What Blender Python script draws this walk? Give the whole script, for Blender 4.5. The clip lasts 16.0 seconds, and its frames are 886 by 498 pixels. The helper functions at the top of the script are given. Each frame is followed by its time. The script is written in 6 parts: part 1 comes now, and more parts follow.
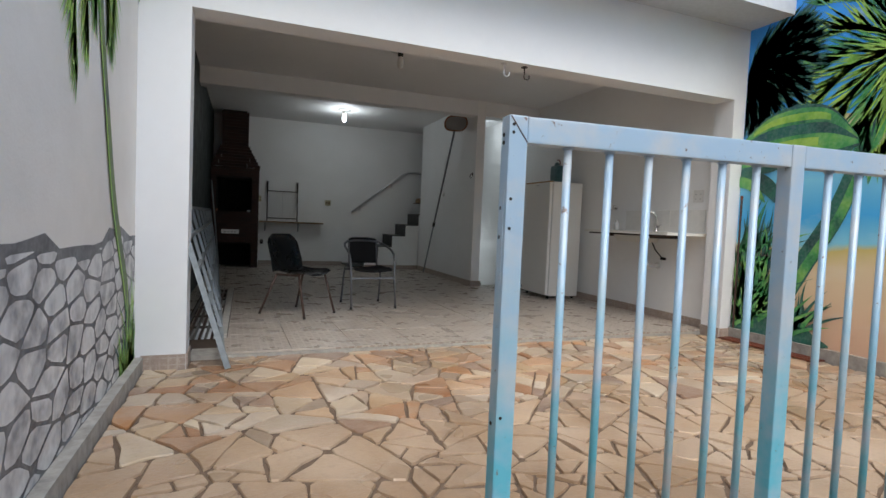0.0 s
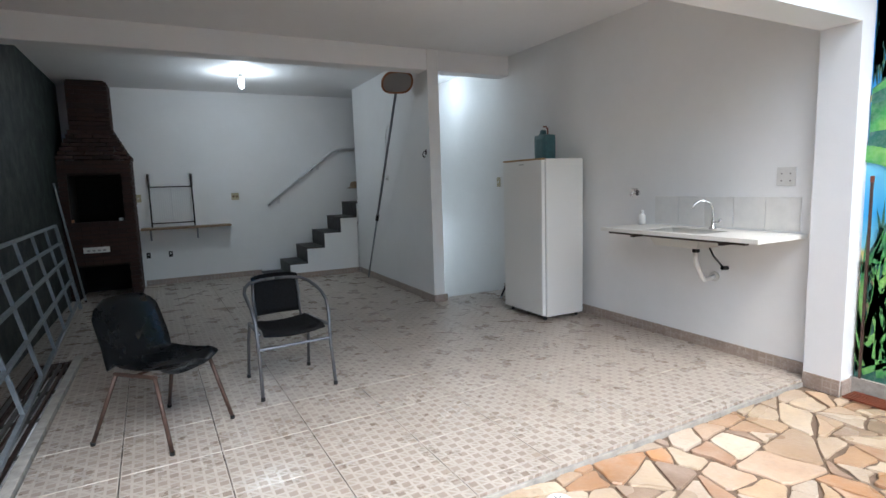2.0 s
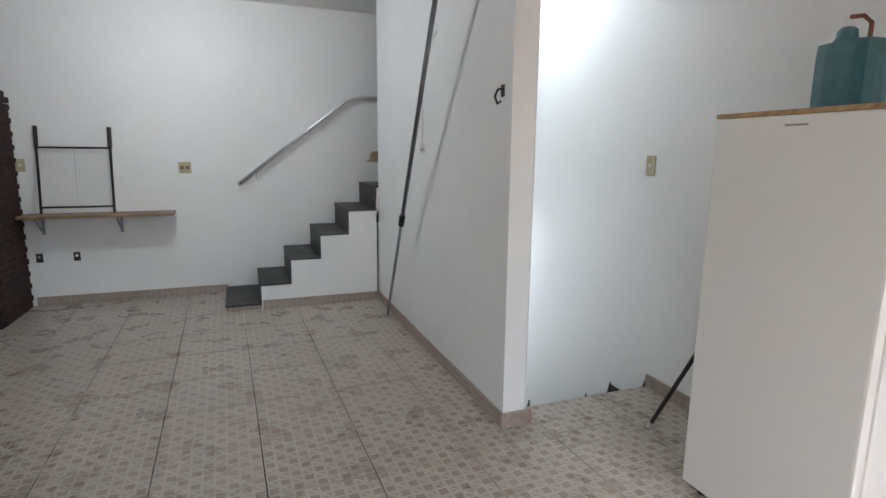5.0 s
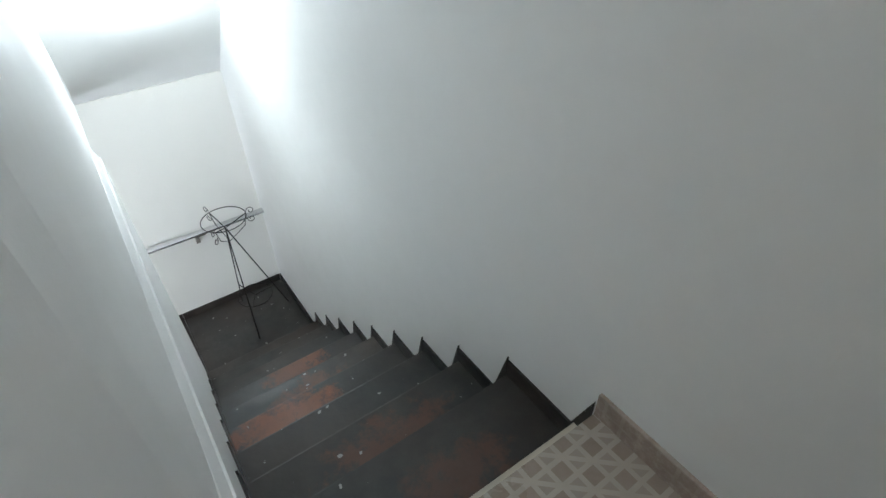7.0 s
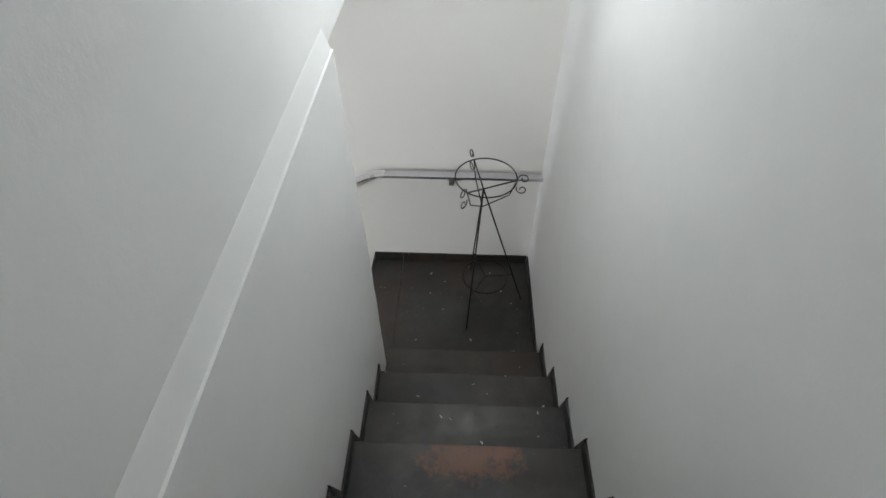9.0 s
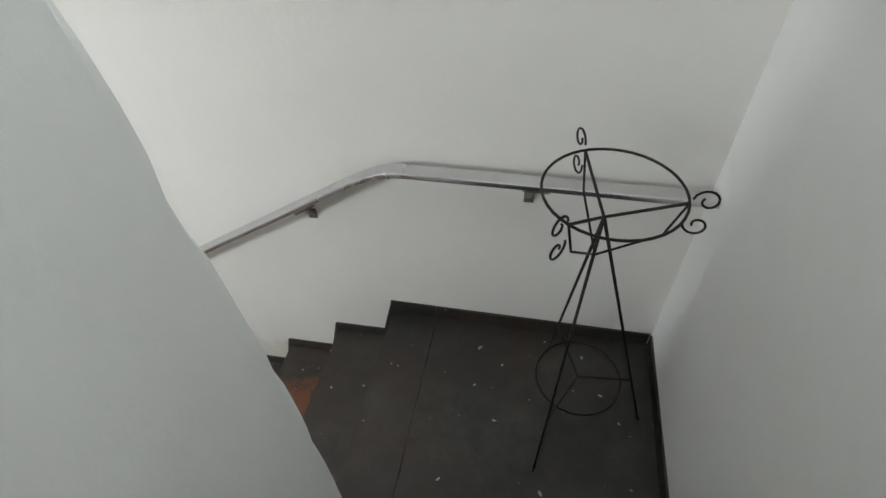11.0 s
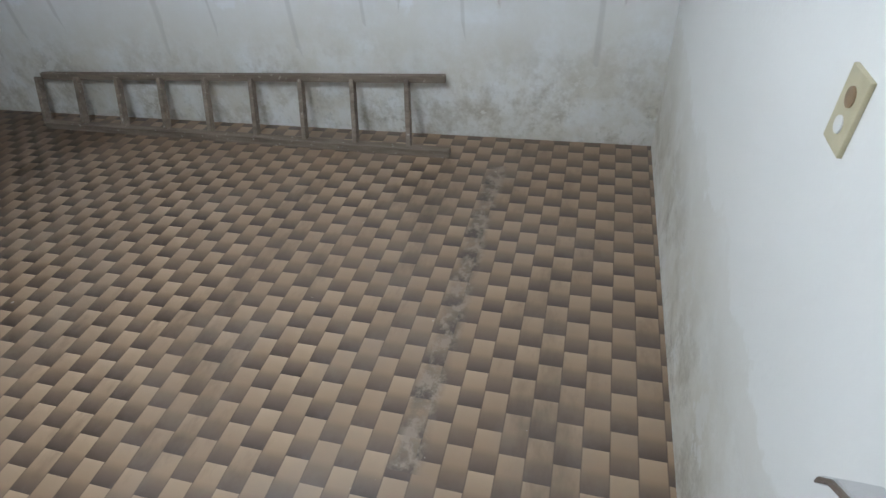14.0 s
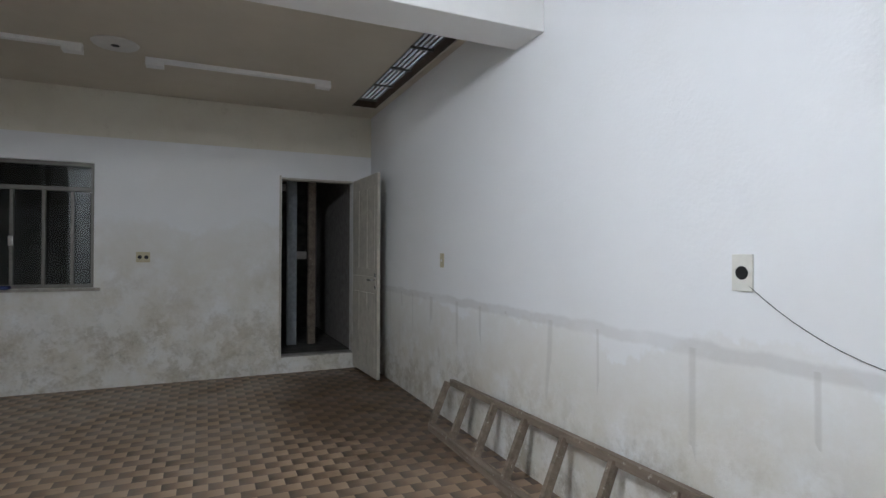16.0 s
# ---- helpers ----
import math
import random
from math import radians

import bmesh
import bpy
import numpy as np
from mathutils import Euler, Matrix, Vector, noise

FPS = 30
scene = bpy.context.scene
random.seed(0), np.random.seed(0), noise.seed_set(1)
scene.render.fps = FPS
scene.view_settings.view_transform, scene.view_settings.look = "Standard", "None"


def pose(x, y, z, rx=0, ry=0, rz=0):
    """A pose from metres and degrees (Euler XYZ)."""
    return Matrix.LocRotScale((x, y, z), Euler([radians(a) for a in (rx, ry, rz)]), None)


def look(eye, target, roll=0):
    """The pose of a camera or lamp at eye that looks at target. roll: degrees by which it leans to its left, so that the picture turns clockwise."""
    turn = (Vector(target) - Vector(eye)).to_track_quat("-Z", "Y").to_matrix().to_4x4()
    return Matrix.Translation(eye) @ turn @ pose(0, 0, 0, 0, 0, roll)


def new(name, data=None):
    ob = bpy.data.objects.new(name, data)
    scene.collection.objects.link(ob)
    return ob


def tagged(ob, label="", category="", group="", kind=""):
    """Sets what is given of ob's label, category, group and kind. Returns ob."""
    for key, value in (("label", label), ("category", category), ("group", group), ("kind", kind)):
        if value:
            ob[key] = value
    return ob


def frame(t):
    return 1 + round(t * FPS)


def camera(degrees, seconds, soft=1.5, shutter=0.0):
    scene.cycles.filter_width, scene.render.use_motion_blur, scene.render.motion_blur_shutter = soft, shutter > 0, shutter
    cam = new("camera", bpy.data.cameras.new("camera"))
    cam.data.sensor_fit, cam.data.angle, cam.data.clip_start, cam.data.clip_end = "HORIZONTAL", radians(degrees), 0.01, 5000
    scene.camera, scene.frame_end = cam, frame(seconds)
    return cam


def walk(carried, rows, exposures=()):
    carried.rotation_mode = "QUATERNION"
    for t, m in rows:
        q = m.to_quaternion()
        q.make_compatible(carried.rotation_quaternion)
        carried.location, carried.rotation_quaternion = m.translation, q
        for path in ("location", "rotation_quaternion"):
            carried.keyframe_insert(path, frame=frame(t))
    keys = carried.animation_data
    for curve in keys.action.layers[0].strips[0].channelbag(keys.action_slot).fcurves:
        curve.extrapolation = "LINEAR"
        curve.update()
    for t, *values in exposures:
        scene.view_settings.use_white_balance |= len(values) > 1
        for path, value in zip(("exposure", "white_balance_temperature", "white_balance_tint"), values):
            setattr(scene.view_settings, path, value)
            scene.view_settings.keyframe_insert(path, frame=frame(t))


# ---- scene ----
cam = camera(79.2, 16.0)

PATH = [
    (0, (1.329, -4.236, 0.984), (2.027, -2.364, 0.887), 2.4),
    (0.5, (1.334, -3.589, 1.096), (1.961, -1.695, 0.951), 0.5),
    (1, (1.459, -2.986, 1.261), (2.099, -1.098, 1.106), -1.8),
    (1.5, (1.647, -2.485, 1.363), (2.425, -0.655, 1.147), -2.2),
    (2, (1.981, -2.089, 1.408), (2.881, -0.32, 1.164), -1.8),
    (2.5, (2.277, -1.602, 1.415), (3.316, 0.085, 1.14), -0.2),
    (2.8, (2.484, -1.35, 1.392), (3.448, 0.382, 1.13), -0.0),
    (3, (2.579, -1.128, 1.42), (3.41, 0.673, 1.156), 0.6),
    (3.2, (2.663, -0.908, 1.44), (3.295, 0.975, 1.206), 0.9),
    (5.3, (3.667, 1.503, 1.462), (4.394, 3.318, 1.043), 0.4),
    (5.5, (3.814, 1.737, 1.444), (4.633, 3.485, 0.921), -0.1),
    (6, (4.146, 2.296, 1.377), (5.161, 3.796, 0.528), 0.2),
    (6.5, (4.628, 2.725, 1.336), (5.654, 4.091, 0.296), 0.6),
    (7, (5.066, 3.277, 1.245), (5.921, 4.553, -0.036), -1.6),
    (7.5, (5.312, 3.696, 1.201), (5.785, 5.054, -0.189), -0.2),
    (8, (5.372, 4.008, 1.147), (5.479, 5.389, -0.295), 0.2),
    (8.5, (5.35, 4.271, 0.982), (5.342, 5.668, -0.449), 0.8),
    (8.7, (5.356, 4.39, 0.877), (5.327, 5.764, -0.575), 0.5),
    (11, (5.314, 5.73, -0.234), (5.016, 7.101, -1.658), -2.3),
    (11.5, (5.278, 6.027, -0.475), (4.702, 7.335, -1.874), -1.0),
    (12, (5.082, 6.295, -0.682), (4.124, 7.394, -2.051), -0.8),
    (12.5, (4.85, 6.56, -0.867), (3.46, 7.201, -2.154), -2.3),
    (13, (4.615, 6.652, -0.951), (3.038, 6.694, -2.179), -2.8),
    (13.5, (4.309, 6.65, -1.104), (2.817, 6.307, -2.39), -4.7),
    (14, (4.031, 6.646, -1.321), (2.595, 6.185, -2.633), -5.8),
    (14.5, (3.755, 6.564, -1.561), (2.288, 5.839, -2.71), -6.5),
    (15, (3.39, 6.559, -1.71), (1.911, 5.416, -2.421), -6.0),
    (15.4, (3.07, 6.552, -1.822), (1.738, 5.08, -2.066), -2.8),
    (15.5, (2.982, 6.536, -1.831), (1.724, 4.99, -1.998), -2.3),
    (16, (2.656, 6.363, -1.801), (1.847, 4.534, -1.784), 0.2),
]
EXPOSURE = [(0.0, 0.34, 6200, 8), (0.5, 0.38, 6250, 7), (1.0, 0.52, 6150, 7), (1.5, 0.93, 5800, 7), (2.0, 1.3, 5700, 7), (2.5, 1.37, 5800, 7), (3.2, 1.46, 5800, 9), (5.3, 2.2, 6150, 11), (6.0, 2.2, 6150, 10), (6.5, 2.14, 6150, 8), (7.0, 1.88, 6100, 6), (7.5, 1.7, 6250, 8), (8.0, 1.42, 6300, 11), (8.5, 1.32, 6500, 11), (11.0, 1.17, 6650, 8), (11.5, 1.15, 6750, 8), (12.0, 1.22, 6800, 8), (12.5, 1.2, 6600, 7), (13.0, 1.15, 6200, 6), (13.5, 1.37, 6050, 6), (14.0, 1.64, 5850, 6), (14.5, 1.95, 5700, 8), (15.0, 2.0, 5350, 4), (15.5, 1.7, 5700, 8), (16.0, 1.78, 6150, 10)]
walk(cam, [(t, look(eye, target, roll)) for t, eye, target, roll in PATH], EXPOSURE)

# ---- world, sun, lamps ----
world = bpy.data.worlds.new("world")
scene.world = world
world.use_nodes = True
_wn = world.node_tree.nodes
_sky = _wn.new("ShaderNodeTexSky")
_sky.sky_type = "NISHITA"
_sky.sun_disc = False
_sky.sun_elevation = radians(55)
_sky.sun_rotation = radians(200)
_sky.air_density, _sky.dust_density = 1.5, 4.0
world.node_tree.links.new(_sky.outputs[0], _wn["Background"].inputs[0])
_wn["Background"].inputs[1].default_value = 0.15


def lamp(name, kind, where, energy, colour, **more):
    data = bpy.data.lights.new(name, kind)
    data.energy, data.color = energy, colour
    ob = new(name, data)
    ob.location = where
    if kind == "AREA":
        data.shape, data.size, data.size_y = "RECTANGLE", more["size"][0], more["size"][1]
        ob.rotation_euler = [radians(a) for a in more.get("turn", (0, 0, 0))]
    elif kind == "SUN":
        data.angle = more["angle"]
        ob.rotation_euler = [radians(a) for a in more["turn"]]
    else:
        data.shadow_soft_size = more.get("radius", 0.05)
    return ob


lamp("sun", "SUN", (0, -10, 12), 1.5, (1.0, 0.98, 0.95), angle=radians(40), turn=(38, 0, 8))
lamp("bulb_light", "POINT", (2.96, 5.44, 2.64), 7, (0.95, 1.0, 1.0), radius=0.04)
lamp("stair_bulb_light", "POINT", (5.41, 6.34, 0.555), 5.4, (0.90, 0.97, 1.0), radius=0.05)
# Stairwell lamp is an addition without a known source, lifts the side wall.
lamp("stairwell_bulb_light", "POINT", (5.36, 4.95, 2.62), 2.0, (0.88, 0.97, 1.0), radius=0.09)
lamp("tube_light", "POINT", (3.4, 5.1, -0.37), 36, (0.90, 0.94, 1.0), radius=0.12)

# ---- helpers of the scene ----


def mesh_of(name, bm):
    me = bpy.data.meshes.new(name)
    bm.normal_update()
    bm.to_mesh(me)
    bm.free()
    return me


def part(name, bm, material, parent=None, label="", smooth=False):
    me = mesh_of(name, bm)
    if smooth:
        for p in me.polygons:
            p.use_smooth = True
    me.materials.append(material)
    ob = new(name, me)
    if parent is not None:
        ob.parent = parent
    if label:
        tagged(ob, label)
    return ob


def thing(name, at, label, category, group="", turn=0.0):
    ob = new(name)
    ob.empty_display_size = 0.1
    ob.location = at
    ob.rotation_euler = (0, 0, radians(turn))
    return tagged(ob, label, category, group)


def structure(name, bm, material, label, category):
    return tagged(part(name, bm, material), label, category, kind="structure")


def add_box(bm, lo, hi, bevel=0.0, m=None):
    vs = [bm.verts.new((x, y, z)) for x in (lo[0], hi[0]) for y in (lo[1], hi[1]) for z in (lo[2], hi[2])]
    fs = [bm.faces.new([vs[i] for i in q]) for q in ((0, 1, 3, 2), (4, 6, 7, 5), (0, 4, 5, 1), (2, 3, 7, 6), (0, 2, 6, 4), (1, 5, 7, 3))]
    if bevel > 0:
        es = list({e for f in fs for e in f.edges})
        res = bmesh.ops.bevel(bm, geom=es, offset=bevel, segments=2, affect="EDGES", profile=0.7)
        vs = list({v for f in res["faces"] for v in f.verts} | {v for v in vs if v.is_valid})
    if m is not None:
        bmesh.ops.transform(bm, matrix=m, verts=[v for v in vs if v.is_valid])
    return bm


def box(lo, hi, bevel=0.0, m=None):
    return add_box(bmesh.new(), lo, hi, bevel, m)


def add_prism(bm, outline, z0, z1):
    low = [bm.verts.new((x, y, z0)) for x, y in outline]
    top = [bm.verts.new((x, y, z1)) for x, y in outline]
    bm.faces.new(low[::-1])
    bm.faces.new(top)
    n = len(outline)
    for i in range(n):
        bm.faces.new((low[i], low[(i + 1) % n], top[(i + 1) % n], top[i]))
    return bm


def prism(outline, z0, z1):
    bm = add_prism(bmesh.new(), outline, z0, z1)
    bmesh.ops.recalc_face_normals(bm, faces=bm.faces)
    return bm


def add_tube(bm, points, radius, sides=8, closed=False):
    pts = [Vector(p) for p in points]
    n = len(pts)
    rings = []
    up = None
    for i, p in enumerate(pts):
        if closed:
            d = (pts[(i + 1) % n] - pts[i - 1]).normalized()
        else:
            d = (pts[min(i + 1, n - 1)] - pts[max(i - 1, 0)]).normalized()
        if up is None:
            up = d.orthogonal().normalized()
        side = (up - d * up.dot(d))
        side = side.normalized() if side.length > 1e-6 else d.orthogonal().normalized()
        up = side
        other = d.cross(side)
        r = radius[i] if isinstance(radius, (list, tuple)) else radius
        rings.append([bm.verts.new(p + (side * math.cos(a) + other * math.sin(a)) * r) for a in (2 * math.pi * k / sides for k in range(sides))])
    for i in range(n if closed else n - 1):
        a, b = rings[i], rings[(i + 1) % n]
        for k in range(sides):
            bm.faces.new((a[k], a[(k + 1) % sides], b[(k + 1) % sides], b[k]))
    if not closed:
        bm.faces.new(rings[0][::-1])
        bm.faces.new(rings[-1])
    return bm


def tube(points, radius, sides=8, closed=False):
    bm = add_tube(bmesh.new(), points, radius, sides, closed)
    bmesh.ops.recalc_face_normals(bm, faces=bm.faces)
    return bm


def lathe(profile, at=(0, 0, 0), sides=24):
    """A turned body: profile of (radius, height)."""
    bm = bmesh.new()
    rings = []
    for r, z in profile:
        rings.append([bm.verts.new((at[0] + max(r, 1e-4) * math.cos(2 * math.pi * k / sides), at[1] + max(r, 1e-4) * math.sin(2 * math.pi * k / sides), at[2] + z)) for k in range(sides)])
    for a, b in zip(rings, rings[1:]):
        for k in range(sides):
            bm.faces.new((a[k], a[(k + 1) % sides], b[(k + 1) % sides], b[k]))
    bm.faces.new(rings[0][::-1])
    bm.faces.new(rings[-1])
    bmesh.ops.recalc_face_normals(bm, faces=bm.faces)
    return bm


def bar(a, b, w, h=None, up=(0, 0, 1)):
    """A straight bar of rectangular section between two points."""
    a, b = Vector(a), Vector(b)
    d = (b - a).normalized()
    s = d.cross(Vector(up))
    s = s.normalized() if s.length > 1e-5 else d.orthogonal().normalized()
    u = s.cross(d)
    h = w if h is None else h
    bm = bmesh.new()
    vs = [bm.verts.new(p + s * i * w / 2 + u * j * h / 2) for p in (a, b) for i, j in ((-1, -1), (1, -1), (1, 1), (-1, 1))]
    for q in ((3, 2, 1, 0), (4, 5, 6, 7), (0, 1, 5, 4), (1, 2, 6, 5), (2, 3, 7, 6), (3, 0, 4, 7)):
        bm.faces.new([vs[i] for i in q])
    return bm


def arc(c, r, a0, a1, n, u=(1, 0, 0), v=(0, 0, 1)):
    c, u, v = Vector(c), Vector(u), Vector(v)
    return [c + (u * math.cos(radians(a0 + (a1 - a0) * i / n)) + v * math.sin(radians(a0 + (a1 - a0) * i / n))) * r for i in range(n + 1)]


def wall_with_holes(along, span, z_range, across, holes):
    """An upright wall of real thickness along 'x' or 'y', with rectangular openings (a0, a1, z0, z1)."""
    bm = bmesh.new()
    a_cuts = sorted({span[0], span[1], *[h[0] for h in holes], *[h[1] for h in holes]})
    z_cuts = sorted({z_range[0], z_range[1], *[h[2] for h in holes], *[h[3] for h in holes]})
    full = {}
    for i in range(len(a_cuts) - 1):
        for j in range(len(z_cuts) - 1):
            ca, cz = (a_cuts[i] + a_cuts[i + 1]) / 2, (z_cuts[j] + z_cuts[j + 1]) / 2
            full[i, j] = not any(h[0] < ca < h[1] and h[2] < cz < h[3] for h in holes)
    cache = {}

    def v(a, c, z):
        key = (round(a, 4), round(c, 4), round(z, 4))
        if key not in cache:
            cache[key] = bm.verts.new((a, c, z) if along == "x" else (c, a, z))
        return cache[key]

    c0, c1 = across
    for (i, j), solid in full.items():
        if not solid:
            continue
        a0, a1, z0, z1 = a_cuts[i], a_cuts[i + 1], z_cuts[j], z_cuts[j + 1]
        bm.faces.new((v(a0, c0, z0), v(a1, c0, z0), v(a1, c0, z1), v(a0, c0, z1)))
        bm.faces.new((v(a0, c1, z0), v(a0, c1, z1), v(a1, c1, z1), v(a1, c1, z0)))
        if not full.get((i - 1, j), False):
            bm.faces.new((v(a0, c0, z0), v(a0, c0, z1), v(a0, c1, z1), v(a0, c1, z0)))
        if not full.get((i + 1, j), False):
            bm.faces.new((v(a1, c0, z0), v(a1, c1, z0), v(a1, c1, z1), v(a1, c0, z1)))
        if not full.get((i, j - 1), False):
            bm.faces.new((v(a0, c0, z0), v(a0, c1, z0), v(a1, c1, z0), v(a1, c0, z0)))
        if not full.get((i, j + 1), False):
            bm.faces.new((v(a0, c0, z1), v(a1, c0, z1), v(a1, c1, z1), v(a0, c1, z1)))
    bmesh.ops.recalc_face_normals(bm, faces=bm.faces)
    return bm


# ---- materials ----


class Nodes:
    """A short way to write node materials."""

    def __init__(self, name):
        self.mat = bpy.data.materials.new(name)
        self.mat.use_nodes = True
        self.tree = self.mat.node_tree
        self.bsdf = self.tree.nodes["Principled BSDF"]
        self.where = self.add("ShaderNodeNewGeometry").outputs["Position"]
        self.local = self.add("ShaderNodeTexCoord").outputs["Object"]

    def add(self, kind, **values):
        node = self.tree.nodes.new(kind)
        for key, value in values.items():
            setattr(node, key, value)
        return node

    def link(self, a, b):
        self.tree.links.new(a, b)

    def put(self, socket, value):
        if isinstance(value, bpy.types.NodeSocket):
            self.link(value, socket)
        else:
            socket.default_value = value

    def noise(self, scale, detail=4.0, rough=0.6, at=None, stretch=None):
        n = self.add("ShaderNodeTexNoise")
        source = at or self.where
        if stretch:
            m = self.add("ShaderNodeMapping")
            m.inputs["Scale"].default_value = stretch
            self.link(source, m.inputs[0])
            source = m.outputs[0]
        self.link(source, n.inputs["Vector"])
        n.inputs["Scale"].default_value, n.inputs["Detail"].default_value, n.inputs["Roughness"].default_value = scale, detail, rough
        return n.outputs["Fac"]

    def ramp(self, fac, *stops):
        r = self.add("ShaderNodeValToRGB")
        els = r.color_ramp.elements
        while len(els) < len(stops):
            els.new(0.5)
        for el, (pos, col) in zip(els, stops):
            el.position = pos
            el.color = (*col, 1) if isinstance(col, tuple) else (col, col, col, 1)
        self.link(fac, r.inputs[0])
        return r.outputs[0]

    def mix(self, fac, a, b, blend="MIX"):
        m = self.add("ShaderNodeMix", data_type="RGBA", blend_type=blend)
        self.put(m.inputs[0], fac)
        for s, value in ((m.inputs[6], a), (m.inputs[7], b)):
            self.put(s, (*value, 1) if isinstance(value, tuple) else value)
        return m.outputs[2]

    def math(self, op, a, b=0.0, c=0.0):
        m = self.add("ShaderNodeMath", operation=op)
        for s, value in zip(m.inputs, (a, b, c)):
            self.put(s, value)
        return m.outputs[0]

    def xyz(self, at=None):
        s = self.add("ShaderNodeSeparateXYZ")
        self.link(at or self.where, s.inputs[0])
        return s.outputs

    def random(self):
        return self.add("ShaderNodeObjectInfo").outputs["Random"]

    def bump(self, height, strength=0.3, distance=0.01):
        b = self.add("ShaderNodeBump")
        b.inputs["Strength"].default_value, b.inputs["Distance"].default_value = strength, distance
        self.link(height, b.inputs["Height"])
        self.link(b.outputs[0], self.bsdf.inputs["Normal"])

    def done(self, colour, rough=0.6, metal=0.0):
        self.put(self.bsdf.inputs["Base Color"], (*colour, 1) if isinstance(colour, tuple) else colour)
        self.put(self.bsdf.inputs["Roughness"], rough)
        self.put(self.bsdf.inputs["Metallic"], metal)
        return self.mat


def plaster(name, base=(0.86, 0.86, 0.85), grime=(0.72, 0.71, 0.68), amount=0.35, relief=0.10):
    n = Nodes(name)
    big = n.ramp(n.noise(0.9, 5, 0.65), (0.42, 0.0), (0.75, amount))
    small = n.ramp(n.noise(14, 3), (0.35, 0.0), (0.8, 0.15))
    col = n.mix(big, base, grime)
    col = n.mix(small, col, tuple(c * 0.9 for c in base))
    n.bump(n.math("ADD", n.noise(60, 4), n.math("MULTIPLY", n.noise(5, 3), 1.5)), relief, 0.006)
    return n.done(col, n.ramp(n.noise(6), (0.3, 0.5), (0.8, 0.75)))


def plain(name, colour, rough=0.5, metal=0.0, spread=0.12, scale=25.0, relief=0.05):
    n = Nodes(name)
    col = n.mix(n.ramp(n.noise(scale, 4), (0.3, 0.0), (0.75, 1.0)), colour, tuple(min(1, c * (1 - spread * 2.5)) for c in colour))
    col = n.mix(n.ramp(n.noise(scale * 0.15, 3), (0.4, 0.0), (0.8, 0.5)), col, tuple(c * (1 - spread) for c in colour))
    if relief:
        n.bump(n.noise(scale * 4, 3), relief, 0.003)
    return n.done(col, n.ramp(n.noise(scale * 0.7), (0.3, max(0.02, rough - min(0.08, spread * 1.5))), (0.8, min(1.0, rough + min(0.1, spread * 1.8)))), metal)


WHITE = plaster("white_plaster")
WHITE_OUT = plaster("white_outdoor_plaster", (0.82, 0.83, 0.84), (0.68, 0.68, 0.68), 0.3)
CEILING = plaster("ceiling_paint", (0.86, 0.86, 0.86), (0.76, 0.76, 0.75), 0.4, 0.15)
GREEN_WALL = plaster("dark_green_wall", (0.006, 0.012, 0.010), (0.014, 0.021, 0.018), 0.5)
# Near-black colour carries the darkness of the unlit store.
STORE_SHADE = plain("shade_dark_concrete", (0.075, 0.07, 0.062), 0.9, spread=0.3, scale=8, relief=0.4)
CONCRETE = plain("grey_concrete", (0.33, 0.31, 0.29), 0.85, spread=0.2, scale=12, relief=0.3)
EARTH_JOINT = plain("mortar_joint", (0.085, 0.056, 0.038), 0.9, spread=0.2, scale=30, relief=0.4)
STEEL = plain("brushed_steel", (0.74, 0.74, 0.75), 0.30, 0.8, spread=0.02, relief=0.0)
PAVE_JOINT = plain("brown_paving_mortar", (0.20, 0.135, 0.09), 0.9, spread=0.2, scale=30, relief=0.4)
RAIL_STEEL = plain("satin_rail_steel", (0.66, 0.66, 0.67), 0.27, 0.95, spread=0.006, scale=4, relief=0.0)
BRONZE = plain("dull_bronze", (0.27, 0.235, 0.20), 0.4, 0.7, spread=0.15)
CHROME = plain("chrome", (0.75, 0.75, 0.76), 0.12, 1.0, spread=0.03)
GREY_PAINT = plain("grey_metal_paint", (0.30, 0.33, 0.35), 0.45, 0.2, spread=0.15)
CHAIR_STEEL = plain("grey_tube", (0.17, 0.17, 0.18), 0.35, 0.5, spread=0.1)
RUST_TUBE = plain("worn_brown_tube", (0.13, 0.078, 0.060), 0.5, 0.4, spread=0.25)
BLACK_SHELL = plain("black_plastic", (0.012, 0.014, 0.016), 0.28, spread=0.2, scale=8)
BLACK_MESH = plain("black_fabric", (0.014, 0.014, 0.016), 0.75, spread=0.3, scale=120, relief=0.3)
BLACK_IRON = plain("black_wrought_iron", (0.035, 0.03, 0.028), 0.5, 0.6, spread=0.3)
FRIDGE = plain("white_enamel", (0.81, 0.80, 0.765), 0.3, spread=0.006, scale=40, relief=0.0)
RUST = plain("yellowed_rust", (0.55, 0.36, 0.17), 0.7, spread=0.25, scale=40)
GASKET = plain("grey_gasket", (0.35, 0.34, 0.32), 0.7)
SINK_TOP = plain("cream_composite", (0.80, 0.78, 0.725), 0.35, spread=0.02, scale=60, relief=0.0)
DARK_WOOD = plain("dark_wood_edge", (0.05, 0.035, 0.03), 0.7, spread=0.2)
PVC = plain("white_pvc", (0.75, 0.74, 0.71), 0.4, spread=0.04)
PALE_PLATE = plain("pale_old_plastic", (0.70, 0.69, 0.63), 0.45, spread=0.06)
CREAM_PLATE = plain("cream_plastic", (0.52, 0.46, 0.30), 0.45, spread=0.06)
WHITE_PLATE = plain("white_plastic", (0.72, 0.71, 0.68), 0.45, spread=0.04)
BLACK = plain("black_hole", (0.01, 0.01, 0.01), 0.6, spread=0.1)
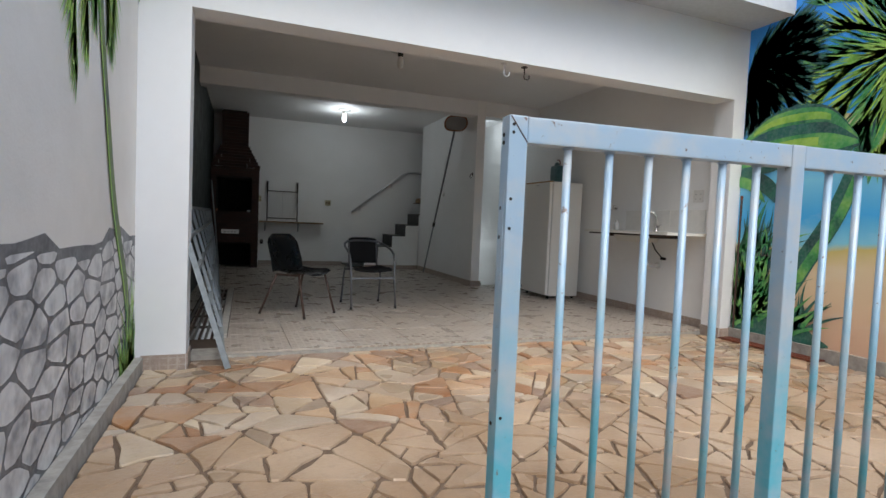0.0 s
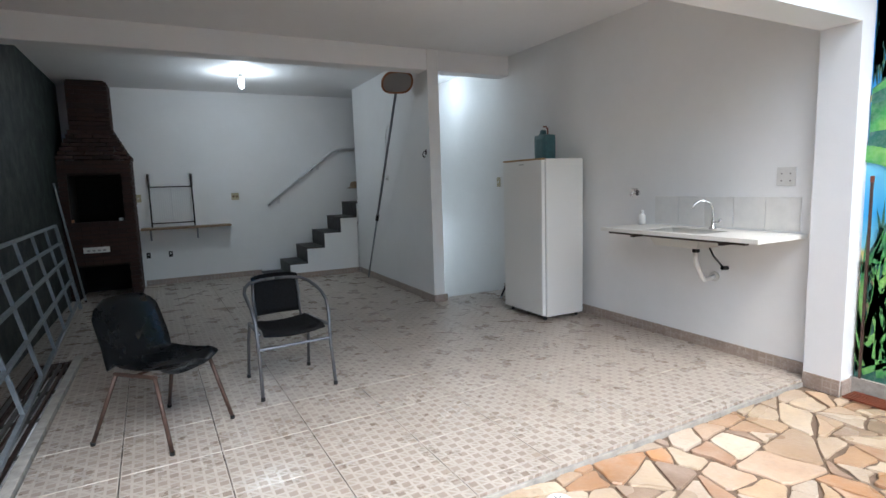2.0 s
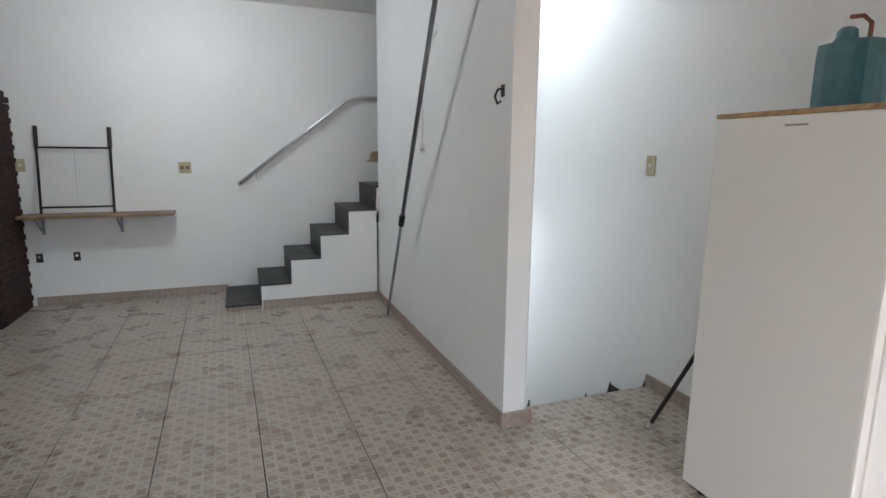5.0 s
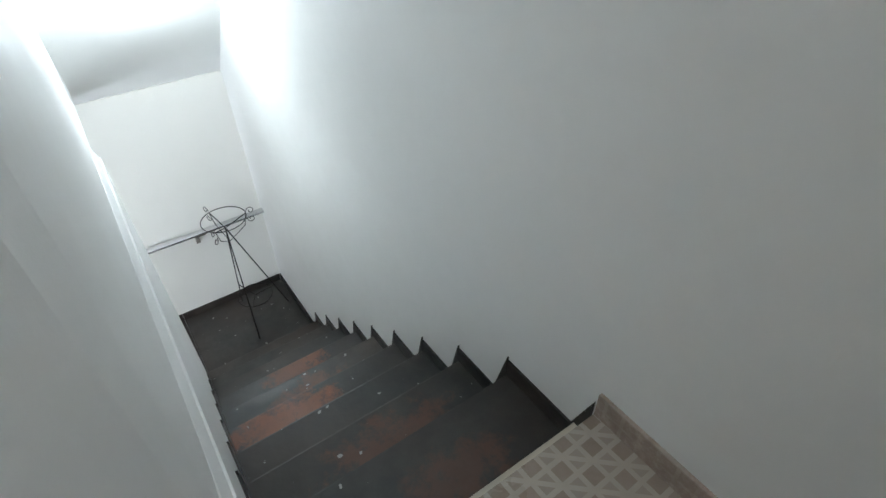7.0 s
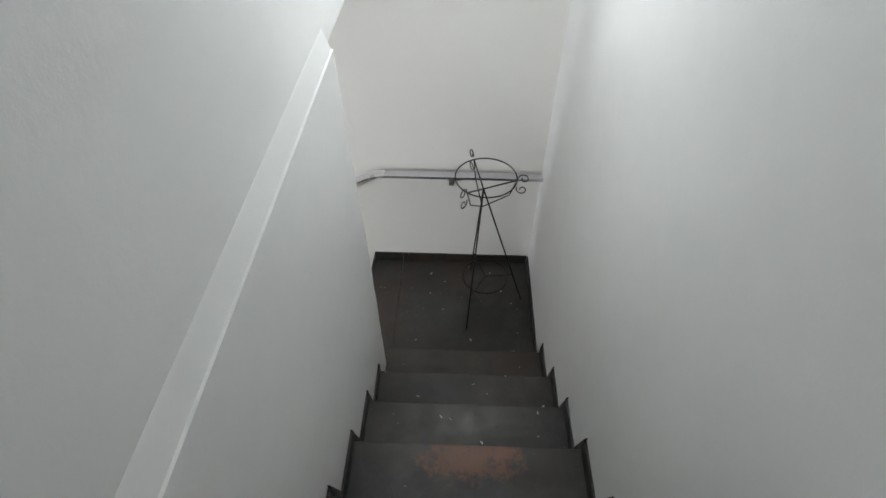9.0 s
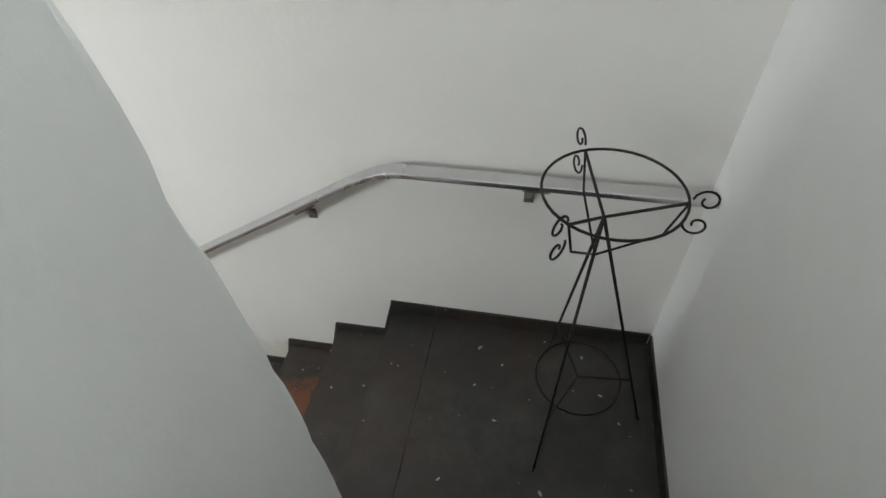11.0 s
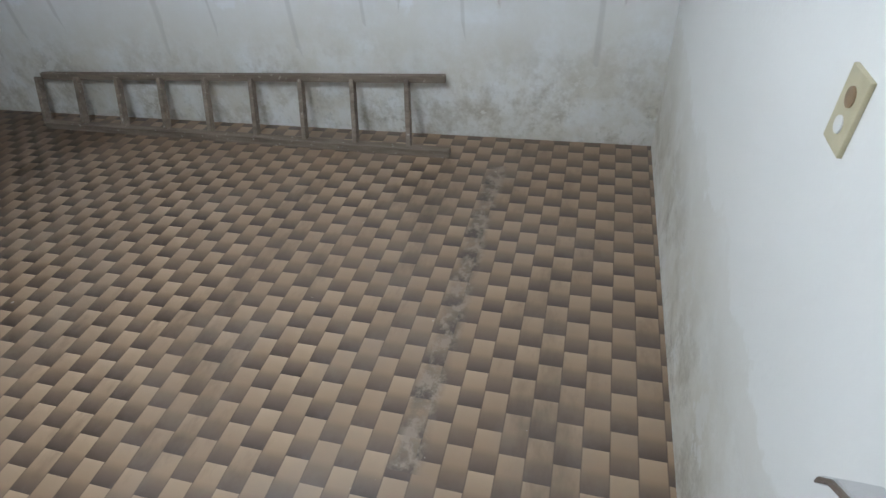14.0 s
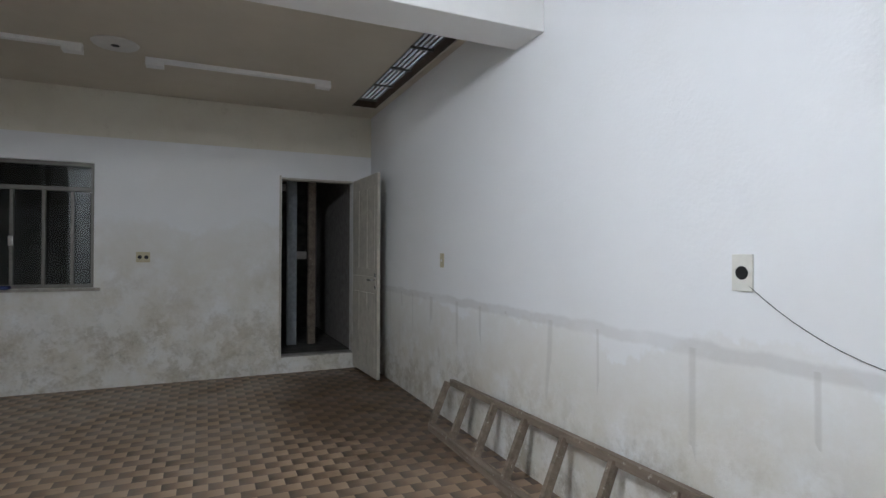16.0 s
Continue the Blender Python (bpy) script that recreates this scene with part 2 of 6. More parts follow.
WOOD_SHELF = plain("varnished_shelf_wood", (0.30, 0.20, 0.11), 0.5, spread=0.2, scale=18)
TEAL = plain("teal_plastic", (0.06, 0.16, 0.18), 0.35, spread=0.15)
YELLOW = plain("yellow_plastic", (0.62, 0.45, 0.03), 0.4, spread=0.1)
RED_STICK = plain("red_brown_stick", (0.22, 0.06, 0.03), 0.45, spread=0.15)
ALU = plain("aluminium", (0.62, 0.63, 0.64), 0.35, 0.8, spread=0.08)
DARK_STICK = plain("dark_purple_stick", (0.035, 0.02, 0.025), 0.35, spread=0.3, scale=60)
ORANGE = plain("orange_plastic", (0.30, 0.12, 0.05), 0.5, spread=0.1)
DOOR_PAINT = plain("cream_door_paint", (0.55, 0.52, 0.45), 0.55, spread=0.12, scale=10)
WINDOW_STEEL = plain("dull_window_metal", (0.20, 0.19, 0.17), 0.5, 0.4, spread=0.15)
MORTAR = plain("brick_mortar", (0.030, 0.021, 0.017), 0.95, spread=0.2)
SOOT = plain("soot", (0.008, 0.007, 0.006), 0.95, spread=0.2)
CURB = plain("dirty_cream_curb", (0.47, 0.44, 0.39), 0.8, spread=0.2, scale=15, relief=0.3)
EAVE_PAINT = plain("grey_eave_paint", (0.62, 0.65, 0.68), 0.7, spread=0.05)


def blue_gate():
    n = Nodes("worn_blue_metal")
    z = n.xyz()[2]
    patches = n.ramp(n.noise(7, 5), (0.42, 0.0), (0.62, 1.0))
    col = n.mix(patches, (0.36, 0.50, 0.64), (0.47, 0.53, 0.58))
    low = n.math("MULTIPLY", n.ramp(n.noise(5, 4), (0.35, 0.0), (0.6, 1.0)), n.ramp(z, (0.45, 1.0), (0.95, 0.0)))
    col = n.mix(low, col, (0.12, 0.46, 0.60))
    col = n.mix(n.ramp(n.noise(40, 4), (0.66, 0.0), (0.72, 1.0)), col, (0.18, 0.12, 0.09))
    n.bump(n.noise(90, 3), 0.08, 0.002)
    return n.done(col, 0.42, 0.15)


def paving():
    n = Nodes("sandstone_paving")
    r = n.random()
    tone = n.ramp(r, (0.0, (0.50, 0.36, 0.22)), (0.11, (0.68, 0.57, 0.42)), (0.22, (0.36, 0.17, 0.08)), (0.33, (0.64, 0.47, 0.31)), (0.44, (0.33, 0.27, 0.21)), (0.55, (0.72, 0.62, 0.47)), (0.66, (0.26, 0.19, 0.155)), (0.77, (0.52, 0.27, 0.12)), (0.88, (0.56, 0.46, 0.36)), (1.0, (0.74, 0.63, 0.47)))
    shift = n.add("ShaderNodeVectorMath", operation="ADD")
    n.link(n.where, shift.inputs[0])
    n.link(n.math("MULTIPLY", r, 37.0), shift.inputs[1])
    vein = n.ramp(n.noise(4.5, 7, 0.7, shift.outputs[0]), (0.42, 0.0), (0.62, 0.7))
    col = n.mix(n.ramp(n.noise(2.2, 4, 0.6, shift.outputs[0]), (0.40, 0.0), (0.64, 0.75)), tone, (0.74, 0.62, 0.48), "MULTIPLY")
    col = n.mix(n.math("MULTIPLY", vein, 0.7), col, n.mix(r, (0.46, 0.28, 0.16), (0.50, 0.43, 0.36)))
    col = n.mix(n.ramp(n.noise(38, 4), (0.5, 0.0), (0.85, 0.45)), col, (0.30, 0.22, 0.16))
    wet = n.ramp(n.noise(1.1, 3), (0.42, 0.0), (0.62, 1.0))
    col = n.mix(n.math("MULTIPLY", wet, 0.35), col, (0.22, 0.13, 0.07))
    n.bump(n.math("ADD", n.noise(16, 5), n.noise(70, 3)), 0.35, 0.008)
    return n.done(col, n.mix(wet, (0.55, 0.55, 0.55), (0.22, 0.22, 0.22)))


def printed_tile():
    """Glazed floor tile printed as a chequer of brown squares and halved squares between pale bands."""
    n = Nodes("printed_ceramic_tile")
    x, y, _ = n.xyz(n.local)
    k = 9.0 / 0.4728
    su, sv = n.math("ADD", n.math("MULTIPLY", x, k), 100.5), n.math("ADD", n.math("MULTIPLY", y, k), 100.5)
    u, v = n.math("FRACT", su), n.math("FRACT", sv)
    odd = n.math("MODULO", n.math("ADD", n.math("FLOOR", su), n.math("FLOOR", sv)), 2.0)
    du, dv = n.math("ABSOLUTE", n.math("SUBTRACT", u, 0.5)), n.math("ABSOLUTE", n.math("SUBTRACT", v, 0.5))
    square = n.math("LESS_THAN", n.math("MAXIMUM", du, dv), 0.375)
    slash = n.math("LESS_THAN", n.math("ABSOLUTE", n.math("SUBTRACT", n.math("ADD", u, v), 1.0)), 0.17)
    halved = n.math("MULTIPLY", square, n.math("MULTIPLY", odd, n.math("SUBTRACT", 1.0, slash)))
    whole = n.math("MULTIPLY", square, n.math("SUBTRACT", 1.0, odd))
    spot = n.add("ShaderNodeTexWhiteNoise")
    put = n.add("ShaderNodeCombineXYZ")
    n.link(n.math("FLOOR", su), put.inputs[0])
    n.link(n.math("FLOOR", sv), put.inputs[1])
    n.link(n.math("MULTIPLY", n.random(), 50.0), put.inputs[2])
    n.link(put.outputs[0], spot.inputs["Vector"])
    rnd = spot.outputs["Value"]
    pale = n.mix(n.ramp(n.noise(9, 3), (0.35, 0.0), (0.7, 1.0)), (0.475, 0.425, 0.37), (0.43, 0.38, 0.328))
    brown = n.mix(rnd, (0.245, 0.190, 0.150), (0.315, 0.253, 0.204))
    col = n.mix(halved, pale, n.mix(rnd, (0.325, 0.275, 0.228), (0.37, 0.315, 0.265)))
    col = n.mix(whole, col, brown)
    # rubbed print, trodden dirt in patches and along the joints
    rub = n.ramp(n.noise(16, 4, 0.7), (0.40, 0.0), (0.75, 0.45))
    col = n.mix(rub, col, (0.385, 0.335, 0.285))
    dirt = n.ramp(n.noise(1.3, 7, 0.75), (0.5, 0.0), (0.75, 0.40))
    col = n.mix(dirt, col, (0.27, 0.215, 0.165))
    rim = n.ramp(n.math("MAXIMUM", n.math("ABSOLUTE", x), n.math("ABSOLUTE", y)), (0.19, 0.0), (0.238, 1.0))
    joint = n.math("MULTIPLY", rim, n.ramp(n.noise(2.4, 6, 0.75), (0.47, 0.0), (0.68, 0.38)))
    col = n.mix(joint, col, (0.23, 0.165, 0.11))
    n.bump(n.noise(22, 3), 0.06, 0.002)
    return n.done(col, n.ramp(n.noise(5), (0.3, 0.22), (0.75, 0.42)))


def tile_border():
    n = Nodes("mottled_base_tile")
    col = n.ramp(n.noise(26, 5, 0.7), (0.32, (0.44, 0.365, 0.315)), (0.5, (0.34, 0.265, 0.22)), (0.7, (0.48, 0.41, 0.355)))
    x, y, z = n.xyz()
    run = n.math("FRACT", n.math("DIVIDE", n.math("ADD", n.math("ADD", x, y), 20.0), 0.053))
    rise = n.math("FRACT", n.math("DIVIDE", n.math("ADD", z, 1.0), 0.045))
    band = n.math("MAXIMUM", n.math("LESS_THAN", run, 0.2), n.math("LESS_THAN", rise, 0.2))
    col = n.mix(n.math("MULTIPLY", band, n.ramp(n.noise(9, 4), (0.4, 0.1), (0.65, 0.6))), col, (0.52, 0.46, 0.40))
    col = n.mix(n.ramp(n.noise(3.5, 6, 0.75), (0.52, 0.0), (0.7, 0.6)), col, (0.20, 0.15, 0.115))
    return n.done(col, 0.4)


def woven_floor():
    """Old ceramic floor printed like a woven mat: staggered shaded blocks."""
    n = Nodes("woven_print_ceramic")
    x, y, _ = n.xyz()
    v = n.math("ADD", n.math("DIVIDE", y, 0.098), 100.0)
    col_no = n.math("FLOOR", v)
    half = n.math("MULTIPLY", n.math("MODULO", col_no, 2.0), 0.5)
    u = n.math("ADD", n.math("ADD", n.math("DIVIDE", x, 0.17), 100.0), half)
    along, cross = n.math("FRACT", u), n.math("FRACT", v)
    cell = n.add("ShaderNodeTexWhiteNoise")
    cell.noise_dimensions = "2D"
    put = n.add("ShaderNodeCombineXYZ")
    n.link(n.math("FLOOR", u), put.inputs[0])
    n.link(col_no, put.inputs[1])
    n.link(put.outputs[0], cell.inputs["Vector"])
    rnd = cell.outputs["Value"]
    shade = n.ramp(along, (0.0, (0.40, 0.292, 0.195)), (0.06, (0.37, 0.265, 0.172)), (0.42, (0.29, 0.20, 0.126)), (0.60, (0.18, 0.12, 0.078)), (0.90, (0.084, 0.060, 0.045)), (1.0, (0.052, 0.038, 0.030)))
    col = n.mix(n.math("MULTIPLY", rnd, 0.35), shade, (0.20, 0.135, 0.088))
    edge = n.math("GREATER_THAN", n.math("ABSOLUTE", n.math("SUBTRACT", cross, 0.5)), 0.475)
    col = n.mix(n.math("MULTIPLY", edge, 0.6), col, (0.075, 0.048, 0.034))
    dust = n.ramp(n.noise(1.6, 7, 0.75), (0.48, 0.0), (0.78, 0.5))
    col = n.mix(dust, col, (0.21, 0.175, 0.145))
    stain = n.ramp(n.noise(0.8, 6, 0.7, None, (1.0, 2.2, 1.0)), (0.55, 0.0), (0.70, 0.6))
    col = n.mix(stain, col, (0.085, 0.06, 0.042))
    # old water mark spreading from the door
    fx, fy = n.math("DIVIDE", n.math("SUBTRACT", x, 1.25), 0.9), n.math("DIVIDE", n.math("SUBTRACT", y, 1.5), 1.7)
    reach = n.math("ADD", n.math("ADD", n.math("MULTIPLY", fx, fx), n.math("MULTIPLY", fy, fy)), n.math("MULTIPLY", n.math("SUBTRACT", n.noise(2.2, 6, 0.7), 0.5), 2.4))
    wet = n.ramp(reach, (0.55, 0.7), (1.15, 0.0))
    col = n.mix(wet, col, (0.42, 0.36, 0.31), "MULTIPLY")
    # scraped line where a thin wall once stood
    wob = n.math("MULTIPLY", n.math("SUBTRACT", n.noise(4, 3), 0.5), 0.07)
    line = n.ramp(n.math("ABSOLUTE", n.math("ADD", n.math("SUBTRACT", y, 6.14), wob)), (0.035, 1.0), (0.075, 0.0))
    part_of = n.math("MULTIPLY", n.math("GREATER_THAN", x, 1.15), n.math("LESS_THAN", x, 3.2))
    scrape = n.math("MULTIPLY", n.math("MULTIPLY", line, part_of), n.ramp(n.noise(7, 5, 0.75), (0.40, 0.15), (0.58, 0.95)))
    col = n.mix(scrape, col, n.mix(n.ramp(n.noise(14, 5, 0.7), (0.42, 0.0), (0.58, 1.0)), (0.06, 0.045, 0.035), (0.26, 0.205, 0.155)))
    crumbs = n.ramp(n.noise(26, 2, 0.5), (0.775, 0.0), (0.79, 1.0))
    col = n.mix(n.math("MULTIPLY", crumbs, 0.6), col, (0.55, 0.52, 0.48))
    n.bump(n.noise(30, 3), 0.08, 0.003)
    return n.done(col, n.ramp(n.noise(3, 4), (0.35, 0.28), (0.7, 0.55)))


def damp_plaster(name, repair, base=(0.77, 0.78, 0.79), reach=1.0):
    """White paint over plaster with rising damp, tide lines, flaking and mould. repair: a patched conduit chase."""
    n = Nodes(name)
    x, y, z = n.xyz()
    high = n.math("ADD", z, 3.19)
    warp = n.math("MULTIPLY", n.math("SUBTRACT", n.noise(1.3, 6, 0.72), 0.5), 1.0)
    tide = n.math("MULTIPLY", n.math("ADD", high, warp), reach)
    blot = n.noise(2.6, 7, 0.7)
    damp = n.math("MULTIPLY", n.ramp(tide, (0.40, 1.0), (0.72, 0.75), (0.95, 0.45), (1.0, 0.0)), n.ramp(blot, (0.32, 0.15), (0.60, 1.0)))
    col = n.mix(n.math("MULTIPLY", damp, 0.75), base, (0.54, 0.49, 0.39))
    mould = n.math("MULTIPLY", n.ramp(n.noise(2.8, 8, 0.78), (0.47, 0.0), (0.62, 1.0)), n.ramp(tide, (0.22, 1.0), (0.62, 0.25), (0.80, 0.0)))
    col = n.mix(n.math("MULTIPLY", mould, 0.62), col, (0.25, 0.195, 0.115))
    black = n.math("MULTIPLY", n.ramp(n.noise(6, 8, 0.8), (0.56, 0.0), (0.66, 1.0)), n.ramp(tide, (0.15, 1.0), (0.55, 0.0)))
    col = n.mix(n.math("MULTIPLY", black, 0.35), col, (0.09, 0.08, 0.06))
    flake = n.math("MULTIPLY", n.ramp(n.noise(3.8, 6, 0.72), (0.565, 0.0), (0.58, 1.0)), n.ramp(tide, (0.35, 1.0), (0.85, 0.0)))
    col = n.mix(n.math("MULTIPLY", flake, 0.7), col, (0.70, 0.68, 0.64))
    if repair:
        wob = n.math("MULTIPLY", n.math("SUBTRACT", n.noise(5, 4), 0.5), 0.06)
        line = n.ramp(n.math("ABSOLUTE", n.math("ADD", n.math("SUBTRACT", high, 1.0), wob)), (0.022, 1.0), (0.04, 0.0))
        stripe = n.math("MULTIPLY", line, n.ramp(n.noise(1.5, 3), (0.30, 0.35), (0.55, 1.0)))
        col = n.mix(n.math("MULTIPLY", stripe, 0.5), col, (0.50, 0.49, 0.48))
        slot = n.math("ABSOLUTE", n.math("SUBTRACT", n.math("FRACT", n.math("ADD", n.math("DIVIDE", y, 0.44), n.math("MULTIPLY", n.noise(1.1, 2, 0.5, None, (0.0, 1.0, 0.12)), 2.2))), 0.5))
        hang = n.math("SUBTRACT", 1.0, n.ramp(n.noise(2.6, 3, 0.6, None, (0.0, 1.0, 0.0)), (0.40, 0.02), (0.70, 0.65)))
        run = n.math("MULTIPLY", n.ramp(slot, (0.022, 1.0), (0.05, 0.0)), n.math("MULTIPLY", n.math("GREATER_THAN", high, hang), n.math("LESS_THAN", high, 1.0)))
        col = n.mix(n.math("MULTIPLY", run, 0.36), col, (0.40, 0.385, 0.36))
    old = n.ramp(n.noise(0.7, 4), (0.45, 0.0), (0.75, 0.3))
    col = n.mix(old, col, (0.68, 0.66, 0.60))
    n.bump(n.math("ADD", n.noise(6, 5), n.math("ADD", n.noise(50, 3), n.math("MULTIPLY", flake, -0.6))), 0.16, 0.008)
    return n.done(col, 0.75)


def cream_shade_plaster():
    """Old cream paint, its darker tone standing for the beam's shadow."""
    n = Nodes("shadow_toned_cream_plaster")
    col = n.mix(n.ramp(n.noise(1.2, 6, 0.7), (0.35, 0.0), (0.75, 0.8)), (0.74, 0.71, 0.62), (0.62, 0.58, 0.48))
    col = n.mix(n.ramp(n.noise(4, 6, 0.75), (0.58, 0.0), (0.72, 0.5)), col, (0.46, 0.41, 0.32))
    n.bump(n.noise(25, 4), 0.3, 0.006)
    return n.done(col, 0.8)


def painted_step():
    """Dark floor paint worn through to the red screed."""
    n = Nodes("worn_dark_step_paint")
    px, py, pz = n.xyz()
    ragged = n.math("MULTIPLY", n.math("SUBTRACT", n.noise(10.0, 8, 0.78), 0.50), 5.4)
    worn = 0.0
    for cx, cy, cz, rx, ry, much in ((5.22, 4.77, -0.82, 0.27, 0.17, 0.85), (5.45, 4.18, -0.41, 0.26, 0.14, 0.32), (5.38, 4.33, -0.61, 0.24, 0.12, 0.42), (5.50, 3.88, -0.20, 0.20, 0.10, 0.25), (5.43, 5.38, -1.22, 0.18, 0.12, 0.6), (5.40, 4.98, -1.02, 0.24, 0.14, 0.45), (3.86, 6.60, -2.81, 0.17, 0.18, 0.65), (3.78, 6.86, -2.81, 0.12, 0.13, 0.45), (3.58, 6.74, -3.0, 0.09, 0.10, 0.3), (4.17, 6.84, -2.615, 0.15, 0.17, 0.55), (4.42, 6.76, -2.42, 0.16, 0.18, 0.6)):
        dx, dy, dz = (n.math("DIVIDE", n.math("SUBTRACT", c, m), rr) for c, m, rr in ((px, cx, rx), (py, cy, ry), (pz, cz, 0.12)))
        far = n.math("ADD", n.math("MULTIPLY", dx, dx), n.math("ADD", n.math("MULTIPLY", dy, dy), n.math("MULTIPLY", dz, dz)))
        worn = n.math("MAXIMUM", worn, n.ramp(n.math("ADD", far, ragged), (0.25, much), (1.0, 0.0)))
    scuff = n.ramp(n.noise(7, 6, 0.7), (0.45, 0.0), (0.75, 0.6))
    specks = n.ramp(n.noise(30, 2, 0.4), (0.735, 0.0), (0.75, 1.0))
    film = n.ramp(n.noise(2.6, 6, 0.7), (0.48, 0.0), (0.72, 0.42))
    brown = n.ramp(n.noise(1.7, 4), (0.4, 0.0), (0.65, 0.8))
    col = n.mix(scuff, (0.016, 0.016, 0.0145), (0.042, 0.038, 0.033))
    col = n.mix(n.math("MULTIPLY", brown, 0.55), col, (0.055, 0.030, 0.019))
    col = n.mix(film, col, (0.085, 0.078, 0.066))
    col = n.mix(worn, col, n.mix(scuff, (0.22, 0.066, 0.02), (0.10, 0.038, 0.018)))
    col = n.mix(n.math("MULTIPLY", specks, 0.7), col, (0.42, 0.41, 0.38))
    n.bump(n.math("ADD", n.noise(18, 4), n.math("MULTIPLY", worn, -0.5)), 0.25, 0.006)
    return n.done(col, n.ramp(n.noise(9), (0.3, 0.32), (0.75, 0.6)))


def brick_mat():
    n = Nodes("dark_red_brick")
    col = n.ramp(n.random(), (0.0, (0.034, 0.013, 0.009)), (0.5, (0.048, 0.018, 0.012)), (1.0, (0.024, 0.011, 0.009)))
    col = n.mix(n.ramp(n.noise(30, 5), (0.4, 0.0), (0.75, 0.6)), col, (0.026, 0.014, 0.011))
    n.bump(n.noise(60, 4), 0.35, 0.004)
    return n.done(col, 0.8)


def old_wood(name, a, b):
    n = Nodes(name)
    grain = n.noise(22, 5, 0.7, None, (1.0, 0.12, 1.0))
    col = n.mix(n.ramp(grain, (0.3, 0.0), (0.7, 1.0)), a, b)
    col = n.mix(n.ramp(n.noise(30, 4), (0.63, 0.0), (0.70, 0.8)), col, (0.45, 0.42, 0.37))
    n.bump(grain, 0.3, 0.004)
    return n.done(col, 0.75)


def glowing(name, colour, strength):
    n = Nodes(name)
    n.bsdf.inputs["Emission Color"].default_value = (*colour, 1)
    n.bsdf.inputs["Emission Strength"].default_value = strength
    return n.done(colour, 0.4)


def glass_mat(name, colour=(0.75, 0.82, 0.82)):
    n = Nodes(name)
    n.bsdf.inputs["Transmission Weight"].default_value = 1.0
    n.bsdf.inputs["IOR"].default_value = 1.45
    return n.done(colour, 0.03)


def spray(name, *stops, scale=2.0):
    """Airbrushed mural paint: soft shifts between tones."""
    n = Nodes(name)
    col = n.ramp(n.noise(scale, 3, 0.5), *stops)
    col = n.mix(n.ramp(n.noise(40, 3), (0.4, 0.0), (0.8, 0.12)), col, (0.8, 0.8, 0.8))
    n.bump(n.noise(60, 3), 0.15, 0.004)
    return n.done(col, 0.55)


def mural_sky():
    """Painted beach: sky, sea and sand in soft bands on the wall."""
    n = Nodes("mural_beach_paint")
    x, y, z = n.xyz()
    wave = n.math("ADD", z, n.math("MULTIPLY", n.math("SUBTRACT", n.noise(1.6, 3, 0.5), 0.5), 0.28))
    t = n.math("DIVIDE", wave, 3.4)
    col = n.ramp(t, (0.0, (0.70, 0.44, 0.30)), (0.10, (0.82, 0.58, 0.38)), (0.22, (0.84, 0.68, 0.42)), (0.262, (0.70, 0.58, 0.20)), (0.275, (0.28, 0.70, 0.86)), (0.34, (0.08, 0.48, 0.90)), (0.44, (0.26, 0.68, 0.90)), (0.52, (0.06, 0.40, 0.88)), (0.70, (0.08, 0.42, 0.92)), (1.0, (0.04, 0.28, 0.85)))
    cloud = n.math("MULTIPLY", n.ramp(n.noise(2.2, 4, 0.55, None, (1, 0.8, 1.8)), (0.55, 0.0), (0.74, 0.7)), n.ramp(t, (0.28, 0.3), (0.45, 1.0)))
    col = n.mix(cloud, col, (0.82, 0.88, 0.92))
    n.bump(n.noise(60, 3), 0.15, 0.004)
    return n.done(col, 0.5)


BLUE_GATE, PAVING, TILE, BASE_TILE = blue_gate(), paving(), printed_tile(), tile_border()
LOW_CEILING = plaster("dull_cream_ceiling", (0.60, 0.545, 0.45), (0.50, 0.45, 0.36), 0.5, 0.2)
WOVEN, CREAM_SHADE_WALL, STEP_PAINT, BRICK = woven_floor(), cream_shade_plaster(), painted_step(), brick_mat()
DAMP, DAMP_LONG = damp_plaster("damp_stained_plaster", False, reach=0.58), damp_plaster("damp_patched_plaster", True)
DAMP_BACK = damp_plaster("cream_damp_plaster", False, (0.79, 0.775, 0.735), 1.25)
LADDER_WOOD = old_wood("weathered_ladder_wood", (0.12, 0.09, 0.065), (0.26, 0.21, 0.16))
GLOW = glowing("lit_bulb", (0.93, 0.98, 1.0), 12.0)
GLASS = glass_mat("window_glass")
WALL_TILE = plain("cream_wall_tile", (0.80, 0.785, 0.75), 0.35, spread=0.05, scale=9)
M_SKY = mural_sky()
M_WALL = plaster("grey_mural_wall", (0.90, 0.865, 0.81), (0.74, 0.70, 0.63), 0.7, 0.25)
M_STONE = spray("mural_stone_paint", (0.3, (0.33, 0.33, 0.34)), (0.45, (0.58, 0.57, 0.56)), (0.62, (0.78, 0.77, 0.75)), scale=8)
M_DARK = spray("mural_dark_outline", (0.3, (0.09, 0.09, 0.095)), (0.7, (0.24, 0.24, 0.245)), scale=5)
M_TRUNK = spray("mural_trunk_paint", (0.3, (0.05, 0.09, 0.03)), (0.5, (0.13, 0.20, 0.05)), (0.7, (0.05, 0.07, 0.05)), scale=5)
M_LEAF = spray("mural_leaf_paint", (0.3, (0.02, 0.13, 0.07)), (0.5, (0.07, 0.34, 0.09)), (0.7, (0.26, 0.55, 0.12)), scale=5)
M_LIME = spray("mural_lime_leaf_paint", (0.3, (0.13, 0.38, 0.04)), (0.6, (0.42, 0.66, 0.10)), (0.8, (0.24, 0.50, 0.07)), scale=5)
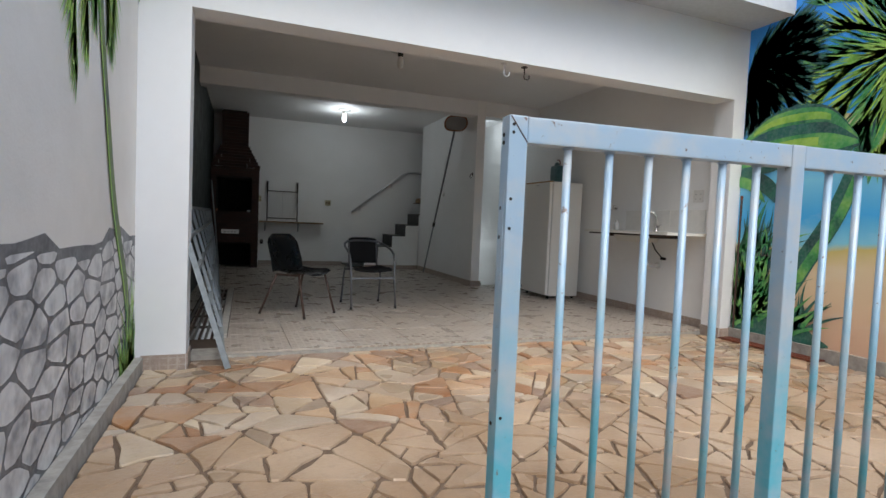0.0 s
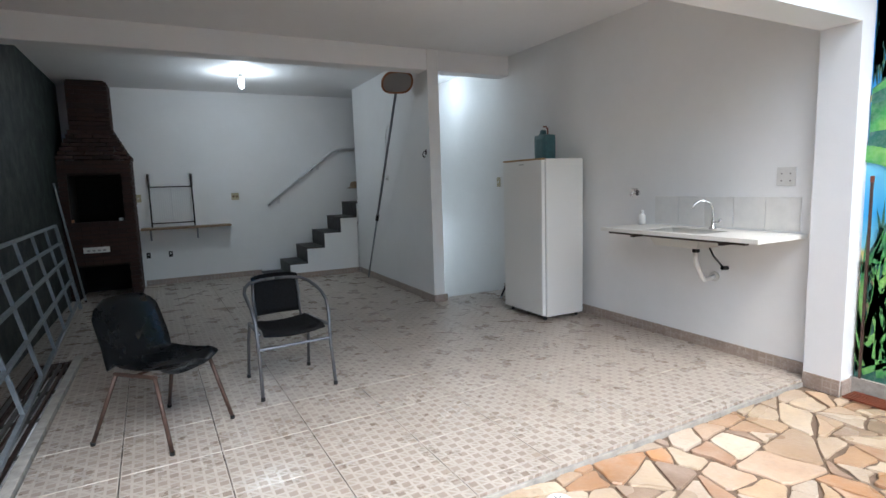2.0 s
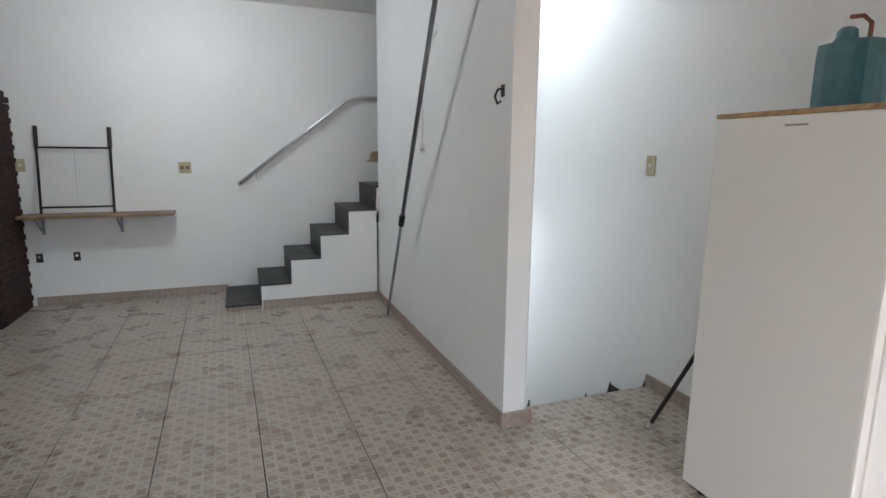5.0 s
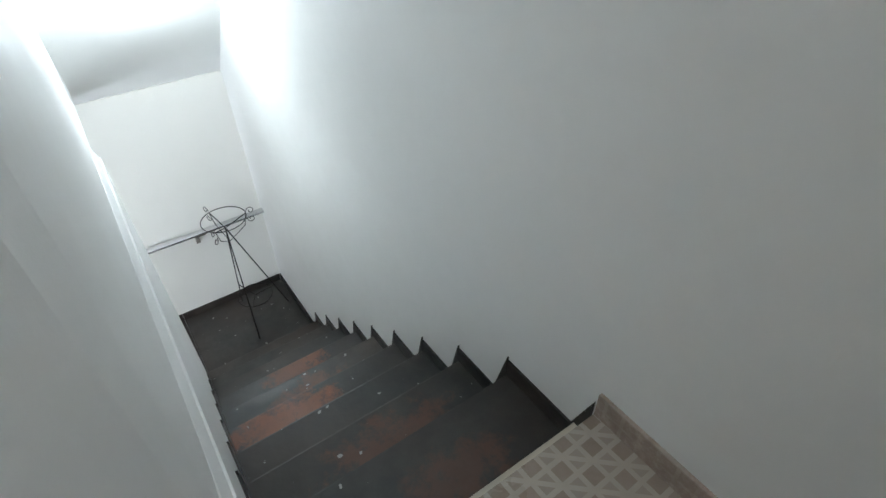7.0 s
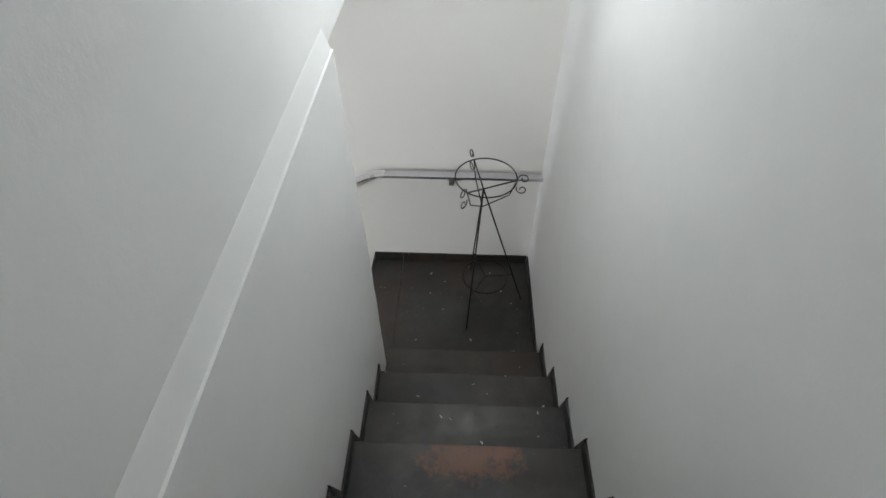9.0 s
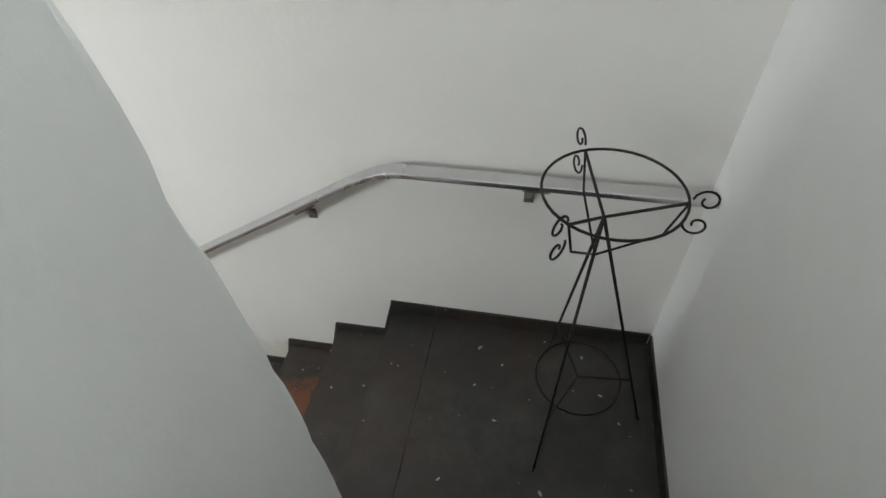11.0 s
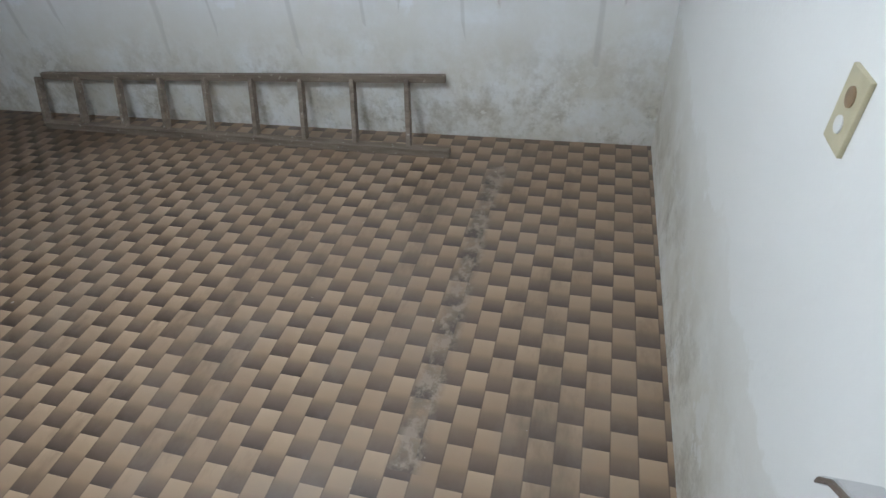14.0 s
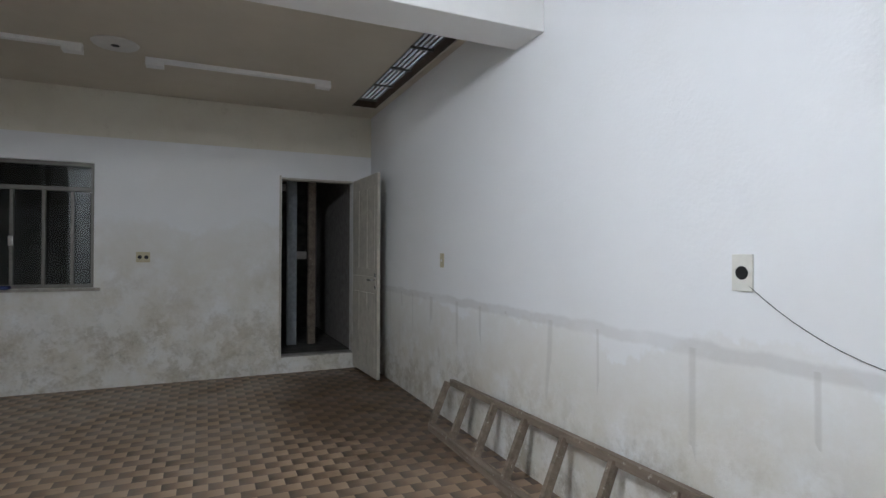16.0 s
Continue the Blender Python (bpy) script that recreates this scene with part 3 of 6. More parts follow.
M_DEEP = spray("mural_deep_green_paint", (0.3, (0.010, 0.055, 0.05)), (0.55, (0.03, 0.16, 0.11)), (0.75, (0.022, 0.10, 0.13)), scale=4)

# ---- large structure ----
XR, YB, TOP = 5.84, 7.09, 2.92          # right wall, back wall, ceiling of the upper room
XG = 0.74                               # green wall
LF, LC = -3.19, -0.12                   # lower floor and ceiling
LX = 0.797                              # lower room's long wall


def front(x):
    """The facade's outer line, slightly askew to the house."""
    return -0.42 + 0.027 * (x - 0.73)


def sill(x):
    """The front edge of the tiled floor."""
    return -0.17 + 0.026 * (x - 1.26)


# upper floor slab with the light shaft and the stairwell left open
structure("floor", wall_with_holes("x", (0.6, 5.95), (0.05, 7.19), (-0.11, -0.016), [(0.86, 1.16, 0.35, 3.3), (4.86, 5.90, 3.726, 7.15), (3.36, 4.86, 5.82, 7.15)]), EARTH_JOINT, "dark grouted bed under the tiled floor", "floor").rotation_euler = (0, 0, 0)
_slab = bpy.data.objects["floor"]
for _v in _slab.data.vertices:
    _x, _y, _z = _v.co
    _v.co = (_x, _z, _y)
_slab.data.flip_normals()
structure("floor_edge", prism([(0.99, sill(0.99) - 0.012), (XR - 0.09, sill(XR) - 0.012), (XR - 0.09, sill(XR) + 0.3), (0.99, sill(0.99) + 0.3)], -0.11, -0.018), CURB, "cream cement edge of the tiled floor", "sill")

structure("wall_green", box((0.5, -0.2, -0.11), (XG, YB, TOP)), GREEN_WALL, "dark green painted side wall", "wall")
structure("wall_back", box((0.5, YB, LF - 0.1), (6.1, YB + 0.2, TOP)), WHITE, "white plastered back wall of house", "wall")
structure("wall_right", box((XR, -0.10, LF - 0.1), (6.1, YB, TOP)), WHITE, "white plastered side wall with sink and fridge", "wall")
_pt = prism([(4.723, 3.556), (4.852, 3.556), (4.866, 3.568), (4.898, 3.70), (4.940, 3.86), (4.955, 4.00), (4.960, 4.15), (4.960, 6.022), (4.723, 6.022)], -0.016, TOP)
add_box(_pt, (4.723, 6.022, 0.7802), (4.884, 6.312, TOP))
structure("wall_partition", _pt, WHITE, "white plastered partition beside the stairs", "wall")
structure("wall_lintel", box((4.7235, 6.0225, 0.0), (4.960, YB, 0.78)), WHITE, "white plastered beam over the lower flight", "wall")
_rng = random.Random(3)
_sp = bmesh.new()
_rows = []
for _k in range(65):
    _z = LF + (0.0 - LF) * _k / 64
    _ye = 6.028 + 0.075 * min(-_z, 1.0) + 0.03 * max(0.0, -_z - 1.0)
    _chip = _rng.uniform(0.0, 0.002) + (0.006 if _k in (52, 53) else 0.0035 if _k in (33, 41, 46, 57) else 0.0)
    _plan = [(4.73, 3.86), (4.985, 3.86), (4.985, _ye - 0.016), (4.9845 - _chip * 0.4, _ye - 0.005 - _chip), (4.980 - _chip, _ye - 0.0008 - _chip * 0.4), (4.968, _ye), (4.73, _ye)]
    _rows.append([_sp.verts.new((x, y, _z)) for x, y in _plan])
for _a, _b in zip(_rows, _rows[1:]):
    for _k in range(7):
        _sp.faces.new((_a[_k], _a[(_k + 1) % 7], _b[(_k + 1) % 7], _b[_k]))
_sp.faces.new(_rows[0][::-1])
_sp.faces.new(_rows[-1])
bmesh.ops.recalc_face_normals(_sp, faces=_sp.faces)
structure("wall_spine", _sp, WHITE, "white plastered wall below the partition, chipped at its edge", "wall")
_lg = bmesh.new()
_sec = [(4.930, -0.03), (4.930, 0.060), (4.9605, 0.062), (4.963, 0.056), (4.968, 0.040), (4.975, 0.014), (4.981, -0.010), (4.9852, -0.030)]
_ends = [[_lg.verts.new((x, y, z)) for x, z in _sec] for y in (3.87, 6.02)]
for _i in range(len(_sec)):
    _j = (_i + 1) % len(_sec)
    _lg.faces.new((_ends[0][_i], _ends[0][_j], _ends[1][_j], _ends[1][_i]))
_lg.faces.new(_ends[0][::-1])
_lg.faces.new(_ends[1])
bmesh.ops.recalc_face_normals(_lg, faces=_lg.faces)
structure("wall_ledge", _lg, WHITE, "narrow rounded plaster ledge along the partition", "ledge")
structure("ceiling", box((0.5, -0.2, TOP), (6.1, YB + 0.2, 3.15)), CEILING, "off-white painted concrete ceiling", "ceiling")
structure("ceiling_beam", box((XG, 3.57, 2.69), (XR, 3.80, TOP), 0.012), CEILING, "off-white painted concrete beam", "beam")
structure("stair_soffit", prism([(4.886, 6.314), (XR, 6.314), (XR, YB), (4.886, YB)], 0.0, 0.06), WHITE, "white sloping underside of the stairs above", "ceiling")
for _v in bpy.data.objects["stair_soffit"].data.vertices:
    _v.co.z += -0.12 + (YB - _v.co.y) * 1.05
structure("wall_stair_side", box((4.885, 6.26, 0.70), (XR, 6.3135, TOP)), WHITE, "white plastered side of the upper flight", "wall")

# facade
structure("column_1", prism([(0.60, front(0.73)), (0.99, front(0.99)), (0.99, sill(0.99)), (0.60, sill(0.7))], -0.2, 2.29), WHITE_OUT, "white plastered column", "column")
structure("column_2", prism([(5.745, front(5.745)), (6.1, front(6.1)), (6.1, sill(6.1) - 0.005), (5.745, sill(5.745))], -0.2, 2.29), WHITE_OUT, "white plastered column with chipped edge", "column")
structure("facade_beam", prism([(0.62, front(0.73)), (6.1, front(6.1)), (6.1, sill(6.1)), (0.62, sill(0.7))], 2.29, 3.15), WHITE_OUT, "white plastered front beam", "wall")
structure("eave", prism([(0.4, front(0.4) - 0.48), (6.02, front(6.02) - 0.45), (6.02, front(6.02) - 0.002), (0.4, front(0.4) - 0.002)], 2.97, 3.22), EAVE_PAINT, "pale painted concrete eave", "eave")
structure("mural_wall_1", box((0.3, -7.5, -0.3), (0.69, front(0.62), 3.2)), M_WALL, "off-white garden wall with a painted palm and stone wall", "wall")
structure("mural_wall_2", box((5.90, -7.5, -0.3), (6.2, front(5.9), 3.6)), M_SKY, "garden wall painted as a beach with palms", "wall")
structure("wall_street", box((0.3, -7.7, -0.3), (6.2, -7.5, 2.4)), WHITE_OUT, "plain white street wall", "wall")
structure("ground", box((-60, -70, -0.35), (70, -0.06, -0.09)), EARTH_JOINT, "earth and mortar bed under the paving", "ground")
structure("paving_bed", prism([(0.751, -7.4), (5.855, -7.4), (5.855, front(5.85) - 0.02), (5.74, front(5.74) - 0.02), (5.74, sill(5.74) - 0.014), (1.0, sill(1.0) - 0.014), (1.0, front(1.0) - 0.02), (0.751, front(0.75) - 0.02)], -0.0895, -0.046), PAVE_JOINT, "brown mortar bed between the paving stones", "ground")
_curb = thing("curb", (0, 0, 0), "low cream cement curb along the painted wall", "curb")
part("curb_side", prism([(0.69, -7.4), (0.745, -7.4), (0.745, front(0.7) - 0.002), (0.69, front(0.62) - 0.002)], -0.10, 0.05), CURB, _curb)
_curb2 = thing("curb", (0, 0, 0), "greenish cement curb below the beach painting", "curb")
part("curb_side", prism([(5.86, -7.4), (5.90, -7.4), (5.90, front(5.9) - 0.002), (5.86, front(5.9) - 0.002)], -0.10, 0.07), CURB, _curb2)

# lower room
structure("lower_floor", box((0.5, -0.25, LF - 0.1), (6.1, YB, LF)), WOVEN, "brown woven-print ceramic floor, dusty and stained", "floor")
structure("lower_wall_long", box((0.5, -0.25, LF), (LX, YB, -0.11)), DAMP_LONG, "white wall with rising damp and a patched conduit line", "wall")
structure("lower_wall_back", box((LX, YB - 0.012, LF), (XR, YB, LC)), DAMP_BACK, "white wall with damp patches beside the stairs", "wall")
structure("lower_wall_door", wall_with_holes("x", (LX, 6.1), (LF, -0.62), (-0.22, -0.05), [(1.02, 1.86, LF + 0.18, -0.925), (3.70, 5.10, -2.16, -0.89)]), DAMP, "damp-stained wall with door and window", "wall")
# Top strip: the beam's shadow on this wall, put into the colour.
structure("lower_wall_upper", box((LX, -0.22, -0.62), (6.1, -0.052, LC)), CREAM_SHADE_WALL, "cream upper strip of the wall, toned as the beam's shadow", "wall")
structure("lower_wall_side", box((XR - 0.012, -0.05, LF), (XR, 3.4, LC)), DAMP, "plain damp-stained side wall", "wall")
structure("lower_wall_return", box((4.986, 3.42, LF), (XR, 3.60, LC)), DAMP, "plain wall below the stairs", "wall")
_lc = wall_with_holes("x", (LX, XR), (-0.05, 3.78), (LC - 0.012, -0.112), [(0.86, 1.16, 0.35, 3.3)])
structure("lower_ceiling", _lc, LOW_CEILING, "yellowed plaster ceiling", "ceiling")
_lc2 = wall_with_holes("x", (LX, 4.70), (3.78, 5.82), (LC - 0.012, -0.112), [])
structure("lower_ceiling_rear", _lc2, CEILING, "white plaster ceiling near the stairs", "ceiling")
structure("lower_ceiling_stair", wall_with_holes("x", (LX, 3.36), (5.82, YB), (LC - 0.012, -0.112), []), CEILING, "white plaster ceiling beside the stairs", "ceiling")
for _n in ("lower_ceiling", "lower_ceiling_rear", "lower_ceiling_stair"):
    for _v in bpy.data.objects[_n].data.vertices:
        _x, _y, _z = _v.co
        _v.co = (_x, _z, _y)
    bpy.data.objects[_n].data.flip_normals()
structure("lower_beam", box((LX, 3.34, -0.46), (4.986, 3.66, LC - 0.012), 0.01), WHITE, "white plastered beam across the lower room", "beam")
# closed soffit over the lower flight, below the steps that lead up
structure("lower_flight_soffit", box((3.36, 5.82, -0.11), (4.723, YB, -0.017)), WHITE, "white underside above the lower flight", "ceiling")
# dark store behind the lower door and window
# Unlit surfaces get the darkened tone, the lit side wall plain concrete.
structure("store_floor", box((0.5, -2.6, LF), (6.1, -0.22, LF + 0.18)), STORE_SHADE, "rough concrete store floor", "floor")
structure("store_wall_back", box((0.5, -2.8, LF), (6.1, -2.6, LC)), STORE_SHADE, "rough store wall", "wall")
structure("store_wall_1", box((0.5, -2.6, LF), (0.99, -0.2205, LC)), CONCRETE, "rough store wall", "wall")
structure("store_wall_2", box((5.9, -2.6, LF), (6.1, -0.22, LC)), STORE_SHADE, "rough store wall", "wall")
structure("store_ceiling", box((0.5, -2.8, LC), (6.1, -0.22, -0.11)), STORE_SHADE, "rough concrete store ceiling", "ceiling")


# ---- stairs ----
R1, T1 = 0.204, 0.2685


def flight_down():
    st = thing("staircase", (4.985, 3.80, 0), "concrete stairs with worn dark paint leading down", "stairs")
    w = XR - 4.985
    for k in range(1, 10):
        z, y = -R1 * k, T1 * (k - 1)
        part("step", box((0.0, y - (0.074 if k == 1 else 0.0), z - 0.20), (w, y + T1 + (0.0 if k < 9 else 0.0), z), 0.006), STEP_PAINT, st)
    y9 = T1 * 9
    part("landing", box((0.0, y9, -2.24), (w, YB - 3.80 - 0.0125, -2.04), 0.004), STEP_PAINT, st, "square dark painted landing")
    # saw-tooth painted skirting on both walls
    for side, x0 in ((0, w - 0.008), (1, 0.0)):
        for k in range(0, 10):
            y0, z1 = T1 * k - (0.066 if k == 0 else 0.0), -R1 * k
            bm = bmesh.new()
            last = 3.266 if k == 9 else T1 * (k + 1)
            low = -R1 * (k + 1)
            pts = [(y0 + 0.002, z1 + (0.088 if k else 0.035)), (y0 + 0.002, low - 0.02), (last - 0.002, low - 0.02), (last - 0.002, low + 0.07), (y0 + 0.06, low + 0.072)]
            if side == 1 and k > 7:
                continue
            a = [bm.verts.new((x0, py, pz)) for py, pz in pts]
            b = [bm.verts.new((x0 + 0.008, py, pz)) for py, pz in pts]
            bm.faces.new(a[::-1])
            bm.faces.new(b)
            for i in range(len(pts)):
                j = (i + 1) % len(pts)
                bm.faces.new((a[i], a[j], b[j], b[i]))
            bmesh.ops.recalc_face_normals(bm, faces=bm.faces)
            part("skirting", bm, STEP_PAINT, st)
    part("skirting", box((0.0, 3.268, -2.041), (w - 0.01, 3.2775, -1.975)), STEP_PAINT, st)
    return st


def flight_low():
    st = thing("staircase", (4.79, 0, 0), "short concrete flight with dark paint worn to red", "stairs")
    r, t = 0.1915, 0.276
    y0, y1 = 6.064, YB - 0.012
    for j in range(1, 6):
        x1 = -t * (j - 1)
        z = -2.04 - r * j
        part("step", box((x1 - (t if j < 5 else 0.216), y0, LF), (x1, y1, z), 0.006), STEP_PAINT, st)
    part("step", box((0.0, y0, -2.24), (0.193, y1, -2.041)), STEP_PAINT, st)
    part("skirting", box((0.0, y1 - 0.008, -2.041), (0.193, y1 - 0.0005, -1.975)), STEP_PAINT, st)
    for j in range(0, 6):
        x1, z1 = -t * j, -2.04 - r * j
        low = z1 - r
        pts = [(x1 - 0.002, z1 + 0.05), (x1 - 0.002, low - 0.01), (x1 - t + 0.002, low - 0.01), (x1 - t + 0.002, low + 0.045), (x1 - 0.05, low + 0.05)]
        if j == 5:
            pts = [(x1 - 0.002, z1 + 0.05), (x1 - 0.002, low + 0.003), (x1 - 0.06, low + 0.003)]
        bm = bmesh.new()
        a = [bm.verts.new((px, y1 - 0.008, pz)) for px, pz in pts]
        b = [bm.verts.new((px, y1 - 0.0005, pz)) for px, pz in pts]
        bm.faces.new(a)
        bm.faces.new(b[::-1])
        for i in range(len(pts)):
            k = (i + 1) % len(pts)
            bm.faces.new((a[i], a[k], b[k], b[i]))
        bmesh.ops.recalc_face_normals(bm, faces=bm.faces)
        part("skirting", bm, STEP_PAINT, st)
    return st


def flight_up():
    st = thing("staircase", (0, 0, 0), "white masonry stairs with black treads leading up", "stairs")
    xs = [3.28, 3.59, 3.868, 4.151, 4.425, 4.70, 4.98, 5.26, 5.54]
    zs = [0.06, 0.24, 0.47, 0.695, 0.92, 1.145, 1.37, 1.60, 1.83]
    y0, y1 = 6.315, YB
    for i, (x, z) in enumerate(zip(xs, zs)):
        x2 = xs[i + 1] if i + 1 < len(xs) else XR
        if x2 <= 4.73:
            if i:
                part("step_body", box((x, y0, -0.016), (x2, y1, z - 0.02)), WHITE, st)
            else:
                part("step_body", box((x + 0.006, y0 + 0.006, -0.016), (x2, y1, z - 0.02)), BASE_TILE, st)
        else:
            part("step_body", box((x, y0 + 0.004, z - 0.24), (x2, y1, z - 0.02)), WHITE, st)
        part("tread", box((x - 0.012, y0 - 0.006, z - 0.02), (x2, y1, z), 0.004), STEP_UP, st)
        if i:
            part("riser", box((x - 0.008, y0 - 0.002, zs[i - 1]), (x, y1, z - 0.02)), STEP_UP, st)
    return st


STEP_UP = plain("black_stair_slate", (0.035, 0.033, 0.031), 0.5, spread=0.25, scale=12, relief=0.1)
flight_down()
flight_low()
flight_up()


# ---- skirtings ----
def base_run(a, b, side, label="mottled beige tile skirting", step=0.46, h=0.085, z=0.0):
    """Skirting tiles from a to b on the floor plan; side: the way they stand out of the wall."""
    a, b, s = Vector((*a, 0)), Vector((*b, 0)), Vector((*side, 0))
    sk = thing("baseboard", (a.x, a.y, z), label, "skirting")
    tagged(sk, kind="structure")
    n = max(1, round((b - a).length / step))
    d = (b - a) / n
    for i in range(n):
        p, q = d * i + d.normalized() * 0.001, d * (i + 1) - d.normalized() * 0.001
        o = [p, q, q + s * 0.011, p + s * 0.011]
        part("tile", prism([(v.x, v.y) for v in (o if d.cross(s).z > 0 else o[::-1])], -0.012, h), BASE_TILE, sk)
    return sk


base_run((XR, sill(XR) + 0.01), (XR, 3.726), (-1, 0))
base_run((4.723, 3.556), (4.723, 6.30), (-1, 0))
base_run((4.715, 3.556), (4.893, 3.556), (0, -1), step=0.25)
base_run((1.60, YB), (3.28, YB), (0, -1))
base_run((3.60, 6.315), (4.71, 6.315), (0, -1))
base_run((0.73, front(0.73)), (0.99, front(0.99)), (0, -1), step=0.26, h=0.09, z=-0.03)
base_run((0.99, front(0.99) + 0.002), (0.99, sill(0.99)), (1, 0), step=0.3, h=0.09, z=-0.03)
base_run((5.745, front(5.745)), (5.90, front(5.90)), (0, -1), step=0.2, h=0.09, z=-0.03)
base_run((5.745, front(5.745) + 0.002), (5.745, sill(5.745)), (-1, 0), step=0.3, h=0.09, z=-0.03)


# ---- upper room: things ----
def pose_on(ob, m):
    ob.matrix_basis = m
    return ob


def shell_chair():
    c = thing("chair", (1.872, 1.378, 0), "black moulded plastic shell chair on thin brown steel legs", "chair", turn=-44)
    c.rotation_euler = (0, 0, math.atan2(-0.385, 0.375) + math.pi / 2)
    # local: -y is the front
    bm = bmesh.new()
    nu, nv = 15, 18
    grid = []
    for j in range(nv + 1):
        t = j / nv
        if t < 0.52:
            s = t / 0.52
            y, z, half = -0.235 + 0.40 * s, 0.435 - 0.022 * math.sin(s * math.pi) - 0.012 * s, 0.205 + 0.022 * math.sin(s * math.pi)
            if s < 0.15:
                z -= (0.15 - s) * 0.22
        else:
            s = (t - 0.52) / 0.48
            a = radians(90) * min(1, s / 0.32)
            y = 0.165 + 0.055 * math.sin(a) + 0.115 * max(0, s - 0.2)
            z = 0.423 + 0.07 * (1 - math.cos(a)) + 0.36 * max(0, s - 0.14)
            half = 0.232 - 0.010 * s - 0.10 * max(0, s - 0.72) ** 2 / 0.08 * 0.9
        row = []
        for i in range(nu + 1):
            u = 2 * i / nu - 1
            lift = (abs(u) ** 3) * (0.045 if t < 0.52 else 0.0)
            fwd = -(abs(u) ** 2.4) * (0.075 * max(0.0, min(1, (t - 0.4) / 0.25)) * (1 - 0.35 * t))
            row.append(bm.verts.new((u * half, y + fwd, z + lift)))
        grid.append(row)
    for j in range(nv):
        for i in range(nu):
            bm.faces.new((grid[j][i], grid[j][i + 1], grid[j + 1][i + 1], grid[j + 1][i]))
    bmesh.ops.solidify(bm, geom=bm.faces[:], thickness=0.007)
    bmesh.ops.recalc_face_normals(bm, faces=bm.faces)
    part("seat_shell", bm, BLACK_SHELL, c, smooth=True)
    feet = {"fl": (-0.235, -0.27), "fr": (0.235, -0.27), "bl": (-0.27, 0.265), "br": (0.27, 0.265)}
    tops = {"fl": (-0.20, -0.16), "fr": (0.20, -0.16), "bl": (-0.20, 0.12), "br": (0.20, 0.12)}
    for k in feet:
        part("leg", tube([(*tops[k], 0.405), (*feet[k], 0.012)], 0.0115), RUST_TUBE, c, smooth=True)
        part("foot_cap", tube([(feet[k][0], feet[k][1], 0.0), (feet[k][0], feet[k][1], 0.022)], 0.014), BLACK_SHELL, c)
    for s in (-1, 1):
        part("seat_rail", tube([(s * 0.20, -0.17, 0.41), (s * 0.20, 0.13, 0.405)], 0.0115), RUST_TUBE, c)
    part("stretcher", tube([(-0.20, 0.0, 0.40), (0.20, 0.0, 0.40)], 0.009), RUST_TUBE, c)
    return c


def arm_chair():
    c = thing("chair", (2.67, 1.82, 0), "grey tubular armchair with black mesh seat and back", "chair")
    c.rotation_euler = (0, 0, radians(5))
    # local: -y is the front
    feet_f, feet_b = (0.255, -0.27), (0.23, 0.26)
    for s in (-1, 1):
        loop = [(s * feet_f[0], feet_f[1], 0.01), (s * 0.25, -0.225, 0.30), (s * 0.255, -0.20, 0.52), (s * 0.262, -0.15, 0.60), (s * 0.262, -0.05, 0.645), (s * 0.258, 0.06, 0.672), (s * 0.235, 0.15, 0.70), (s * 0.19, 0.205, 0.725), (s * 0.10, 0.228, 0.735), (0, 0.232, 0.737)]
        part("arm_tube", tube(loop, 0.0125), CHAIR_STEEL, c, smooth=True)
        part("leg", tube([(s * feet_b[0], feet_b[1], 0.01), (s * 0.225, 0.20, 0.30), (s * 0.215, 0.17, 0.44)], 0.0115), CHAIR_STEEL, c, smooth=True)
        part("seat_rail", tube([(s * 0.235, -0.215, 0.44), (s * 0.22, 0.17, 0.43)], 0.011), CHAIR_STEEL, c, smooth=True)
        part("back_post", tube([(s * 0.165, 0.17, 0.43), (s * 0.17, 0.205, 0.60), (s * 0.165, 0.225, 0.735)], 0.010), CHAIR_STEEL, c, smooth=True)
        for f in (feet_f, feet_b):
            part("foot_cap", tube([(s * f[0], f[1], 0.0), (s * f[0], f[1], 0.025)], 0.0155), BLACK_SHELL, c)
    part("front_bar", tube([(-0.248, -0.222, 0.335), (0.248, -0.222, 0.335)], 0.0105), CHAIR_STEEL, c)
    part("rear_bar", tube([(-0.22, 0.185, 0.40), (0.22, 0.185, 0.40)], 0.0105), CHAIR_STEEL, c)

    def sheet(points, thick):
        bm = bmesh.new()
        rows = [[bm.verts.new(p) for p in row] for row in points]
        for a, b in zip(rows, rows[1:]):
            for i in range(len(a) - 1):
                bm.faces.new((a[i], a[i + 1], b[i + 1], b[i]))
        bmesh.ops.solidify(bm, geom=bm.faces[:], thickness=thick)
        bmesh.ops.recalc_face_normals(bm, faces=bm.faces)
        return bm

    seat = [[(u * (0.215 - 0.02 * t), -0.235 + 0.40 * t, 0.452 - 0.022 * (1 - u * u) - (0.03 * (1 - t / 0.12) if t < 0.12 else 0)) for u in (i / 5 - 1 for i in range(11))] for t in (j / 10 for j in range(11))]
    part("seat", sheet(seat, 0.008), BLACK_MESH, c, smooth=True)
    back = [[(u * 0.172, 0.185 + 0.045 * t + 0.022 * (1 - u * u), 0.475 + 0.30 * t - (0.018 * abs(u) ** 4 if t > 0.85 else 0)) for u in (i / 5 - 1 for i in range(11))] for t in (j / 8 for j in range(9))]
    part("backrest", sheet(back, 0.010), BLACK_MESH, c, smooth=True)
    return c


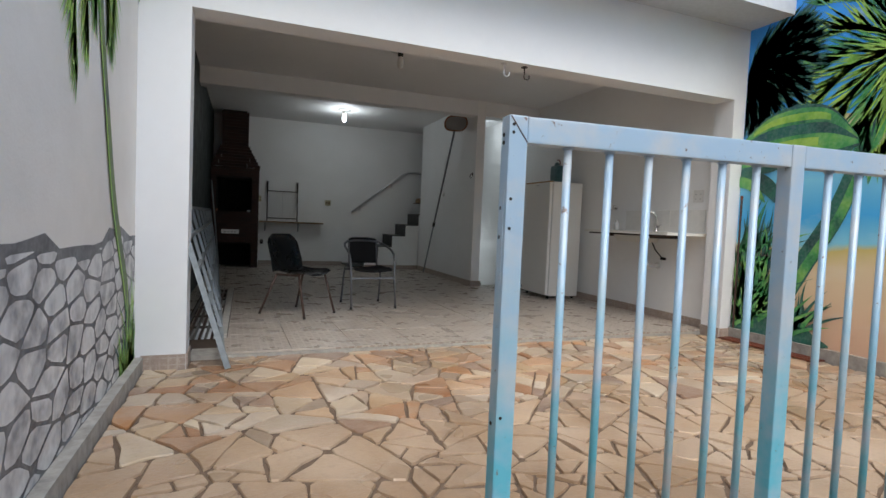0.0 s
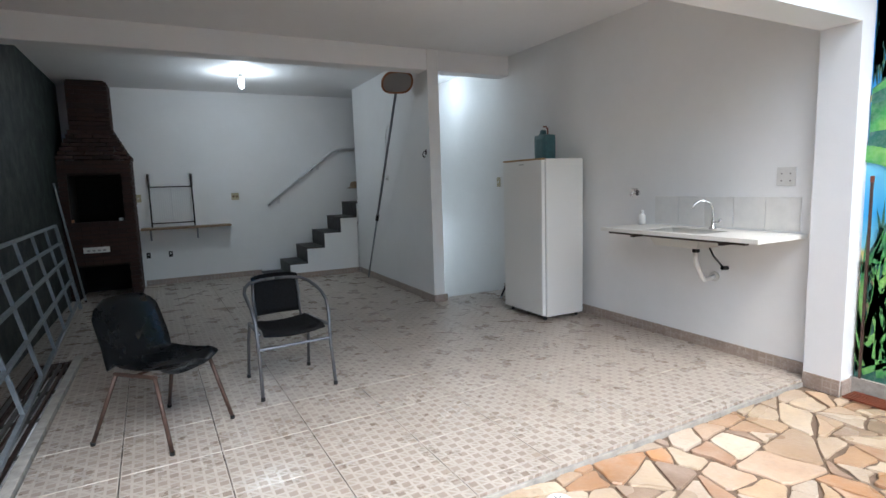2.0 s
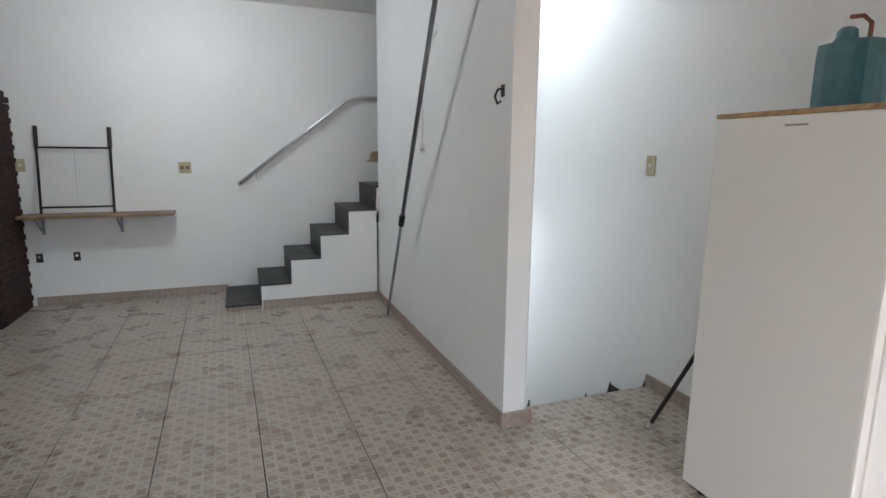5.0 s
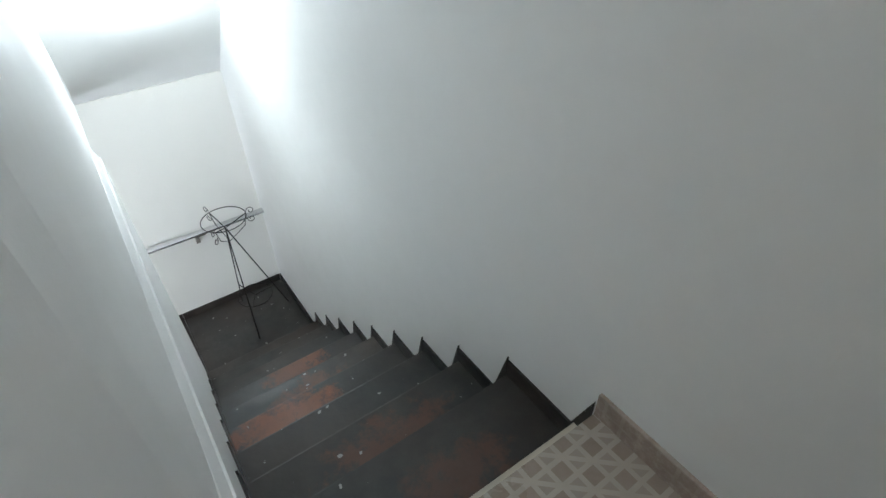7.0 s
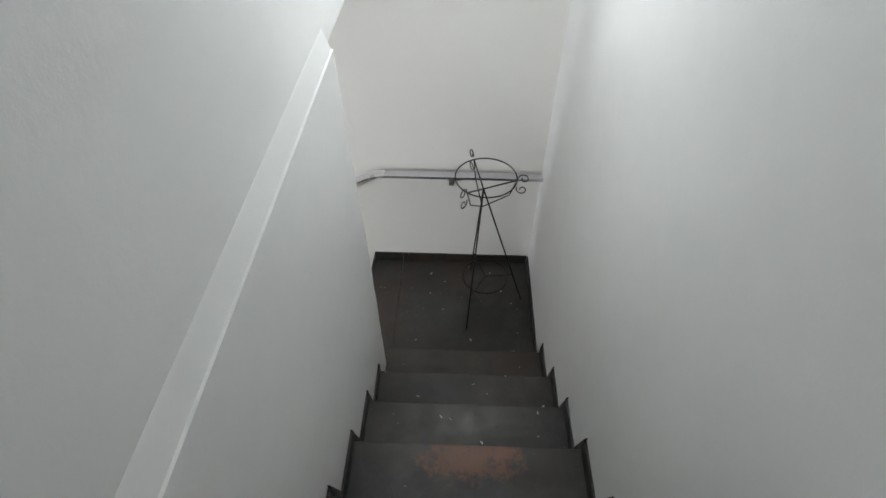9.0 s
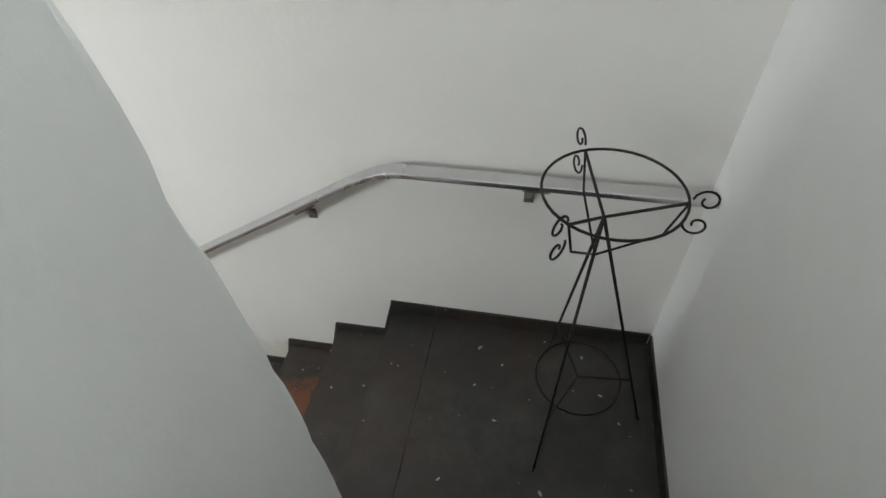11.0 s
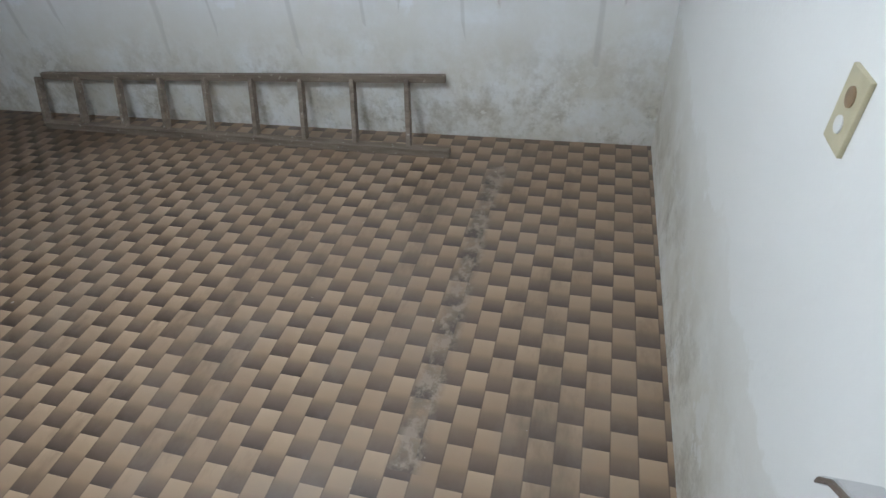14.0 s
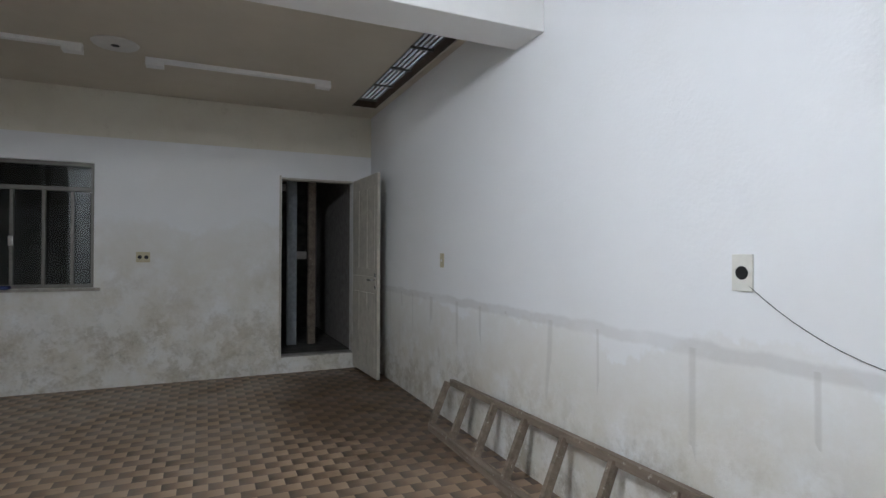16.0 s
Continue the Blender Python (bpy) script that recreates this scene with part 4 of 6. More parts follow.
def fridge():
    f = thing("fridge", (5.222, 2.13, 0), "old white single-door fridge with yellowed worn top edge", "fridge")
    w, d, h = 0.665, 0.52, 1.615
    part("cabinet", box((0.055, 0, 0.035), (d, w, h), 0.012), FRIDGE, f, smooth=False)
    part("gasket", box((0.042, 0.012, 0.06), (0.055, w - 0.012, h - 0.03)), GASKET, f)
    door = part("door", box((0.0, 0.0, 0.055), (0.042, w, h - 0.012), 0.010), FRIDGE, f)
    part("top_trim", box((-0.003, 0.001, h - 0.011), (0.050, w - 0.001, h + 0.006), 0.004), RUST, f, "worn yellow-brown top edge")
    part("badge", box((-0.003, w * 0.44, h - 0.050), (0.0005, w * 0.56, h - 0.043)), GASKET, f, "small dark badge")
    part("plinth", box((0.06, 0.02, 0.03), (d - 0.02, w - 0.02, 0.04)), BLACK, f)
    for x in (0.07, d - 0.05):
        for y in (0.05, w - 0.05):
            part("foot", lathe([(0.018, 0), (0.02, 0.01), (0.014, 0.036)], (x, y, 0), 12), BLACK, f)
    return f


def jug():
    j = thing("canister", (5.60, 2.56, 1.616), "teal plastic canister standing on the fridge", "canister")
    part("body", box((-0.075, -0.10, 0.0), (0.075, 0.10, 0.27), 0.05), TEAL, j, smooth=False)
    part("neck", lathe([(0.055, 0.255), (0.035, 0.285), (0.032, 0.31), (0.02, 0.32)], (0, 0.03, 0), 16), TEAL, j)
    part("handle", tube([(0, -0.05, 0.255), (0, -0.05, 0.32), (0, -0.02, 0.35), (0, 0.025, 0.355)], 0.008), RED_STICK, j, "brown handle")
    return j


def sink():
    s = thing("sink_counter", (XR, 0.02, 0), "cream composite sink counter fixed to the wall", "sink")
    # slab with a basin cut into it
    bm = bmesh.new()
    x0, x1, y0, y1, zt, zb = -0.53, -0.001, 0.0, 1.40, 0.985, 0.955
    bx0, bx1, by0, by1 = -0.44, -0.12, 0.48, 1.0
    xs, ys = [x0, bx0, bx1, x1], [y0, by0, by1, y1]
    top = [[bm.verts.new((x, y, zt - (0.004 if 0 < i < 3 and 0 < j < 3 else 0))) for j, y in enumerate(ys)] for i, x in enumerate(xs)]
    low = [[bm.verts.new((x, y, zb)) for y in ys] for x in xs]
    for i in range(3):
        for j in range(3):
            if (i, j) != (1, 1):
                bm.faces.new((top[i][j], top[i + 1][j], top[i + 1][j + 1], top[i][j + 1]))
                bm.faces.new((low[i][j], low[i][j + 1], low[i + 1][j + 1], low[i + 1][j]))
    for k in range(3):
        bm.faces.new((top[0][k], top[0][k + 1], low[0][k + 1], low[0][k]))
        bm.faces.new((top[3][k + 1], top[3][k], low[3][k], low[3][k + 1]))
        bm.faces.new((top[k + 1][0], top[k][0], low[k][0], low[k + 1][0]))
        bm.faces.new((top[k][3], top[k + 1][3], low[k + 1][3], low[k][3]))
    part("countertop", bm, SINK_TOP, s)
    basin = bmesh.new()
    rim = [(bx0, by0), (bx1, by0), (bx1, by1), (bx0, by1)]
    a = [basin.verts.new((x, y, zt - 0.004)) for x, y in rim]
    b = [basin.verts.new((x * 0.72 - 0.078, by0 + (y - by0) * 0.74 + 0.068, 0.862)) for x, y in rim]
    for i in range(4):
        basin.faces.new((a[i], a[(i + 1) % 4], b[(i + 1) % 4], b[i]))
    basin.faces.new(b)
    bmesh.ops.solidify(basin, geom=basin.faces[:], thickness=0.008)
    bmesh.ops.recalc_face_normals(basin, faces=basin.faces)
    part("basin", basin, SINK_TOP, s)
    part("front_edge", box((-0.505, 0.10, 0.937), (-0.47, 1.33, 0.9545)), DARK_WOOD, s, "dark board below the front edge")
    part("support", box((-0.46, 0.30, 0.915), (-0.01, 0.33, 0.9545)), DARK_WOOD, s)
    part("support", box((-0.46, 1.10, 0.915), (-0.01, 1.13, 0.9545)), DARK_WOOD, s)
    faucet = part("faucet", lathe([(0.028, 0.985), (0.028, 1.0), (0.016, 1.012), (0.015, 1.05)], (-0.09, 0.645, 0), 16), CHROME, s, "chrome swan-neck faucet", smooth=True)
    part("spout", tube([(-0.09, 0.645, 1.03), (-0.09, 0.645, 1.13)] + arc((-0.155, 0.69, 1.13), 0.079, 0, 170, 10, (0.82, -0.57, 0)), 0.009), CHROME, faucet, smooth=True)
    part("lever", tube([(-0.09, 0.645, 1.035), (-0.09, 0.60, 1.04), (-0.10, 0.57, 1.065)], 0.010), CHROME, faucet, smooth=True)
    trap = part("drain_pipe", tube([(-0.25, 0.665, 0.860), (-0.25, 0.665, 0.78), (-0.245, 0.66, 0.72), (-0.22, 0.65, 0.66), (-0.19, 0.655, 0.615), (-0.15, 0.66, 0.59), (-0.10, 0.665, 0.59), (-0.001, 0.675, 0.60)], 0.019, 12), PVC, s, "white corrugated drain pipe", smooth=True)
    part("collar", lathe([(0.026, 0.815), (0.028, 0.825), (0.026, 0.850)], (-0.25, 0.665, 0), 16), BLACK_SHELL, trap)
    part("wall_flange", tube([(-0.018, 0.674, 0.598), (-0.001, 0.675, 0.60)], 0.04, 14), PVC, trap)
    part("hose", tube([(-0.10, 0.66, 0.90), (-0.14, 0.64, 0.86), (-0.13, 0.60, 0.78), (-0.05, 0.575, 0.69), (-0.001, 0.57, 0.68)], 0.007), BLACK_SHELL, trap)
    part("stopcock", tube([(-0.06, 0.575, 0.685), (-0.005, 0.57, 0.68)], 0.017, 10), BLACK_SHELL, trap)
    return s


def splashback():
    p = thing("splashback", (XR, 0.06, 1.0), "row of plain cream wall tiles above the sink", "tiles")
    for i in range(5):
        part("tile", box((-0.009, i * 0.248, 0.0), (0.0, i * 0.248 + 0.245, 0.235), 0.003), WALL_TILE, p)
    return p


def wall_tap():
    t = thing("wall_tap", (XR, 1.50, 1.265), "chrome cross-handled water tap on the wall", "tap")
    part("body", tube([(0.0, 0, 0), (-0.075, 0, 0.0), (-0.085, 0, -0.03)], 0.013, 10), CHROME, t, smooth=True)
    part("flange", tube([(-0.001, 0, 0), (-0.012, 0, 0)], 0.026, 14), CHROME, t)
    part("handle", tube([(-0.045, -0.035, 0.035), (-0.045, 0.035, 0.035)], 0.008, 8), CHROME, t)
    part("stem", tube([(-0.045, 0, 0.0), (-0.045, 0, 0.036)], 0.007, 8), CHROME, t)
    return t


def bottle():
    b = thing("bottle", (XR - 0.10, 1.36, 0.985), "small white plastic bottle on the counter", "bottle")
    part("body", lathe([(0.03, 0), (0.034, 0.02), (0.034, 0.075), (0.015, 0.10)], sides=18), PVC, b, smooth=True)
    part("cap", lathe([(0.018, 0.098), (0.018, 0.125), (0.012, 0.13)], sides=14), WHITE_PLATE, b)
    return b


def plate(name, at, normal, size, material, label, kind="socket", holes=()):
    """A wall plate; normal is the axis out of the wall."""
    p = thing(name, at, label, kind)
    n = Vector(normal)
    m = Matrix((Vector((0, 0, 1)).cross(n), Vector((0, 0, 1)), n)).transposed()
    p.rotation_euler = m.to_euler()
    w, h = size
    part("cover", box((-w / 2, -h / 2, 0.0), (w / 2, h / 2, 0.009), 0.003), material, p)
    for hx, hy, r, mat in holes:
        part("insert", lathe([(r, 0.008), (r, 0.0115), (r * 0.7, 0.012)], (hx, hy, 0), 14), mat, p)
    return p


def brick_grill():
    g = thing("barbecue", (XG, YB, 0), "tall dark red brick barbecue with stepped chimney", "barbecue")
    # local x to the right, y negative to the front
    w, dep = 0.84, 0.74
    shell = bmesh.new()
    add_box(shell, (0.02, -0.05, 0.0), (w - 0.02, -0.002, 1.84))
    add_box(shell, (0.015, -dep + 0.02, 0.0), (0.10, -0.05, 1.84))
    add_box(shell, (w - 0.13, -dep + 0.02, 0.0), (w - 0.015, -0.05, 1.84))
    add_box(shell, (0.10, -dep + 0.02, 0.44), (w - 0.13, -0.05, 1.00))
    add_box(shell, (0.10, -dep + 0.02, 1.66), (w - 0.13, -0.05, 1.84))
    part("core", shell, MORTAR, g)
    for z0, z1 in ((1.002, 1.658), (0.002, 0.438)):
        part("fire_back", box((0.102, -0.06, z0), (w - 0.132, -0.051, z1)), SOOT, g, "soot-black inside")
        for x0 in (0.1005, w - 0.1385):
            part("fire_cheek", box((x0, -dep + 0.10, z0), (x0 + 0.008, -0.061, z1)), SOOT, g)
        part("fire_top", box((0.11, -dep + 0.10, z1 - 0.008), (w - 0.14, -0.061, z1 - 0.0005)), SOOT, g)
    course, length = 0.058, 0.205
    shared = {}

    def brick(x0, x1, y0, y1, z):
        key = (round(x1 - x0, 3), round(y1 - y0, 3))
        if key not in shared:
            me = mesh_of("brick", box((0, 0, 0), (key[0], key[1], course - 0.010), 0.003))
            me.materials.append(BRICK)
            shared[key] = me
        o = new("brick", shared[key])
        o.parent = g
        o.location = (x0, y0, z + 0.005)

    rows = 0
    z = 0.0
    while z < TOP - 0.06:
        if z < 1.84:
            a, b, f = 0.0, w, -dep
        else:
            k = min(1.0, int((z - 1.84) / (course * 1.0)) / 7.0)
            a, b, f = 0.0 + 0.16 * k, w - 0.20 * k, -dep + 0.22 * k
            if z < 1.84 + course:
                b += 0.012
        shift = -length / 2 if rows % 2 else 0.0
        x = a + shift
        while x < b - 0.02:
            x0, x1 = max(a, x) + 0.004, min(b, x + length) - 0.004
            if x1 - x0 > 0.03:
                cut_hi = 1.0 <= z < 1.655 or z < 0.43
                if cut_hi and x0 > 0.09 and x1 < w - 0.12:
                    pass
                elif cut_hi and x0 < 0.10 < x1:
                    brick(x0, 0.10, f, f + 0.09, z)
                elif cut_hi and x0 < w - 0.13 < x1:
                    brick(w - 0.13, x1, f, f + 0.09, z)
                else:
                    brick(x0, x1, f, f + 0.09, z)
            x += length
        # side face
        y = f + 0.094 + (length / 2 if rows % 2 else 0.0) - (length if rows % 2 else 0)
        while y < -0.03:
            y0, y1 = max(f + 0.094, y), min(-0.004, y + length - 0.008)
            if y1 - y0 > 0.03:
                brick(b - 0.09, b - 0.004, y0, y1, z)
            y += length
        z += course
        rows += 1
    chim = bmesh.new()
    add_box(chim, (0.18, -dep + 0.25, 1.84), (w - 0.24, -0.002, TOP - 0.002))
    part("flue", chim, MORTAR, g)
    part("ash_drawer", box((0.20, -dep - 0.02, 0.63), (0.50, -dep - 0.001, 0.705), 0.004), WHITE_PLATE, g, "white metal draught slide")
    for k in range(4):
        part("slide_mark", box((0.24 + 0.06 * k, -dep - 0.022, 0.65), (0.275 + 0.06 * k, -dep - 0.0201, 0.67)), GASKET, g)
    return g


def small_cup(x, y, z, mat, label, r=0.03, h=0.075):
    c = thing("cup", (x, y, z), label, "cup")
    part("body", lathe([(r * 0.75, 0), (r, h), (r * 0.92, h), (r * 0.7, 0.006)], sides=18), mat, c, smooth=True)
    return c


def shelf():
    s = thing("shelf", (1.60, YB, 0.88), "narrow varnished wooden wall shelf on a bracket", "shelf")
    part("board", box((0, -0.27, -0.028), (1.24, -0.001, 0.0), 0.006), WOOD_SHELF, s)
    for x in (0.12, 0.76):
        part("bracket", bar((x, -0.008, -0.03), (x, -0.008, -0.20), 0.025, 0.012, (0, 1, 0)), GREY_PAINT, s)
        part("strut", bar((x, -0.008, -0.19), (x, -0.21, -0.034), 0.016, 0.006), GREY_PAINT, s)
    return s


def grill_rack():
    r = thing("grill_rack", (1.75, 6.97, 0.882), "black iron grill rack with handles leaning on the wall", "grill rack")
    lean = 0.10
    p = lambda x, z: (x, lean * z / 0.80, z)
    for x in (0.0, 0.58):
        part("side_bar", tube([p(x, 0.0), p(x, 0.62)], 0.011), BLACK_IRON, r)
        part("grip", tube([p(x, 0.60), p(x, 0.79)], 0.017, 10), DARK_WOOD, r, "dark wooden grip")
    for z in (0.06, 0.60):
        part("cross_bar", tube([p(0.0, z), p(0.58, z)], 0.009), BLACK_IRON, r)
    for i in range(1, 20):
        part("wire", tube([p(0.58 * i / 20, 0.06), p(0.58 * i / 20, 0.60)], 0.0018, 5), STEEL, r)
    part("stiffener", tube([p(0.29, 0.06), p(0.29, 0.60)], 0.005, 6), STEEL, r)
    return r


def handrail(points, brackets, label, r=0.021, wall=YB):
    h = thing("handrail", points[0], label, "handrail")
    o = Vector(points[0])
    if r < 0.02:
        # flat rectangular tube
        rl = bmesh.new()
        section = [(sy * 0.021 + 0.007 * math.cos(q), 0.025 + sz * 0.004 + 0.007 * math.sin(q)) for sy, sz, q0 in ((1, 1, 0), (-1, 1, 90), (-1, -1, 180), (1, -1, 270)) for q in (radians(q0 + d) for d in (0, 30, 60, 90))]
        rings = [[rl.verts.new(Vector(p) - o + Vector((0, dy, dz))) for dy, dz in section] for p in points]
        for a, b in zip(rings, rings[1:]):
            for k in range(16):
                rl.faces.new((a[k], a[(k + 1) % 16], b[(k + 1) % 16], b[k]))
        rl.faces.new(rings[0])
        rl.faces.new(rings[-1][::-1])
    else:
        rl = add_tube(bmesh.new(), [(Vector(p) - o) for p in points], r, 14)
    bmesh.ops.recalc_face_normals(rl, faces=rl.faces)
    part("rail", rl, RAIL_STEEL if r < 0.02 else STEEL, h, smooth=r >= 0.02)
    for b in brackets:
        b = Vector(b) - o
        if r < 0.02:
            tilt = 0.64 * 0.04 if b.x < -1.0 else 0.0
            part("saddle", bar((b.x - 0.04, b.y, b.z + 0.006 - tilt), (b.x + 0.04, b.y, b.z + 0.006 + tilt), 0.028, 0.012), BRONZE, h, "dull bronze saddle")
            part("bracket", bar((b.x - 0.02, b.y, b.z + 0.002), (b.x - 0.02, wall - 0.017 - o.y, b.z - 0.085), 0.026, 0.012), BRONZE, h, "dull bronze bracket")
            part("flange", box((b.x - 0.036, wall - 0.018 - o.y, b.z - 0.108), (b.x - 0.004, wall - 0.0125 - o.y, b.z - 0.064), 0.002), BRONZE, h)
        else:
            part("bracket", tube([(b.x, b.y, b.z - r), (b.x, b.y, b.z - 0.06), (b.x, b.y + (wall - 0.013 - o.y - b.y) * 0.5, b.z - 0.075), (b.x, wall - 0.001 - o.y, b.z - 0.075)], 0.008), STEEL, h)
            part("flange", bar((b.x, wall - 0.010 - o.y, b.z - 0.075), (b.x, wall - 0.0005 - o.y, b.z - 0.075), 0.045, 0.06), STEEL, h)
    return h


def pool_net():
    n = thing("net_pole", (4.655, 5.74, 0.0), "long telescopic pole with a leaf net leaning on the wall", "pole")
    foot, head = Vector((0, 0, 0.004)), Vector((-0.13, -1.71, 2.50))
    mid = foot.lerp(head, 0.38)
    part("lower_tube", tube([foot, mid], 0.012, 10), GREY_PAINT, n, smooth=True)
    part("upper_tube", tube([mid, head], 0.0155, 10), CHAIR_STEEL, n, smooth=True)
    part("collar", tube([foot.lerp(head, 0.365), foot.lerp(head, 0.395)], 0.024, 12), BLACK_SHELL, n)
    d = (head - foot).normalized()
    side = Vector((1, 0, 0)) - d * d.x
    side = side.normalized()
    base = head
    loop = []
    for i in range(25):
        a = -math.pi / 2 + 2 * math.pi * i / 24
        loop.append(base + d * (0.13 + 0.13 * math.sin(a)) + side * 0.19 * math.copysign(abs(math.cos(a)) ** 0.55, math.cos(a)))
    part("rim", tube(loop[:-1], 0.013, 8, closed=True), ORANGE, n, "worn orange rim", smooth=True)
    net = bmesh.new()
    c = net.verts.new(base + d * 0.13 + Vector((0, -0.03, 0)))
    vs = [net.verts.new(p) for p in loop[:-1]]
    for i in range(len(vs)):
        net.faces.new((vs[i], vs[(i + 1) % len(vs)], c))
    bmesh.ops.solidify(net, geom=net.faces[:], thickness=0.002)
    part("netting", net, NETTING, n)
    return n


NETTING = plain("grey_netting", (0.42, 0.40, 0.38), 0.8, spread=0.15, scale=200)


def stick(name, foot, head, r, material, label, category, tip=None, tip_mat=None, tip_len=0.03):
    s = thing(name, foot, label, category)
    d = Vector(head) - Vector(foot)
    part("shaft", tube([d.normalized() * 0.004, d], r, 10), material, s, smooth=True)
    if tip_mat is not None:
        part(tip, tube([(0, 0, 0.0), d.normalized() * tip_len], r * 1.15, 10), tip_mat, s)
    return s


def leaning_panel():
    """A long welded railing panel set down beside the shaft, leaning on the wall."""
    g = thing("railing_panel", (0, 0, 0), "long grey welded steel railing panel leaning on the wall", "railing")
    f0, t0 = Vector((1.25, -0.50, -0.03)), Vector((0.90, -0.20, 1.02))
    f1, t1 = Vector((0.93, 5.65, 0.02)), Vector((0.775, 5.65, 1.05))
    at = lambda u, v: f0.lerp(f1, u).lerp(t0.lerp(t1, u), v)
    for v in (0.10, 0.36, 0.60, 0.80, 1.0):
        part("rail", bar(at(0, v), at(1, v), 0.028, 0.028), GREY_PAINT, g)
    for i in range(9):
        u = i / 8
        w = 0.036 if i in (0, 8) else 0.024
        part("post", bar(at(u, 0.0 if i in (0, 8) else 0.10), at(u, 1.0), w, w, (0, 1, 0)), GREY_PAINT, g)
    return g


def shaft_grate():
    g = thing("floor_grate", (0.86, 0.35, 0.0), "rusty iron grate with slats over the light shaft", "grate")
    for i in range(7):
        x = 0.02 + 0.045 * i
        part("slat", box((x - 0.009, 0.0, -0.03), (x + 0.009, 2.95, -0.006)), RUST_TUBE if i % 2 else WINDOW_STEEL, g)
    for k in range(6):
        y = 0.06 + 0.56 * k
        part("cross_bar", box((-0.005, y - 0.012, -0.05), (0.305, y + 0.012, -0.0305)), WINDOW_STEEL, g)
    return g


def shaft_curb():
    c = thing("shaft_curb", (1.16, 0.30, 0.0), "low stained cement curb beside the light shaft", "curb")
    part("edge", box((0.0, 0.0, -0.016), (0.06, 3.05, 0.03), 0.006), CURB, c)
    return c


def ceiling_lamp(at, lit, label):
    l = thing("ceiling_lamp", at, label, "lamp")
    part("rose", lathe([(0.0, 0.0), (0.125, 0.0), (0.12, -0.012), (0.075, -0.02), (0.06, -0.03), (0.0, -0.031)], sides=28), WHITE_PLATE, l, smooth=True)
    part("socket", lathe([(0.03, -0.03), (0.032, -0.06), (0.022, -0.075)], sides=18), WHITE_PLATE if lit else BLACK_SHELL, l)
    part("bulb", lathe([(0.02, -0.075), (0.032, -0.095), (0.036, -0.13), (0.036, -0.17), (0.028, -0.20), (0.01, -0.212)], sides=20), GLOW if lit else PVC, l, "glowing bulb" if lit else "unlit tubular bulb", smooth=True)
    return l


def ceiling_hook(at, material):
    h = thing("ceiling_hook", at, "metal hammock hook under the beam", "hook")
    part("plate", lathe([(0.028, 0.0), (0.028, -0.006), (0.01, -0.008)], sides=14), material, h)
    part("hook", tube([(0, 0, -0.005), (0, 0, -0.05)] + arc((0.022, 0, -0.075), 0.025, 150, 390, 9), 0.0055), material, h, smooth=True)
    return h


shell_chair()
arm_chair()
fridge()
jug()
sink()
splashback()
wall_tap()
bottle()
plate("socket", (XR, 0.17, 1.38), (-1, 0, 0), (0.13, 0.13), WHITE_PLATE, "white double socket plate above the sink", "socket", [(-0.03, 0.02, 0.006, GASKET), (0.03, 0.02, 0.006, GASKET), (-0.03, -0.03, 0.006, GASKET), (0.03, -0.03, 0.006, GASKET)])
brick_grill()
small_cup(XG + 0.10, 6.42, 1.002, ORANGE, "small amber glass jar on the grill ledge")
small_cup(XG + 0.66, 6.42, 1.002, PVC, "white plastic cup on the grill ledge")
shelf()
grill_rack()
plate("switch", (1.60, YB, 1.32), (0, -1, 0), (0.075, 0.115), CREAM_PLATE, "faded cream light switch plate", "switch", [(0, 0, 0.012, WHITE_PLATE)])
plate("socket", (2.95, YB, 1.30), (0, -1, 0), (0.115, 0.11), CREAM_PLATE, "yellowed double socket plate on the back wall", "socket", [(-0.025, 0, 0.02, WOOD_SHELF), (0.025, 0, 0.02, WOOD_SHELF)])
plate("socket", (1.66, YB, 0.46), (0, -1, 0), (0.055, 0.085), BLACK, "open black socket box below the shelf", "socket", [(0, 0.01, 0.012, GASKET)])
plate("socket", (1.96, YB, 0.46), (0, -1, 0), (0.055, 0.085), BLACK, "open black socket box below the shelf", "socket", [(0, 0.01, 0.014, WHITE_PLATE)])
handrail([(3.44, 7.03, 1.13), (4.55, 7.03, 2.0), (4.62, 7.03, 2.03), (4.70, 7.03, 2.04), (5.5, 7.03, 2.05)], [(3.62, 7.03, 1.265), (4.30, 7.03, 1.80)], "polished steel handrail along the stair wall")
pool_net()
_h = thing("wall_hook", (4.723, 3.66, 1.745), "black iron hook on the partition edge", "hook")
part("hook", tube([(0, 0, 0.04), (-0.03, 0, 0.035), (-0.045, 0, 0.0), (-0.03, 0, -0.035), (-0.012, 0, -0.02)], 0.006), BLACK_IRON, _h, smooth=True)
part("plate", box((-0.005, -0.018, 0.0), (0.0, 0.018, 0.06), 0.002), BLACK_IRON, _h)
_c = plate("socket", (4.723, 4.93, 1.50), (-1, 0, 0), (0.10, 0.07), WHITE_PLATE, "small white surface socket with plugs", "socket", [(-0.02, -0.01, 0.012, GASKET), (0.02, -0.01, 0.012, GASKET)])
_w = thing("cable", (4.723, 4.93, 1.53), "thin white cable up the partition", "cable")
part("wire", tube([(-0.006, 0, 0.0), (-0.006, 0.0, 0.55), (-0.006, -0.08, 0.65), (-0.006, -0.30, 0.72)], 0.004, 6), WHITE_PLATE, _w)
plate("switch", (XR, 3.83, 1.40), (-1, 0, 0), (0.075, 0.12), CREAM_PLATE, "cream light switch above the stairs", "switch", [(0, 0, 0.014, WHITE_PLATE)])
